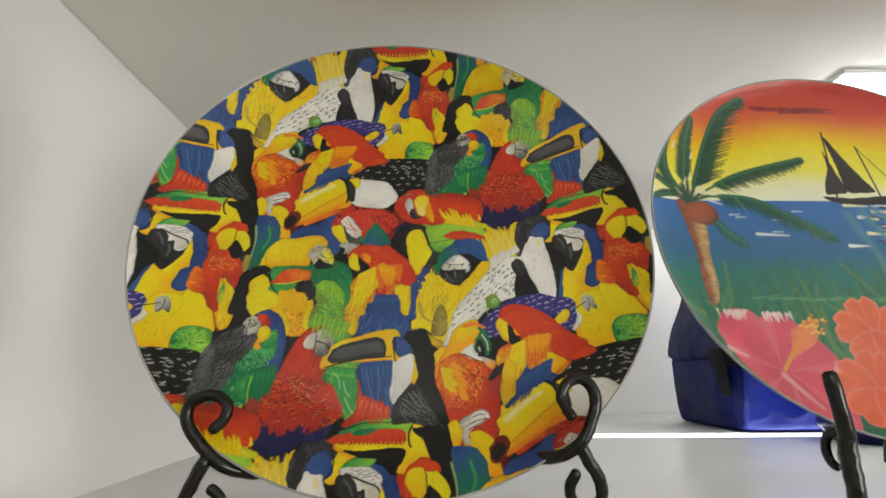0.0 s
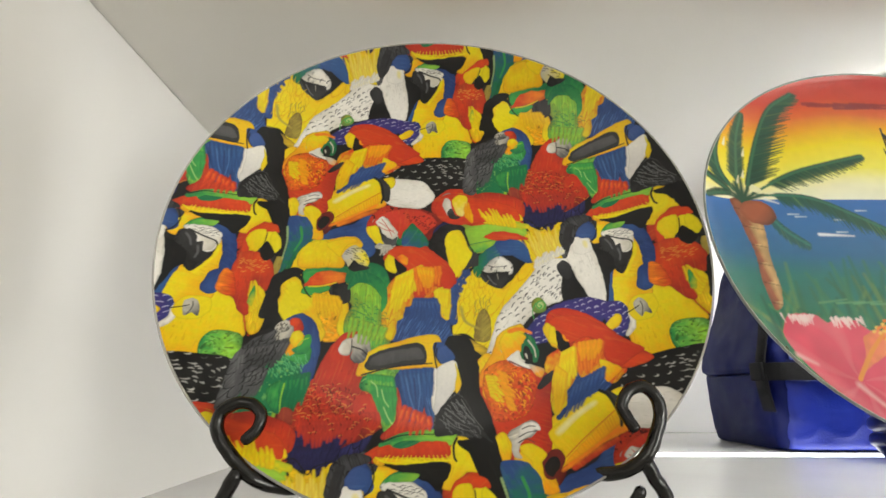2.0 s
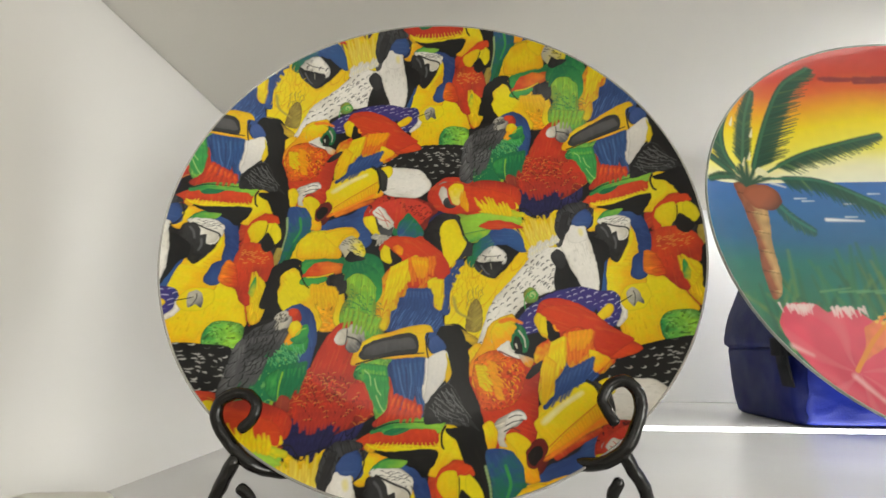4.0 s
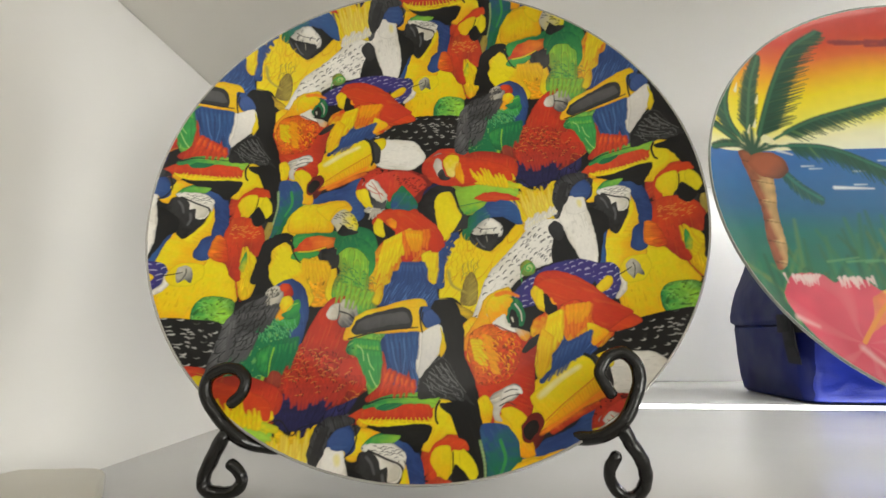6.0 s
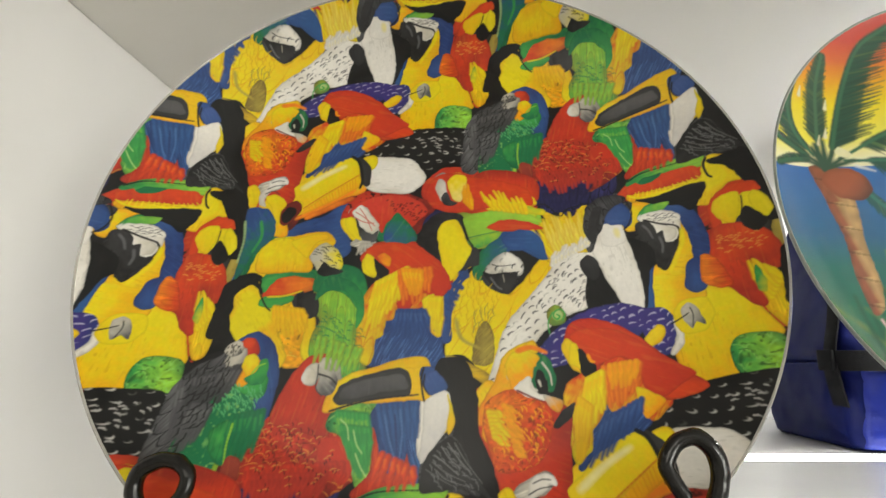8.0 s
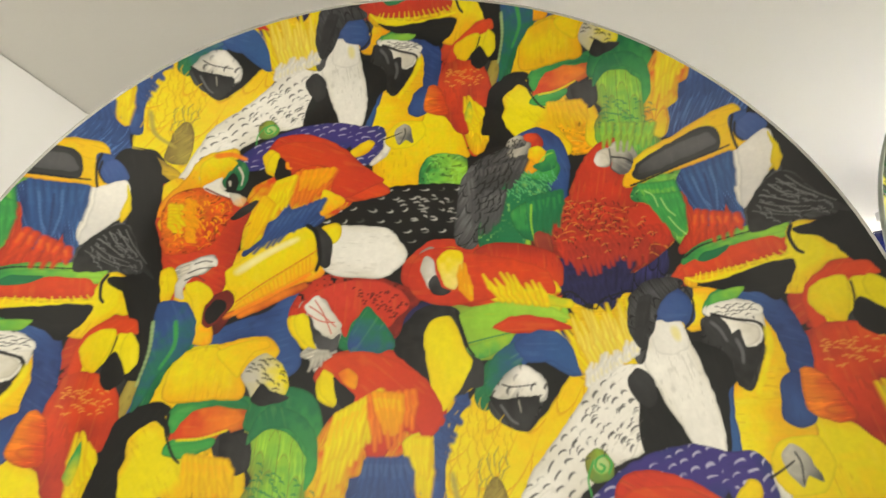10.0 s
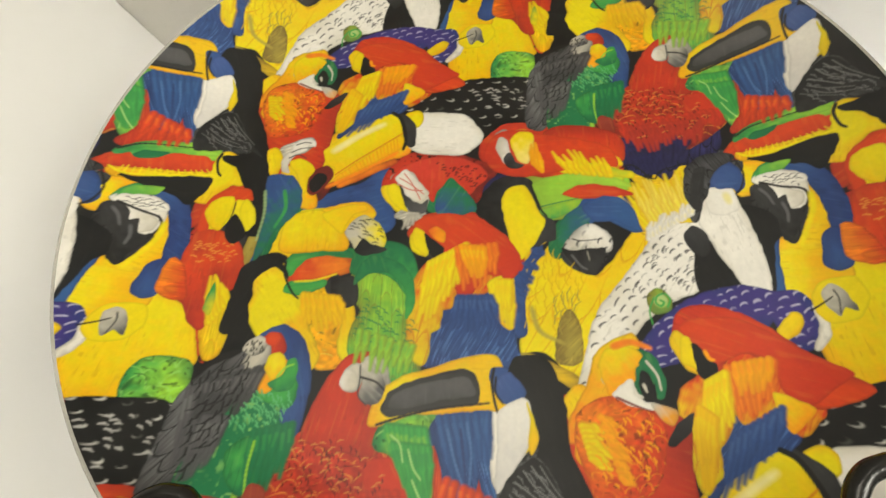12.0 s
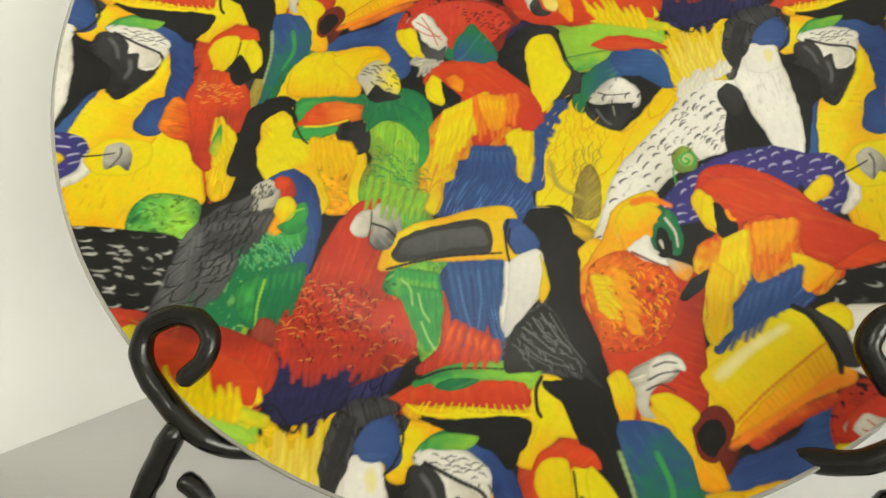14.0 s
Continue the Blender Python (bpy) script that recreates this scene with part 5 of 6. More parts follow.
# red one with the lined cheek
patch(RED, pigment(0.62, 0.05, 0.03), 90, "fine", (-36.0, 7.8), (-31.8, 14.1), (-22.7, 18.4), (-11.3, 18.9), (-2.9, 15.3), (-0.2, 10.1), (-3.8, 6.1), (-7.4, 2.1), (-12.9, 8.0), (-18.3, 4.0), (-19.9, -0.9), (-22.8, 3.9), (-27.0, 12.0), (-30.8, 12.4), (-33.5, 6.8))
patch(WHITE, PALE, 0, "fine", (-33.9, 9.5), (-29.9, 13.1), (-25.4, 7.9), (-21.7, 3.0), (-24.2, -1.1), (-29.1, 1.5), (-31.2, 5.4))
vein(RED, 0.35, 0.3, 0.5, (-32.4, 9.5), (-28.5, 6.9), (-23.3, 2.4))
vein(RED, 0.35, 0.3, 0.5, (-30.7, 11.6), (-27.6, 6.9), (-24.5, 0.0))
vein(RED, 0.35, 0.3, 0.5, (-32.8, 6.8), (-28.3, 4.3), (-23.8, 3.9))
patch(YELLOW, None, 0, "fine", (-36.8, 4.8), (-34.1, 6.8), (-31.4, 3.8), (-30.4, -2.0), (-29.3, -5.0), (-34.2, -2.1))
patch(CHAR, ASH, -60, "fine", (-31.9, 5.2), (-29.0, 0.3), (-24.2, -1.9), (-21.7, -0.3), (-22.9, -5.3), (-27.5, -5.9), (-29.5, -2.4))
ticks(CRIMSON*0.6, 50, 0.4, 0.9, 20, (-18.8, 16.3), (-3.8, 16.3), (-0.2, 10.1), (-5.7, 4.1), (-12.9, 8.0))
patch(EMERALD, BLUE, -120, "fine", (-19.0, -2.2), (-15.7, 7.0), (-13.0, 9.3), (-7.1, 2.2), (-4.8, -3.9), (-12.7, -6.6), (-17.9, -5.9))
plumes(PALE, ASH, 0.6, 5, 0.4, (-28.6, -5.8), (-25.0, -6.1), (-31.5, -13.1), (-23.1, -8.4))
# wing-tongued one in the middle
patch(SCARLET, RED, -40, "fine", (-26.7, -11.6), (-24.0, -7.9), (-14.4, -5.7), (-4.0, -8.6), (4.5, -13.7), (9.0, -20.7), (9.4, -25.5), (4.8, -31.0), (0.9, -26.4), (-4.0, -31.2), (-8.3, -37.4), (-11.9, -35.3), (-14.1, -26.9), (-17.7, -19.7), (-21.1, -13.7))
patch(YELLOW, None, 0, "fine", (-27.0, -15.1), (-26.0, -11.9), (-22.8, -13.6), (-21.4, -19.8), (-22.1, -22.4), (-25.9, -19.2))
patch(BLACK, None, 0, "fine", (-22.6, -14.3), (-20.1, -16.0), (-16.2, -19.6), (-17.9, -23.5), (-20.6, -21.7))
patch(ORANGE, AMBER, 0, "fine", (-21.1, -12.9), (-18.6, -11.0), (-15.9, -13.6), (-16.1, -17.1), (-18.9, -16.0))
plumes(YELLOW, AMBER, 1.9, 10, 0.35, (-21.2, -25.5), (-8.2, -17.7), (-25.5, -48.2), (-11.8, -37.5))
plumes(ORANGE, SCARLET, 1.5, 7, 0.35, (-12.4, -19.5), (1.9, -17.5), (-10.3, -36.0), (1.7, -29.5))
plumes(AMBER, YELLOW, 1.3, 6, 0.35, (-10.7, -18.6), (-2.3, -19.2), (-7.2, -30.6), (-2.4, -28.9))
plumes(YELLOW, GOLD, 1.6, 5, 0.3, (1.2, -31.1), (5.7, -31.0), (2.2, -44.9), (5.5, -46.8))
plumes(BLUE, pigment(0.08, 0.15, 0.35), 1.3, 9, 0.3, (-11.8, -36.8), (-0.0, -36.4), (-14.5, -48.3), (3.7, -47.6))
# lime one
ticks(EMERALD, 60, 0.3, 1.8, -25, (69.0, 96.8), (87.8, 90.3), (88.5, 74.4), (68.8, 81.1))
plumes(LIME, LEAF, 1.2, 8, 0.4, (69.2, 84.8), (89.0, 80.0), (67.9, 73.2), (86.0, 69.9))
patch(EMERALD, LEAF, -70, "fine", (67.2, 100.6), (68.5, 107.7), (72.5, 111.2), (80.5, 109.7), (86.2, 103.8), (87.5, 94.5), (84.8, 89.1), (84.2, 99.6), (78.5, 105.1), (71.5, 104.8))
# two-billed group
patch(SCARLET, ORANGE, 0, "fine", (-67.0, -32.5), (-66.9, -28.3), (-63.8, -25.0), (-57.7, -23.2), (-50.7, -24.5), (-48.2, -27.0), (-53.2, -29.7), (-59.5, -31.6))
patch(LEAF, EMERALD, 0, "fine", (-69.9, -26.8), (-66.9, -24.0), (-61.3, -22.1), (-49.2, -21.1), (-47.2, -23.1), (-56.0, -22.9), (-63.4, -24.6), (-66.5, -28.3), (-68.0, -30.9))
patch(LEAF, None, 0, "fine", (-68.2, -34.7), (-62.4, -33.7), (-55.7, -32.6), (-56.3, -34.7), (-63.6, -36.4), (-66.8, -36.6))
patch(BLACK, CHAR, 0, "fine", (-53.9, -32.3), (-51.3, -31.0), (-47.7, -33.1), (-44.6, -36.4), (-45.6, -40.5), (-48.5, -38.4), (-52.6, -38.3))
vein(YELLOW, 0.6, 0.5, 0.8, (-66.2, -33.0), (-59.4, -32.4), (-52.3, -30.0))
vein(BLACK, 0.8, 0.6, 0.7, (-70.3, -25.7), (-70.1, -30.6), (-66.7, -36.9), (-64.3, -39.1))
patch(BLACK, None, 0, "fine", (-78.3, -23.0), (-85.5, -28.1), (-87.2, -36.9), (-88.9, -46.1), (-89.1, -51.2), (-80.0, -51.1), (-81.8, -38.5), (-80.3, -32.2), (-73.9, -27.4), (-68.6, -31.9), (-72.4, -24.9))
plumes(GOLD, AMBER, 1.4, 9, 0.4, (-63.3, -37.6), (-50.0, -38.8), (-61.7, -50.1), (-45.2, -49.6))
# golden head and its hatched cheek
patch(GOLD, YELLOW, 90, "soft", (-72.9, -12.7), (-69.5, -7.5), (-60.9, -5.6), (-52.7, -11.7), (-50.0, -20.1), (-58.2, -20.5), (-66.6, -21.5), (-72.8, -20.6))
patch(YELLOW, GOLD, 0, "fine", (-59.8, -6.6), (-53.9, -3.9), (-45.1, -2.2), (-43.3, -4.7), (-48.1, -6.4), (-50.7, -10.7), (-51.9, -14.3), (-56.4, -10.8))
patch(PALE, YELLOW, 0, "fine", (-50.5, -14.3), (-48.5, -9.8), (-44.5, -7.0), (-38.7, -10.5), (-36.0, -16.7), (-37.7, -20.2), (-43.0, -18.6), (-46.2, -20.3))
ticks(BLACK, 26, 0.35, 1.6, -30, (-50.2, -14.3), (-48.5, -9.8), (-44.5, -7.0), (-38.7, -10.5), (-36.3, -16.7), (-37.7, -19.8), (-43.0, -18.6))
patch(BLACK, CHAR, 0, "fine", (-46.5, -20.7), (-44.1, -16.5), (-41.3, -18.5), (-35.6, -20.1), (-39.2, -21.9), (-44.2, -22.7))
# pale claw on yellow
patch(YELLOW, None, 0, "fine", (99.9, -38.1), (104.0, -33.8), (112.3, -33.5), (113.7, -39.8), (109.4, -46.2), (102.6, -47.7), (99.1, -44.2))
patch(PALE, ASH, -40, "fine", (102.6, -37.5), (105.2, -35.0), (107.4, -36.0), (108.7, -39.4), (109.2, -44.5), (106.6, -42.9), (104.4, -45.6), (103.2, -43.3), (102.3, -40.7))
vein(CHAR, 0.4, 0.3, 0.6, (105.8, -37.0), (106.2, -39.9), (104.9, -44.8))
vein(BLACK, 0.6, 0.3, 0.6, (97.9, -43.0), (102.3, -40.7), (104.9, -39.1))
vein(OLIVE, 1.2, 0.6, 2, (-100.3, 84.3), (-98.2, 76.8), (-91.3, 73.0))
vein(BLACK, 0.5, 0.4, 0.7, (-65.5, -121.8), (-60.9, -120.8), (-54.4, -126.9), (-51.5, -123.7), (-42.6, -120.7))
# blue and green tail by the dark back
patch(BLUE, EMERALD, -60, "fine", (-82.7, 10.0), (-73.2, 10.0), (-68.8, 3.5), (-68.4, -4.0), (-72.7, -9.6), (-77.2, -14.5), (-79.5, -21.5), (-82.0, -24.8), (-81.6, -15.3), (-80.6, -6.2))
vein(pigment(0.32, 0.46, 0.20), 1.0, 0.5, 1.2, (-82.6, 3.5), (-81.4, -6.2), (-82.4, -17.1))
vein(LEAF, 1.2, 0.6, 1.5, (-75.2, 3.5), (-73.8, -4.3), (-76.6, -11.8))

# ---- the sunset print: sky, sea, palm, boat and flowers ----
sunset = Print(120.4, 0.5, WHITE, 4.5)


def runs(at, *stops):
    """Colours that run into one another; stops are (height, r, g, b) from low to high."""
    return np.stack([np.interp(at, [s[0] for s in stops], [s[k] for s in stops]) for k in (1, 2, 3)], -1)


sx, sy = sunset.x, sunset.y
wobble = 10 * (cloud(sx * 0.02, sy * 0.05) - 0.5)
glow = 9 * np.exp(-(((sx + 15) / 40) ** 2))
sky = runs(sy + wobble * 0.4 - glow, (18, 0.88, 0.88, 0.74), (32, 0.88, 0.87, 0.55), (44, 0.88, 0.82, 0.10), (64, 0.88, 0.72, 0.012), (77, 0.84, 0.40, 0.015), (89, 0.74, 0.16, 0.03), (100, 0.64, 0.06, 0.03), (125, 0.56, 0.045, 0.055))
sea = runs(sy + wobble, (-75, 0.02, 0.12, 0.06), (-42, 0.014, 0.17, 0.09), (-22, 0.014, 0.17, 0.15), (-4, 0.02, 0.14, 0.30), (28, 0.035, 0.16, 0.47))
sunset.c[:] = np.where((sy > 29.5)[..., None], sky, sea)
sunset.c[:] *= (0.97 + 0.06 * cloud(sx * 0.25, sy * 0.25))[..., None]
# light lying on the water
for k in range(34):
    h = 27.5 - 34 * rng.random() ** 1.5
    reach = 6 + 16 * rng.random()
    start = rng.normal(30, 9 + (28 - h) * 0.4)
    sunset.stroke((start, h), (start + reach, h + rng.normal(0, 0.4)), 1.25, 0.3, pigment(0.82, 0.80, 0.45) if k % 3 else pigment(0.75, 0.82, 0.80), 0.9)
for k in range(5):
    start = -85 + 60 * rng.random()
    h = 27 - 20 * rng.random()
    sunset.stroke((start, h), (start + 6, h), 0.45, 0.2, pigment(0.5, 0.68, 0.78), 1.0)
sunset.stroke((-56, 6), (-37, 5), 1.0, 0.3, pigment(0.75, 0.82, 0.85), 1.2)
# cloud streaks
for k in range(26):
    start = -36 + 48 * rng.random()
    h = 104 + rng.normal(0, 1.0) - 0.04 * (start + 36)
    sunset.stroke((start, h), (start + 14, h - 0.6), 0.9, 0.2, pigment(0.28, 0.035, 0.035), 1.6)
# dark reflection of the boat
for k in range(60):
    h = 26 - 44 * rng.random()
    start = rng.normal(24 + 0.3 * (26 - h), 6)
    sunset.stroke((start, h), (start + 10, h - 1), 0.8, 0.2, pigment(0.03, 0.05, 0.10), 1.0)


def plain(colour, vary=0.3):
    return lambda x, y, inset: colour * (1 - vary / 2 + vary * cloud(x * 0.6, y * 0.6))[..., None]


SAIL = pigment(0.022, 0.018, 0.022)
sunset.shape(((4, 69), (3, 55), (-2, 44), (-4, 35), (3, 35), (10, 37), (7, 52)), plain(SAIL))
sunset.shape(((8, 81), (16, 62), (23, 47), (28, 37), (18, 36), (10, 37), (9, 58)), plain(SAIL))
sunset.stroke((8, 84), (2, 33), 0.6, 0.6, SAIL)
sunset.stroke((27, 72), (30, 33), 0.6, 0.6, SAIL)
sunset.stroke((27, 72), (46, 36), 0.3, 0.3, SAIL)
sunset.shape(((-7, 33), (10, 32), (36, 34), (58, 36), (55, 30), (30, 27), (2, 28)), plain(SAIL))

# pale shafts on the water
for a, b in (((14, 22), (34, -22)), ((22, 24), (50, -10)), ((4, 20), (16, -16))):
    sunset.stroke(a, b, 2.6, 0.8, pigment(0.07, 0.25, 0.36), 5.0)

# grasses below the water line
for k in range(120):
    foot = np.array((-108 + 150 * rng.random(), -80 + 34 * rng.random()))
    tip = foot + (rng.normal(-4, 10), 16 + 26 * rng.random())
    sunset.stroke(foot, tip, 1.3, 0.25, (pigment(0.015, 0.13, 0.07), pigment(0.03, 0.19, 0.09), pigment(0.10, 0.25, 0.08))[k % 3] * (0.7 + 0.5 * rng.random()), 2.6)
for k in range(12):
    sunset.stroke((-70 + 9 * k, -36 - 0.2 * k), (-55 + 9 * k, -35 + rng.normal(0, 1)), 0.5, 0.2, pigment(0.10, 0.34, 0.14), 1.2)


# palm trunk, crown and nut
def bark(x, y, inset):
    """Red-brown on the shaded side, a tan stepped edge where the light falls, ringed by leaf scars."""
    lit = np.clip((x + 92.5 + 0.03 * y + 2.0 * ((y * 0.085) % 1 - 0.5)) / 3.0 + 0.5, 0, 1)[..., None]
    base = pigment(0.30, 0.095, 0.045) * (1 - lit) + pigment(0.58, 0.36, 0.15) * lit
    base = base * (0.8 + 0.4 * cloud(x * 0.5, y * 0.25))[..., None]
    ring = (y * 0.085 + 0.02 * x) % 1
    return base * (0.74 + 0.30 * np.clip(inset / 2.2, 0, 1))[..., None] * np.where(ring < 0.07, 0.62, 1.0)[..., None]


sunset.shape(((-101, 30), (-99, 18), (-97, 4), (-95.5, -8), (-96.5, -24), (-95, -40), (-90, -38), (-87.5, -26), (-88, -8), (-86, 6), (-86, 16), (-88, 29)), bark)


def frond(rib, falls, hang, colour, count=120, back=0.0, bare=0.0):
    """A palm leaf: a curved rib with soft leaflets that fall to one side; back: how far they also reach to the other."""
    run = spline([np.array(q, float) for q in rib], 10)
    falls = np.array(falls, float)
    for layer, soft, thick in ((0, 2.4, 1.1), (1, 0.8, 0.6)):
        for k in range(count):
            t = bare + (1 - bare) * (k + rng.random()) / count
            at = t * (len(run) - 1)
            i = min(int(at), len(run) - 2)
            spot = run[i] + (run[i + 1] - run[i]) * (at - i)
            way = run[i + 1] - run[i]
            way = way / np.hypot(*way)
            reach = hang * math.sin(math.pi * min(1.0, 0.22 + 0.78 * t)) ** 0.55 * (0.55 if layer == 0 else 0.65 + 0.5 * rng.random()) + 1.0
            tone = colour * (0.75 + 0.4 * rng.random()) + (pigment(0.05, 0.09, 0.01) if rng.random() < 0.12 else 0)
            sunset.stroke(spot, spot + reach * (0.85 * falls + (0.45 + 0.2 * rng.random()) * way), thick, 0.15, tone, soft)
            if back:
                sunset.stroke(spot, spot + reach * back * (-0.8 * falls + 0.7 * way), thick * 0.9, 0.15, tone, soft)
    for p, q in zip(run, run[1:]):
        sunset.stroke(p, q, 0.75, 0.75, colour * 1.5 + (0.01, 0.03, 0.006), 0.8)


FROND = pigment(0.014, 0.070, 0.040)
CREAM_SKY = pigment(0.82, 0.80, 0.48)
frond([(-100, 36), (-107, 41), (-115, 45)], (-0.2, 1.0), 3.5, FROND, 50)
frond([(-100, 34), (-108, 33), (-116, 30)], (0.1, 1.0), 3.0, FROND, 40)
frond([(-97, 36), (-104, 50), (-104, 64), (-98, 78)], (-0.9, 0.1), 9, FROND * 1.2, 110, 0.3, 0.1)
frond([(-95, 36), (-91, 55), (-87, 74), (-81, 91)], (-0.9, 0.2), 6.5, FROND * 1.2 + (0.012, 0.004, 0.0), 110, 0.9, 0.15)
for p in ((-89, 46), (-85, 62), (-93, 42), (-97, 68)):
    sunset.stroke(p, (p[0] + 1.6, p[1] + 5), 0.9, 0.2, CREAM_SKY, 0.7)
frond([(-89, 36), (-82, 54), (-72, 77), (-60, 98), (-43, 110)], (0.93, -0.22), 19, FROND * 1.15, 125, 0.08, 0.06)
frond([(-86, 34), (-60, 48), (-35, 56), (-12, 62)], (0.25, -0.9), 12, FROND * 1.15, 95, 0.10, 0.16)
frond([(-84, 33), (-55, 31), (-32, 19), (-8, 3)], (-0.15, -0.95), 13, pigment(0.012, 0.090, 0.065), 95, 0.12, 0.12)
frond([(-82, 20), (-74, 8), (-64, -1)], (-0.2, -0.9), 7, pigment(0.012, 0.10, 0.10), 50, 0.5)
for tip, wide in (((-100, 36), 1.3), ((-97, 40), 1.6), ((-95, 42), 1.5), ((-88, 38), 1.5), ((-83, 35.5), 1.2), ((-80, 33), 1.3), ((-102, 34), 1.1), ((-91, 44), 1.4)):
    sunset.stroke((-93, 29), tip, wide * 1.2, wide * 0.7, FROND * 1.3 + (0.012, 0.0, 0.0), 1.6)
sunset.shape(((-87, 37), (-85, 40.5), (-82, 38.5), (-80, 36), (-83, 34.5)), plain(CREAM_SKY, 0.1))
sunset.stroke((-80, 30), (-73, 27), 0.8, 0.2, pigment(0.78, 0.82, 0.80), 1.4)
sunset.shape(((-97, 22), (-93, 28), (-84, 29), (-78, 24), (-77, 17), (-83, 12), (-92, 14)), lambda x, y, inset: (pigment(0.40, 0.11, 0.05) + (pigment(0.10, 0.045, 0.03) - pigment(0.40, 0.11, 0.05)) * np.clip((x + 0.9 * -y + 104) / 14, 0, 1)[..., None]) * (0.75 + 0.25 * np.clip(inset / 3, 0, 1))[..., None])


def petals(cx, cy, size, colour, throat, count=5, turn=0.3):
    """An open flower of ruffled petals with a stamen."""
    for k in range(count):
        a = turn + 2 * math.pi * k / count
        d, e = np.array((math.cos(a), math.sin(a))), np.array((-math.sin(a), math.cos(a)))
        mid = np.array((cx, cy))
        ring = [mid - 0.1 * size * d, mid + 0.45 * size * d + 0.42 * size * e, mid + 0.85 * size * d + 0.45 * size * e, mid + 1.0 * size * d + 0.15 * size * e, mid + 0.92 * size * d, mid + 1.02 * size * d - 0.18 * size * e, mid + 0.8 * size * d - 0.45 * size * e, mid + 0.4 * size * d - 0.4 * size * e]

        def colours(x, y, inset, mid=mid, d=d, e=e):
            u, v = (x - mid[0]) * d[0] + (y - mid[1]) * d[1], (x - mid[0]) * e[0] + (y - mid[1]) * e[1]
            t = np.clip(1 - u / (0.55 * size), 0, 1)[..., None]
            base = colour * (1 - 0.6 * t) + throat * 0.6 * t
            base = base * (0.92 + 0.14 * cloud(np.arctan2(v, u + 0.01) * 6 + 40, u * 0.06))[..., None]
            rim = np.clip(1 - inset / 2.2, 0, 1)[..., None] * 0.22
            return base * (1 - rim) + rim * np.minimum(1, colour + 0.35)

        sunset.shape(ring, colours)


def pink(x, y, inset):
    """Deep rose with paler folds that run out from the throat."""
    turn = np.arctan2(y + 78, x + 63)
    fold = np.clip(np.sin(turn * 7 + 2.5 * cloud(x * 0.05, y * 0.05)) * 1.6 - 0.7, 0, 1)[..., None]
    base = pigment(0.70, 0.075, 0.125) * (0.88 + 0.22 * cloud(x * 0.14, y * 0.14))[..., None]
    return base * (1 - 0.35 * fold) + 0.35 * fold * pigment(0.78, 0.22, 0.26)


sunset.shape(((-90, -44), (-82, -42), (-74, -43), (-70, -47), (-64, -45), (-55, -46), (-50, -51), (-44, -55), (-36, -66), (-29, -78), (-30, -92), (-40, -114), (-54, -109), (-72, -96), (-90, -72), (-96, -56)), pink)
for k in range(60):
    spot = np.array(((-82, -60)[k % 2] + rng.normal(0, 3.6), -43.5 - 1.4 * (k % 2) + rng.normal(0, 0.5)))
    sunset.stroke(spot, spot + (rng.normal(0.6, 0.8), -1.5 - 4 * rng.random()), 0.55, 0.1, pigment(0.82, 0.62, 0.60), 0.9)
for a, b in (((-93, -66), (-84, -70)), ((-66, -80), (-52, -98)), ((-34, -74), (-40, -88))):
    sunset.stroke(a, b, 1.2, 0.4, pigment(0.80, 0.42, 0.42), 3.0)
sunset.shape(((-62, -74), (-56, -64), (-54, -55), (-46, -51), (-39, -54), (-42, -62), (-52, -68)), lambda x, y, inset: pigment(0.78, 0.21, 0.09) * (0.9 + 0.2 * cloud(x * 0.3, y * 0.3))[..., None])
petals(-8, -56, 21, pigment(0.78, 0.14, 0.05), pigment(0.66, 0.07, 0.03), turn=0.4)
petals(-17, -88, 22, pigment(0.78, 0.13, 0.05), pigment(0.66, 0.07, 0.03), turn=0.1)
petals(48, -72, 30, pigment(0.74, 0.08, 0.12), pigment(0.5, 0.02, 0.05), turn=0.2)
sunset.stroke((-64, -77), (-52, -62), 1.1, 1.0, pigment(0.78, 0.28, 0.05), 0.6)
sunset.stroke((-52, -62), (-43, -53), 1.0, 0.8, pigment(0.78, 0.28, 0.05), 0.6)
for k in range(34):
    spot = np.array((-41, -51)) + rng.normal(0, 3.0, 2)
    sunset.stroke(spot, spot + (0.7, 0.4), 0.8, 0.6, pigment(0.80, 0.50, 0.10) if k % 2 else pigment(0.8, 0.22, 0.04), 0.5)

# ---- the shelf ----
X0, X1, FRONT, BACK, TOP = -0.62, 1.15, -0.13, 0.585, 0.300


def setting(name, bm, mat, label, category, smooth=True):
    return tagged(part(name, bm, mat, None, "", None, smooth), label, category, "", "structure")


floor_board = setting("shelf_board", slab((X0, FRONT, -0.02), (X1, 0.2615, 0.0), 0.0008, 2), BOARD, "glossy white laminate shelf board under the plates", "shelf")
setting("shelf_board", slab((X0, 0.3005, -0.02), (X1, BACK + 0.02, 0.0), 0.0008, 2), BOARD, "glossy white laminate rear shelf board behind a light strip", "shelf")
setting("shelf_board_under", slab((X0, 0.25, -0.032), (X1, 0.32, -0.0205)), BOARD, "white batten under the gap between shelf boards", "shelf")
setting("ceiling", slab((X0, FRONT, TOP), (X1, BACK + 0.02, TOP + 0.02), 0.0015, 2), CEILING, "plain off-white underside of the upper shelf", "ceiling")
setting("wall_back", slab((X0, BACK, 0.0005), (X1, BACK + 0.0195, TOP - 0.0005)), WALL, "plain white back wall of the shelf", "wall")
setting("wall_right", slab((X1 - 0.02, FRONT, 0.0005), (X1 - 0.0005, BACK - 0.0005, TOP - 0.0005)), WALL, "plain white side wall of the shelf", "wall")


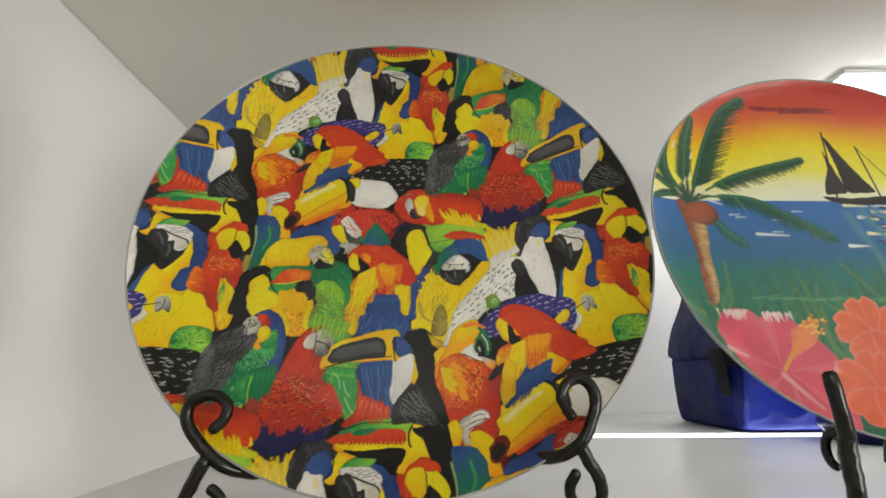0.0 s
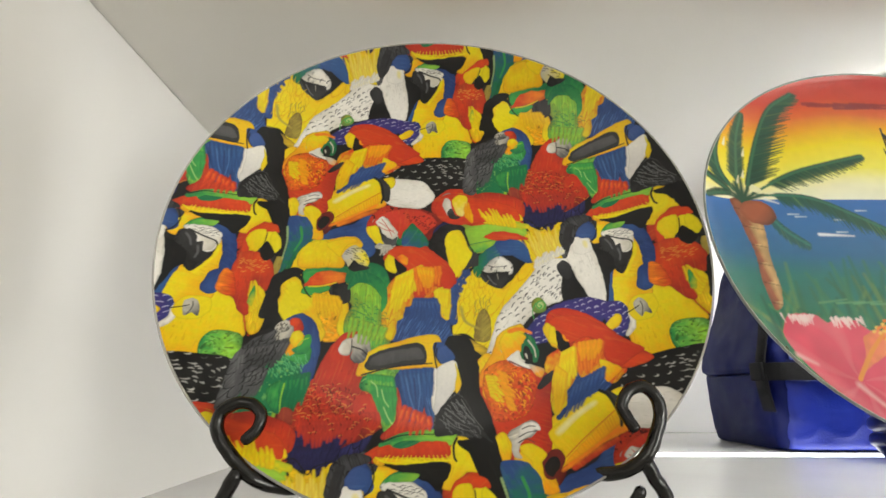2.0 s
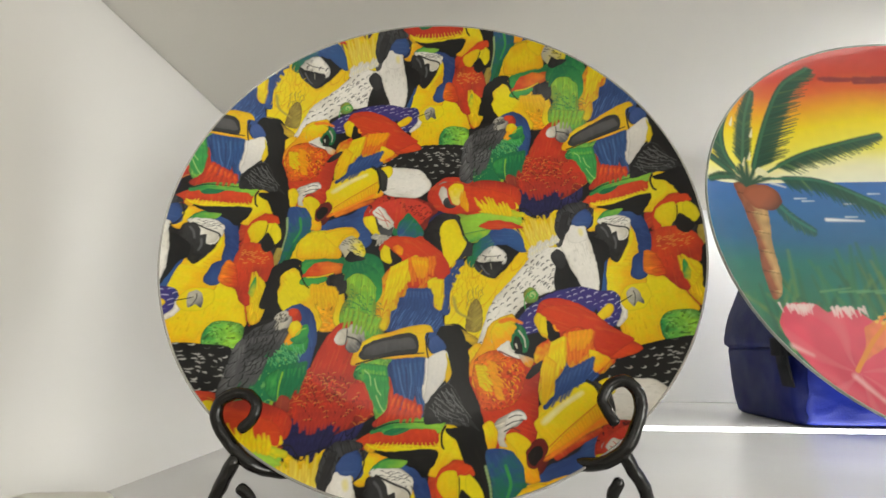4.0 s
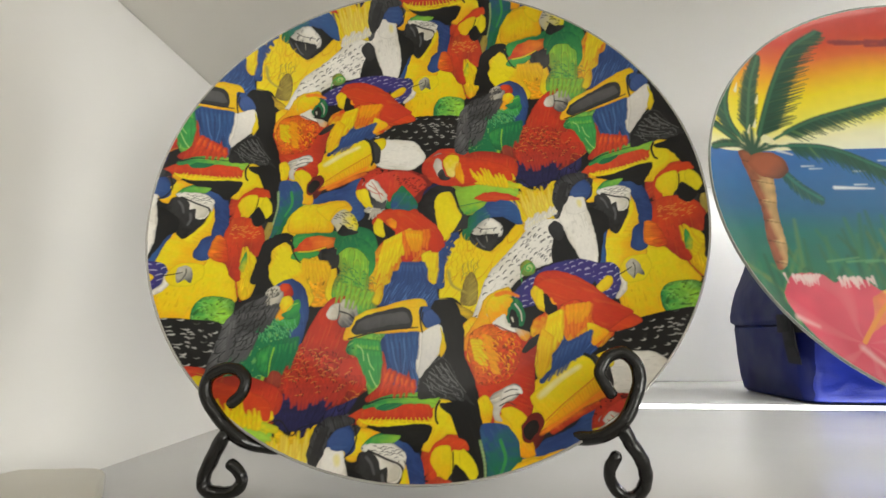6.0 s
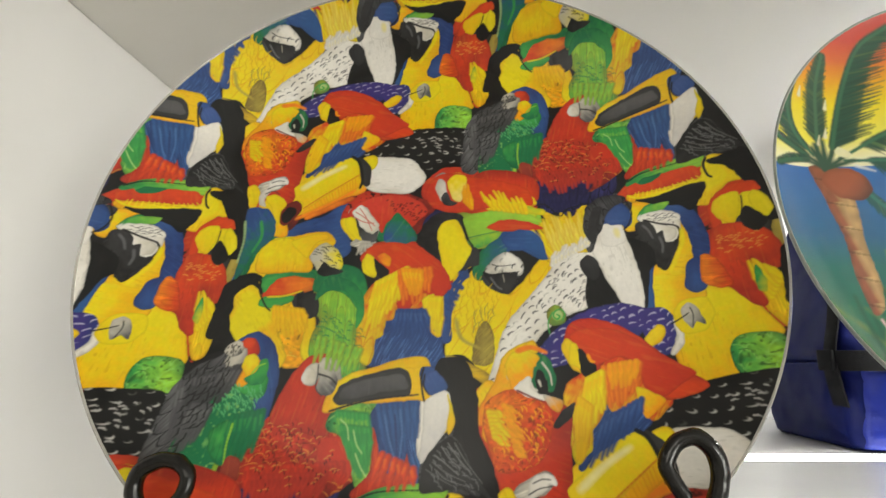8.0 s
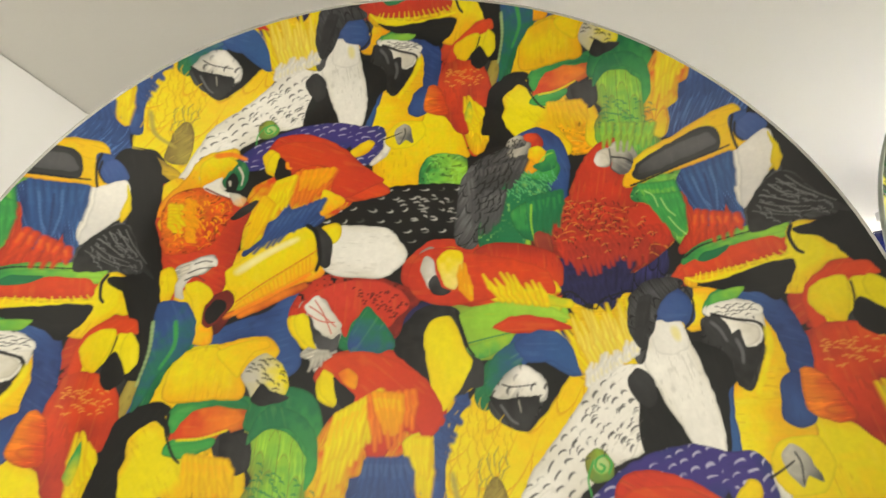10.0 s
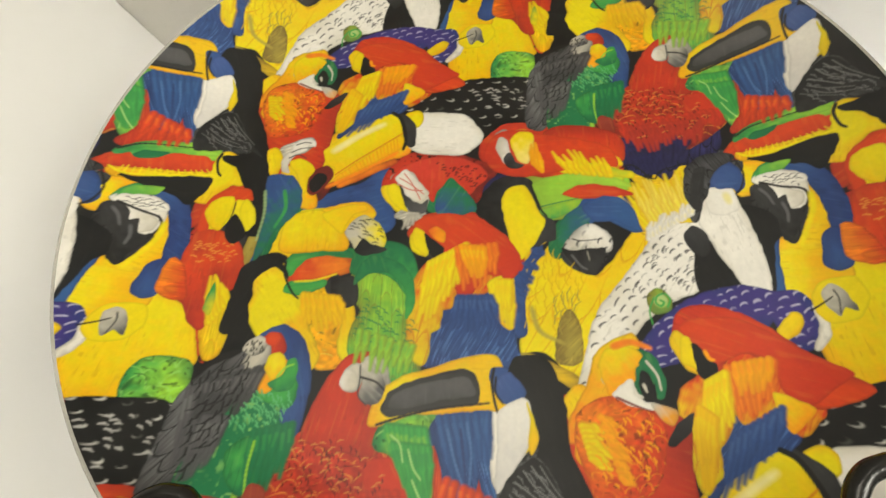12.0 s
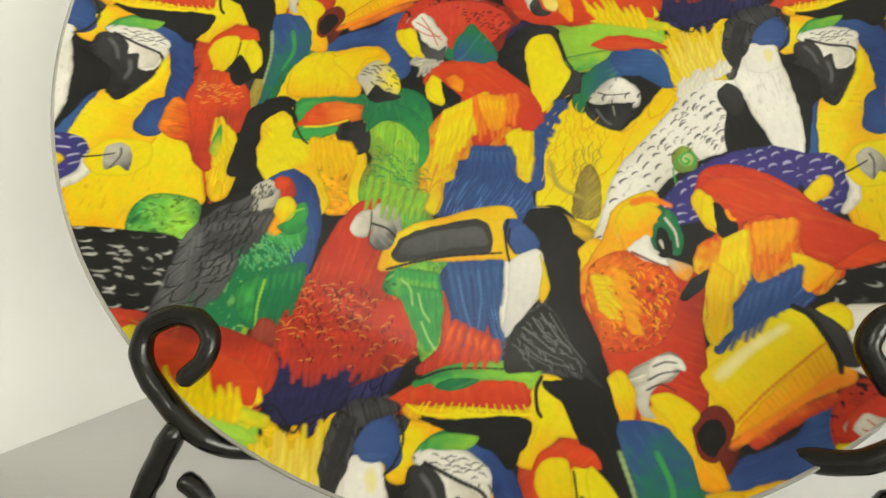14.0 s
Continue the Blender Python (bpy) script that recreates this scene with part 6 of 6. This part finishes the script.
def liner():
    """The smooth side of the shelf: a thin sheet that leans outwards and turns away in a round corner at the front."""
    plan = [(-0.1705, BACK - 0.001 - (BACK + 0.009) * k / 20) for k in range(21)]
    plan += [(-0.3705 + 0.2 * math.cos(radians(a)), -0.010 - 0.2 * math.sin(radians(a))) for a in range(2, 37, 2)]
    bm = bmesh.new()
    sheets = []
    for thick in (0.0, 0.006):
        grid = []
        for x, y in plan:
            column = []
            for n in range(19):
                z = -0.0015 + (TOP + 0.001) * (n / 18) ** 1.6
                lean = 0.170 * z - 0.004 * math.exp(-z / 0.008)
                column.append(bm.verts.new((x - lean - thick, y, z)))
            grid.append(column)
        sheets.append(grid)
        for a, b in zip(grid, grid[1:]):
            for n in range(18):
                bm.faces.new((a[n], a[n + 1], b[n + 1], b[n]))
    one, two = sheets
    for n in (0, 18):
        for k in range(len(plan) - 1):
            bm.faces.new((one[k][n], one[k + 1][n], two[k + 1][n], two[k][n]))
    for k in (0, -1):
        for n in range(18):
            bm.faces.new((one[k][n], one[k][n + 1], two[k][n + 1], two[k][n]))
    return bm


setting("wall_left", liner(), LINER, "smooth white plastic side wall with a rounded front corner", "wall")


def plinth(outline, low, high, turn):
    """A flat slab of a given outline with a rolled top edge."""
    bm = bmesh.new()
    loops = []
    for k in range(8):
        a = radians(90 * k / 7)
        inset, z = turn * (1 - math.cos(a)), high - turn + turn * math.sin(a)
        middle = np.mean(outline, 0)
        loops.append([bm.verts.new((*(np.array(p) + (middle - p) / np.hypot(*(middle - p)) * inset), z)) for p in outline])
    loops.insert(0, [bm.verts.new((*p, low)) for p in outline])
    for a, b in zip(loops, loops[1:]):
        for k in range(len(a)):
            bm.faces.new((a[k], a[(k + 1) % len(a)], b[(k + 1) % len(a)], b[k]))
    bm.faces.new(loops[0])
    bm.faces.new(loops[-1])
    return bm


corner = [(-0.144 + 0.009 * math.cos(radians(a)), -0.054 + 0.009 * math.sin(radians(a))) for a in range(100, 29, -10)]
setting("trim", plinth([(-0.50, -0.1255), (-0.32, -0.079)] + corner + [(-0.112, -0.088), (-0.084, -0.1265)], 0.0004, 0.0090, 0.003), CREAM, "cream rounded trim strip at the foot of the side wall", "trim")

# ---- the room behind the camera ----
setting("floor", slab((-2.6, -4.4, -1.33), (2.8, 0.9, -1.3)), CARPET, "dull brown shop floor", "floor")
setting("ceiling_room", slab((-2.6, -4.4, 1.3), (2.8, 0.9, 1.33)), ROOM, "plain off-white room ceiling", "ceiling")
setting("wall_south", slab((-2.6, -4.43, -1.3), (2.8, -4.4, 1.3)), ROOM, "plain off-white room wall", "wall")
setting("wall_west", slab((-2.63, -4.4, -1.3), (-2.6, 0.9, 1.3)), ROOM, "plain off-white room wall", "wall")
setting("wall_north", slab((-2.6, 0.9, -1.3), (2.8, 0.93, 1.3)), ROOM, "plain off-white room wall", "wall")
setting("wall_east", slab((2.8, -4.4, -1.3), (2.83, 0.9, -0.50)), ROOM, "plain off-white room wall below the window", "wall")
setting("wall_east_top", slab((2.8, -4.4, 1.00), (2.83, 0.9, 1.3)), ROOM, "plain off-white room wall above the window", "wall")
setting("wall_east_side", slab((2.8, -4.4, -0.50), (2.83, -3.6, 1.00)), ROOM, "plain off-white room wall beside the window", "wall")
setting("wall_east_side", slab((2.8, -1.2, -0.50), (2.83, 0.9, 1.00)), ROOM, "plain off-white room wall beside the window", "wall")
window = tagged(new("window_1"), "wide shop window with white frame and daylight behind", "window", "", "structure")
window.matrix_world = pose(2.81, -2.4, 0.25, 0, 0, 90)
for lo, hi in (((-1.20, -0.01, -0.75), (1.20, 0.02, -0.70)), ((-1.20, -0.01, 0.70), (1.20, 0.02, 0.75)), ((-1.20, -0.01, -0.70), (-1.15, 0.02, 0.70)), ((1.15, -0.01, -0.70), (1.20, 0.02, 0.70)), ((-0.02, -0.01, -0.70), (0.02, 0.02, 0.70))):
    part("window_frame", slab(lo, hi, 0.004, 2), LAMP_WHITE, window)
setting("backdrop", slab((3.0, -4.4, -1.3), (3.02, 0.9, 1.3)), DAYLIGHT, "pale daylight outside the window", "backdrop")
for x, y in ((-0.3, -2.6),):
    lamp = thing("ceiling_light", "flat square ceiling light panel with white frame", "ceiling light", pose(x, y, 1.3), "room ceiling lights")
    part("frame", slab((-0.64, -0.34, -0.03), (0.64, 0.34, -0.001), 0.004), LAMP_WHITE, lamp)
    part("diffuser", slab((-0.6, -0.3, -0.036), (0.6, 0.3, -0.031)), PANEL_GLOW, lamp, "glowing diffuser")

# ---- lights of the shelf ----
lamp = thing("under_shelf_light", "flat white panel lamp with bright diffuser fixed under the upper shelf", "light", pose(0.57, 0.148, TOP))
part("housing", slab((-0.222, -0.072, -0.0040), (0.222, 0.072, -0.0005), 0.001), LAMP_WHITE, lamp)
part("diffuser", slab((-0.214, -0.064, -0.0150), (0.214, 0.064, -0.0042), 0.003), LAMP_GLOW, lamp, "glowing white diffuser")
# invented fitting that houses the added fill for the back wall
batten = thing("rear_fill_batten", "added slim white batten light that brightens the back wall", "light", pose(0.78, 0.44, TOP))
part("housing", slab((-0.30, -0.016, -0.012), (0.30, 0.016, -0.0005), 0.002), LAMP_WHITE, batten)
part("diffuser", slab((-0.29, -0.011, -0.017), (0.29, 0.011, -0.0125), 0.002), PANEL_GLOW, batten, "glowing white diffuser")
setting("shelf_board_infill", slab((X0, 0.2617, -0.0203), (0.1195, 0.3003, -0.0004)), BOARD, "white laminate infill between shelf boards", "shelf")
strip = thing("light_strip", "thin glowing white light strip set between shelf boards", "light", pose(0, 0.281, -0.0204))
part("diffuser", slab((0.12, -0.0185, 0.0), (X1 - 0.03, 0.0185, 0.0200), 0.0008), STRIP_GLOW, strip)

# ---- the bright plate ----
SIDE, UP, OUT = Vector((0.99928, 0.03099, -0.0219)), Vector((0.01201, 0.28895, 0.95727)), Vector((0.036, -0.95684, 0.28837))
PLATE_ONE = Matrix.Translation(Vector((0, 0, 0.151)) + 0.0013 * SIDE - 0.0129 * UP) @ Matrix((SIDE, UP, OUT)).transposed().to_4x4()


def shallow(r):
    """The bright plate's face: flat in the middle, rising to the edge."""
    return 0.018 * np.clip((r - 0.100) / 0.042, 0, 1) ** 1.6


high = float(shallow(np.array(0.1410)))
plate = thing("decorative_plate", "round glass plate printed with crowded bright colours, on iron stand", "plate", PLATE_ONE, "display plates")
ob = new("print", bright.mesh("print", PRINT, shallow))
ob.parent = plate
tagged(ob, "crowded print of bright coloured shapes")
part("rim", lathe([(0.1409, high - 0.0002), (0.1412, high + 0.0004), (0.1416, high + 0.0006), (0.1420, high + 0.0002), (0.1421, high - 0.0005), (0.1418, high - 0.0013), (0.1413, high - 0.0019), (0.1408, high - 0.0022)], 160, True), GLASS, plate, "clear glass edge")
part("backing", lathe([(0, -0.0010)] + [(r / 1000, float(shallow(np.array(r / 1000))) - 0.0010) for r in range(99, 140, 4)] + [(r / 1000, float(shallow(np.array(r / 1000))) - 0.0036) for r in range(139, 98, -4)] + [(0, -0.0036)], 96), BACKING, plate, "white painted back")

# ---- the sunset plate ----
LEAN = radians(15)


def dish(r):
    """The hollow of the sunset plate: a flat middle, and a wall that curves up to the edge."""
    return -0.006 + 0.0075 * np.clip((r - 0.092) / 0.030, 0, 1) ** 2.4


PLATE_TWO = Matrix.Translation((0.2726, -0.0026, 0.1450)) @ Matrix(((1, 0, 0), (0, math.sin(LEAN), -math.cos(LEAN)), (0, math.cos(LEAN), math.sin(LEAN)))).to_4x4()
plate = thing("decorative_plate", "round glossy plate painted with sunset, palm, boat and flowers", "plate", PLATE_TWO, "display plates")
ob = new("print", sunset.mesh("print", MELAMINE, dish))
ob.parent = plate
tagged(ob, "painted tropical sunset with palm and sailing boat")
edge = float(dish(np.array(0.1204)))
curve = lambda r, down: (r / 1000, float(dish(np.array(r / 1000))) - down)
part("rim", lathe([(0.1203, edge), (0.1207, edge + 0.0004), (0.1211, edge + 0.0002), (0.1213, edge - 0.0006), (0.1207, edge - 0.0020)] + [curve(r, 0.0030) for r in range(119, 91, -4)] + [(0.0, -0.0092), (0.0, -0.0074)] + [curve(r, 0.0014) for r in range(92, 120, 4)], 128, True), RIM_GREY, plate, "grey-green plate edge and back")


# ---- wrought iron easels ----
def easel(m, label, spread, scrolls, back=0.0, rod=0.0029, bar=0.0):
    """A folding plate stand: two scrolled front hooks, feet, a cross bar and rear struts. scrolls: hook and foot lines for each side."""
    stand = thing("plate_easel", label, "plate stand", m, "plate stands")
    for hook, foot in scrolls:
        part("hook", tube(hook, rod, 12, 8, (0.85, 1.05), 0.10), IRON, stand, "black iron scroll hook")
        part("foot", tube(foot, rod * 0.97, 12, 8, (1.1, 0.85), 0.12, 0.03), IRON, stand, "black iron scroll foot")
    part("cross_bar", tube([(-spread, -0.030 + bar, 0.024 + bar), (0, -0.028 + bar, 0.022 + bar), (spread, -0.026 + bar, 0.026 + bar)], 0.0024), IRON, stand)
    for side in (-1, 1):
        part("strut", tube([(side * spread, -0.030, 0.025), (side * spread * 0.7, 0.012, 0.09), (side * spread * 0.3, 0.040, 0.15)], 0.0025), IRON, stand)
    part("rear_leg", tube([(0, 0.042, 0.15), (back, 0.060, 0.08), (back, 0.080, 0.0030)], 0.0025), IRON, stand)
    part("top_bar", tube([(-spread * 0.32, 0.040, 0.15), (0, 0.043, 0.152), (spread * 0.32, 0.040, 0.15)], 0.0025), IRON, stand)
    return stand


LEFT_HOOK = [(-0.0760, -0.0620, 0.0385), (-0.0710, -0.0605, 0.0436), (-0.0700, -0.0595, 0.0490), (-0.0738, -0.0580, 0.0529), (-0.0803, -0.0580, 0.0538), (-0.0866, -0.0585, 0.0504), (-0.0879, -0.0590, 0.0438), (-0.0842, -0.0590, 0.0370), (-0.0770, -0.0590, 0.0292), (-0.0700, -0.0570, 0.0235), (-0.0590, -0.0480, 0.0195), (-0.0480, -0.0340, 0.0200)]
LEFT_FOOT = [(-0.0770, -0.0595, 0.0285), (-0.0820, -0.0605, 0.0180), (-0.0853, -0.0605, 0.0095), (-0.0842, -0.0602, 0.0046), (-0.0790, -0.0600, 0.0032), (-0.0725, -0.0600, 0.0042), (-0.0690, -0.0605, 0.0082), (-0.0706, -0.0612, 0.0127), (-0.0750, -0.0620, 0.0162)]
RIGHT_HOOK = [(0.0840, -0.0590, 0.0430), (0.0810, -0.0580, 0.0480), (0.0792, -0.0570, 0.0532), (0.0830, -0.0560, 0.0590), (0.0890, -0.0560, 0.0608), (0.0938, -0.0565, 0.0566), (0.0948, -0.0570, 0.0496), (0.0920, -0.0575, 0.0412), (0.0870, -0.0580, 0.0330), (0.0780, -0.0550, 0.0270), (0.0670, -0.0460, 0.0250), (0.0540, -0.0330, 0.0240)]
RIGHT_FOOT = [(0.0865, -0.0582, 0.0325), (0.0898, -0.0575, 0.0255), (0.0944, -0.0560, 0.0185), (0.0962, -0.0540, 0.0105), (0.0935, -0.0530, 0.0048), (0.0888, -0.0525, 0.0032), (0.0835, -0.0530, 0.0075), (0.0818, -0.0550, 0.0140), (0.0850, -0.0570, 0.0215)]
easel(pose(0, 0, 0), "black wrought iron plate stand with scrolled hooks, holding the bright plate", 0.05, [(LEFT_HOOK, LEFT_FOOT), (RIGHT_HOOK, RIGHT_FOOT)])

TWO_LEFT_HOOK = [(-0.0640, -0.0510, 0.0640), (-0.0632, -0.0520, 0.0560), (-0.0615, -0.0520, 0.0450), (-0.0590, -0.0500, 0.0340), (-0.0550, -0.0430, 0.0260), (-0.0490, -0.0340, 0.0220)]
TWO_LEFT_FOOT = [(-0.0592, -0.0500, 0.0350), (-0.0598, -0.0510, 0.0230), (-0.0598, -0.0520, 0.0110), (-0.0585, -0.0500, 0.0040), (-0.0545, -0.0440, 0.0033), (-0.0505, -0.0380, 0.0070), (-0.0495, -0.0360, 0.0140), (-0.0525, -0.0400, 0.0200)]
TWO_SCROLL = [(-0.0582, -0.0450, 0.0365), (-0.0604, -0.0400, 0.0345), (-0.0615, -0.0380, 0.0290), (-0.0606, -0.0380, 0.0225), (-0.0575, -0.0400, 0.0180)]
mirror = lambda line: [(-x, y, z) for x, y, z in line]
second = easel(pose(0.2726, 0, 0), "black wrought iron plate stand holding the sunset plate", 0.045, [(TWO_LEFT_HOOK, TWO_LEFT_FOOT), (mirror(TWO_LEFT_HOOK), mirror(TWO_LEFT_FOOT))], 0.06, 0.0040, 0.030)
for line in (TWO_SCROLL, mirror(TWO_SCROLL)):
    part("scroll", tube(line, 0.0024, 10, 6, (1.0, 0.9), 0.1), IRON, second, "black iron side scroll")


# ---- blue cooler bag behind the plates ----
def crumple(p):
    """Dents and slanting creases of soft nylon at a place."""
    dent = 0.004 * noise.noise_vector(p * 16)
    ridge = 1 - abs(noise.noise(Vector((p.x * 34 + p.z * 22, p.y * 30, p.z * 44 - p.x * 15))))
    fine = 1 - abs(noise.noise(Vector((p.x * 80, p.y * 80 + 7, p.z * 60))))
    return dent - Vector((0.3, 1.0, 0.1)) * (0.0035 * ridge**3 + 0.0010 * fine**2 - 0.002)


def sack(levels, round_, sides=9):
    """A soft box from stacked rounded rectangles: (z, left, right, front, back) per level."""
    bm = bmesh.new()
    rings = []
    spots = np.array(levels)
    heights = np.unique(np.r_[spots[:, 0], np.arange(spots[0, 0], spots[-1, 0], 0.005)])
    levels = [(z, *(np.interp(z, spots[:, 0], spots[:, k]) for k in range(1, 5))) for z in heights]
    for z, left, right, front, back in levels:
        ring = []
        for cx, cy, a0 in ((right, back, 0), (left, back, 90), (left, front, 180), (right, front, 270)):
            dx, dy = (-1 if cx == right else 1) * round_, (-1 if cy == back else 1) * round_
            for k in range(sides):
                a = radians(a0 + 90 * k / (sides - 1))
                ring.append((cx + dx + round_ * math.cos(a), cy + dy + round_ * math.sin(a), z))
        full = []
        for p, q in zip(ring, ring[1:] + ring[:1]):
            n = max(1, int(math.dist(p, q) / 0.005))
            full += [tuple(np.array(p) + (np.array(q) - p) * k / n) for k in range(n)]
        rings.append(full)
    count = max(len(r) for r in rings)
    loops = []
    for r in rings:
        pick = [r[int(k * len(r) / count)] for k in range(count)]
        loops.append([bm.verts.new(Vector(p) + crumple(Vector(p)) * min(1.0, p[2] * 60)) for p in pick])
    for a, b in zip(loops, loops[1:]):
        for k in range(count):
            bm.faces.new((a[k], a[(k + 1) % count], b[(k + 1) % count], b[k]))
    bm.faces.new(loops[0])
    bm.faces.new(loops[-1])
    return bm


bag = thing("cooler_bag", "blue nylon cooler bag with black straps on the shelf", "bag", pose(0, 0, 0))
part("body", sack([(0.001, 0.356, 0.62, 0.304, 0.452), (0.004, 0.353, 0.622, 0.301, 0.455), (0.02, 0.351, 0.624, 0.299, 0.457), (0.045, 0.3495, 0.626, 0.297, 0.459), (0.065, 0.3485, 0.627, 0.296, 0.460), (0.0755, 0.348, 0.627, 0.296, 0.460), (0.078, 0.351, 0.625, 0.299, 0.457)], 0.014), NYLON, bag)
part("lid", sack([(0.0785, 0.350, 0.626, 0.298, 0.458), (0.083, 0.3465, 0.632, 0.292, 0.464), (0.090, 0.3465, 0.632, 0.292, 0.464), (0.12, 0.353, 0.625, 0.297, 0.459), (0.16, 0.364, 0.612, 0.307, 0.449), (0.20, 0.374, 0.598, 0.320, 0.437), (0.235, 0.383, 0.584, 0.333, 0.424), (0.249, 0.391, 0.572, 0.342, 0.415), (0.254, 0.400, 0.560, 0.350, 0.407)], 0.012), NYLON, bag)
# added sheet over the front; its brighter blue stands in for stronger light there
front = bmesh.new()
bmesh.ops.create_grid(front, x_segments=90, y_segments=30, size=0.5)
for v in front.verts:
    x, z = 0.4905 + 0.264 * v.co.x, 0.0385 + 0.069 * v.co.y
    fold = 1 - abs(noise.noise(Vector((x * 26 - z * 20, 3, z * 40 + x * 18))))
    dent = noise.noise(Vector((x * 22, 5, z * 26)))
    edge = max(0.0, 1 - min(x - 0.3585, 0.6265 - x, z - 0.004, 0.073 - z) / 0.004)
    round_off = max(0.0, 0.374 - x)
    v.co = (x, 0.2905 + 0.06 * (0.0735 - z) + 22 * round_off**2 - 0.0016 * fold**4 * (1 - edge) + 0.0016 * dent + 0.0045 * edge**2, z)
bmesh.ops.solidify(front, geom=front.faces[:], thickness=0.0012)
part("front_lit", front, NYLON_LIT, bag, "shiny wrinkled blue front, coloured brighter as if lit")
part("piping", tube([(0.362, 0.4560, 0.0785), (0.3535, 0.450, 0.0785), (0.3530, 0.33, 0.0785), (0.3580, 0.3085, 0.0785), (0.38, 0.2975, 0.0785), (0.48, 0.2950, 0.0785), (0.61, 0.2955, 0.0785)], 0.0018, 8, 6), NYLON_DARK, bag, "dark piped seam")


def webbing(line, wide, thick, along):
    """A flat strap that follows a line; along is the direction of its width."""
    bm = bmesh.new()
    rings, w = [], Vector(along).normalized() * wide / 2
    for k, q in enumerate(line):
        d = (Vector(line[min(k + 1, len(line) - 1)]) - Vector(line[max(k - 1, 0)])).normalized()
        n = d.cross(w).normalized() * thick / 2
        rings.append([bm.verts.new(Vector(q) + a * w + b * n) for a, b in ((-1, -0.5), (-0.94, -1), (0.94, -1), (1, -0.5), (1, 0.5), (0.94, 1), (-0.94, 1), (-1, 0.5))])
    for a, b in zip(rings, rings[1:]):
        for k in range(8):
            bm.faces.new((a[k], a[(k + 1) % 8], b[(k + 1) % 8], b[k]))
    bm.faces.new(rings[0])
    bm.faces.new(rings[-1])
    return bm


part("strap", webbing(spline([(0.3585, 0.314, 0.150), (0.3510, 0.310, 0.118), (0.3435, 0.308, 0.092), (0.3425, 0.308, 0.072)], 4), 0.022, 0.0022, (0.12, 1, 0)), WEBBING, bag, "black webbing strap")
part("strap_end", webbing(spline([(0.3405, 0.306, 0.078), (0.3415, 0.305, 0.060), (0.3435, 0.303, 0.040)], 4), 0.022, 0.0022, (0, 1, 0.05)), WEBBING, bag, "loose end of the black strap")
part("strap", webbing(spline([(0.3410, 0.322, 0.0805), (0.3405, 0.310, 0.0805), (0.3415, 0.299, 0.0800), (0.349, 0.2870, 0.0800), (0.365, 0.2840, 0.0800), (0.40, 0.2835, 0.0800), (0.46, 0.2835, 0.081), (0.60, 0.2855, 0.083)], 5), 0.018, 0.0024, (0, 0, 1)), WEBBING, bag, "black webbing strap")
buckle = slab((0.3365, 0.2965, 0.0710), (0.3400, 0.3195, 0.0900), 0.0015)
part("buckle", buckle, WEBBING, bag, "black plastic buckle")
pocket = slab((0.363, 0.2880, 0.092), (0.53, 0.2940, 0.152), 0.002)
bmesh.ops.subdivide_edges(pocket, edges=[e for e in pocket.edges if e.calc_length() > 0.03], cuts=40, use_grid_fill=True)
for v in pocket.verts:
    fold = 1 - abs(noise.noise(Vector((v.co.x * 55 + v.co.z * 30, 0, v.co.z * 50))))
    v.co.y += 0.004 * noise.noise(Vector((v.co.x * 60, 0, v.co.z * 45))) - 0.005 * fold**3 + (v.co.z - 0.09) * 0.22
part("pocket", pocket, FOIL, bag, "shiny crinkled blue pocket")
part("pull_loop", tube([(0.400, 0.405, 0.248), (0.392, 0.415, 0.254), (0.3885, 0.420, 0.263), (0.390, 0.420, 0.271), (0.398, 0.420, 0.273), (0.407, 0.418, 0.266), (0.409, 0.410, 0.250)], 0.0007, 8, 6), WEBBING, bag, "thin dark wire loop")

# ---- ribbed blue container ----
tub = thing("ribbed_container", "dark blue ribbed plastic container standing beside the cooler bag", "container", pose(0.446, 0.220, 0))
profile = [(0.0, 0.0), (0.0420, 0.0), (0.0480, 0.0080)]
for k in range(5):
    z = 0.0100 + 0.0140 * k
    profile += [(0.0488, z), (0.0518, z + 0.0020), (0.0530, z + 0.0060), (0.0518, z + 0.0105), (0.0488, z + 0.0128)]
profile += [(0.048, 0.082), (0.045, 0.086), (0.0, 0.086)]
part("body", lathe(profile, 48), RUBBER, tub)
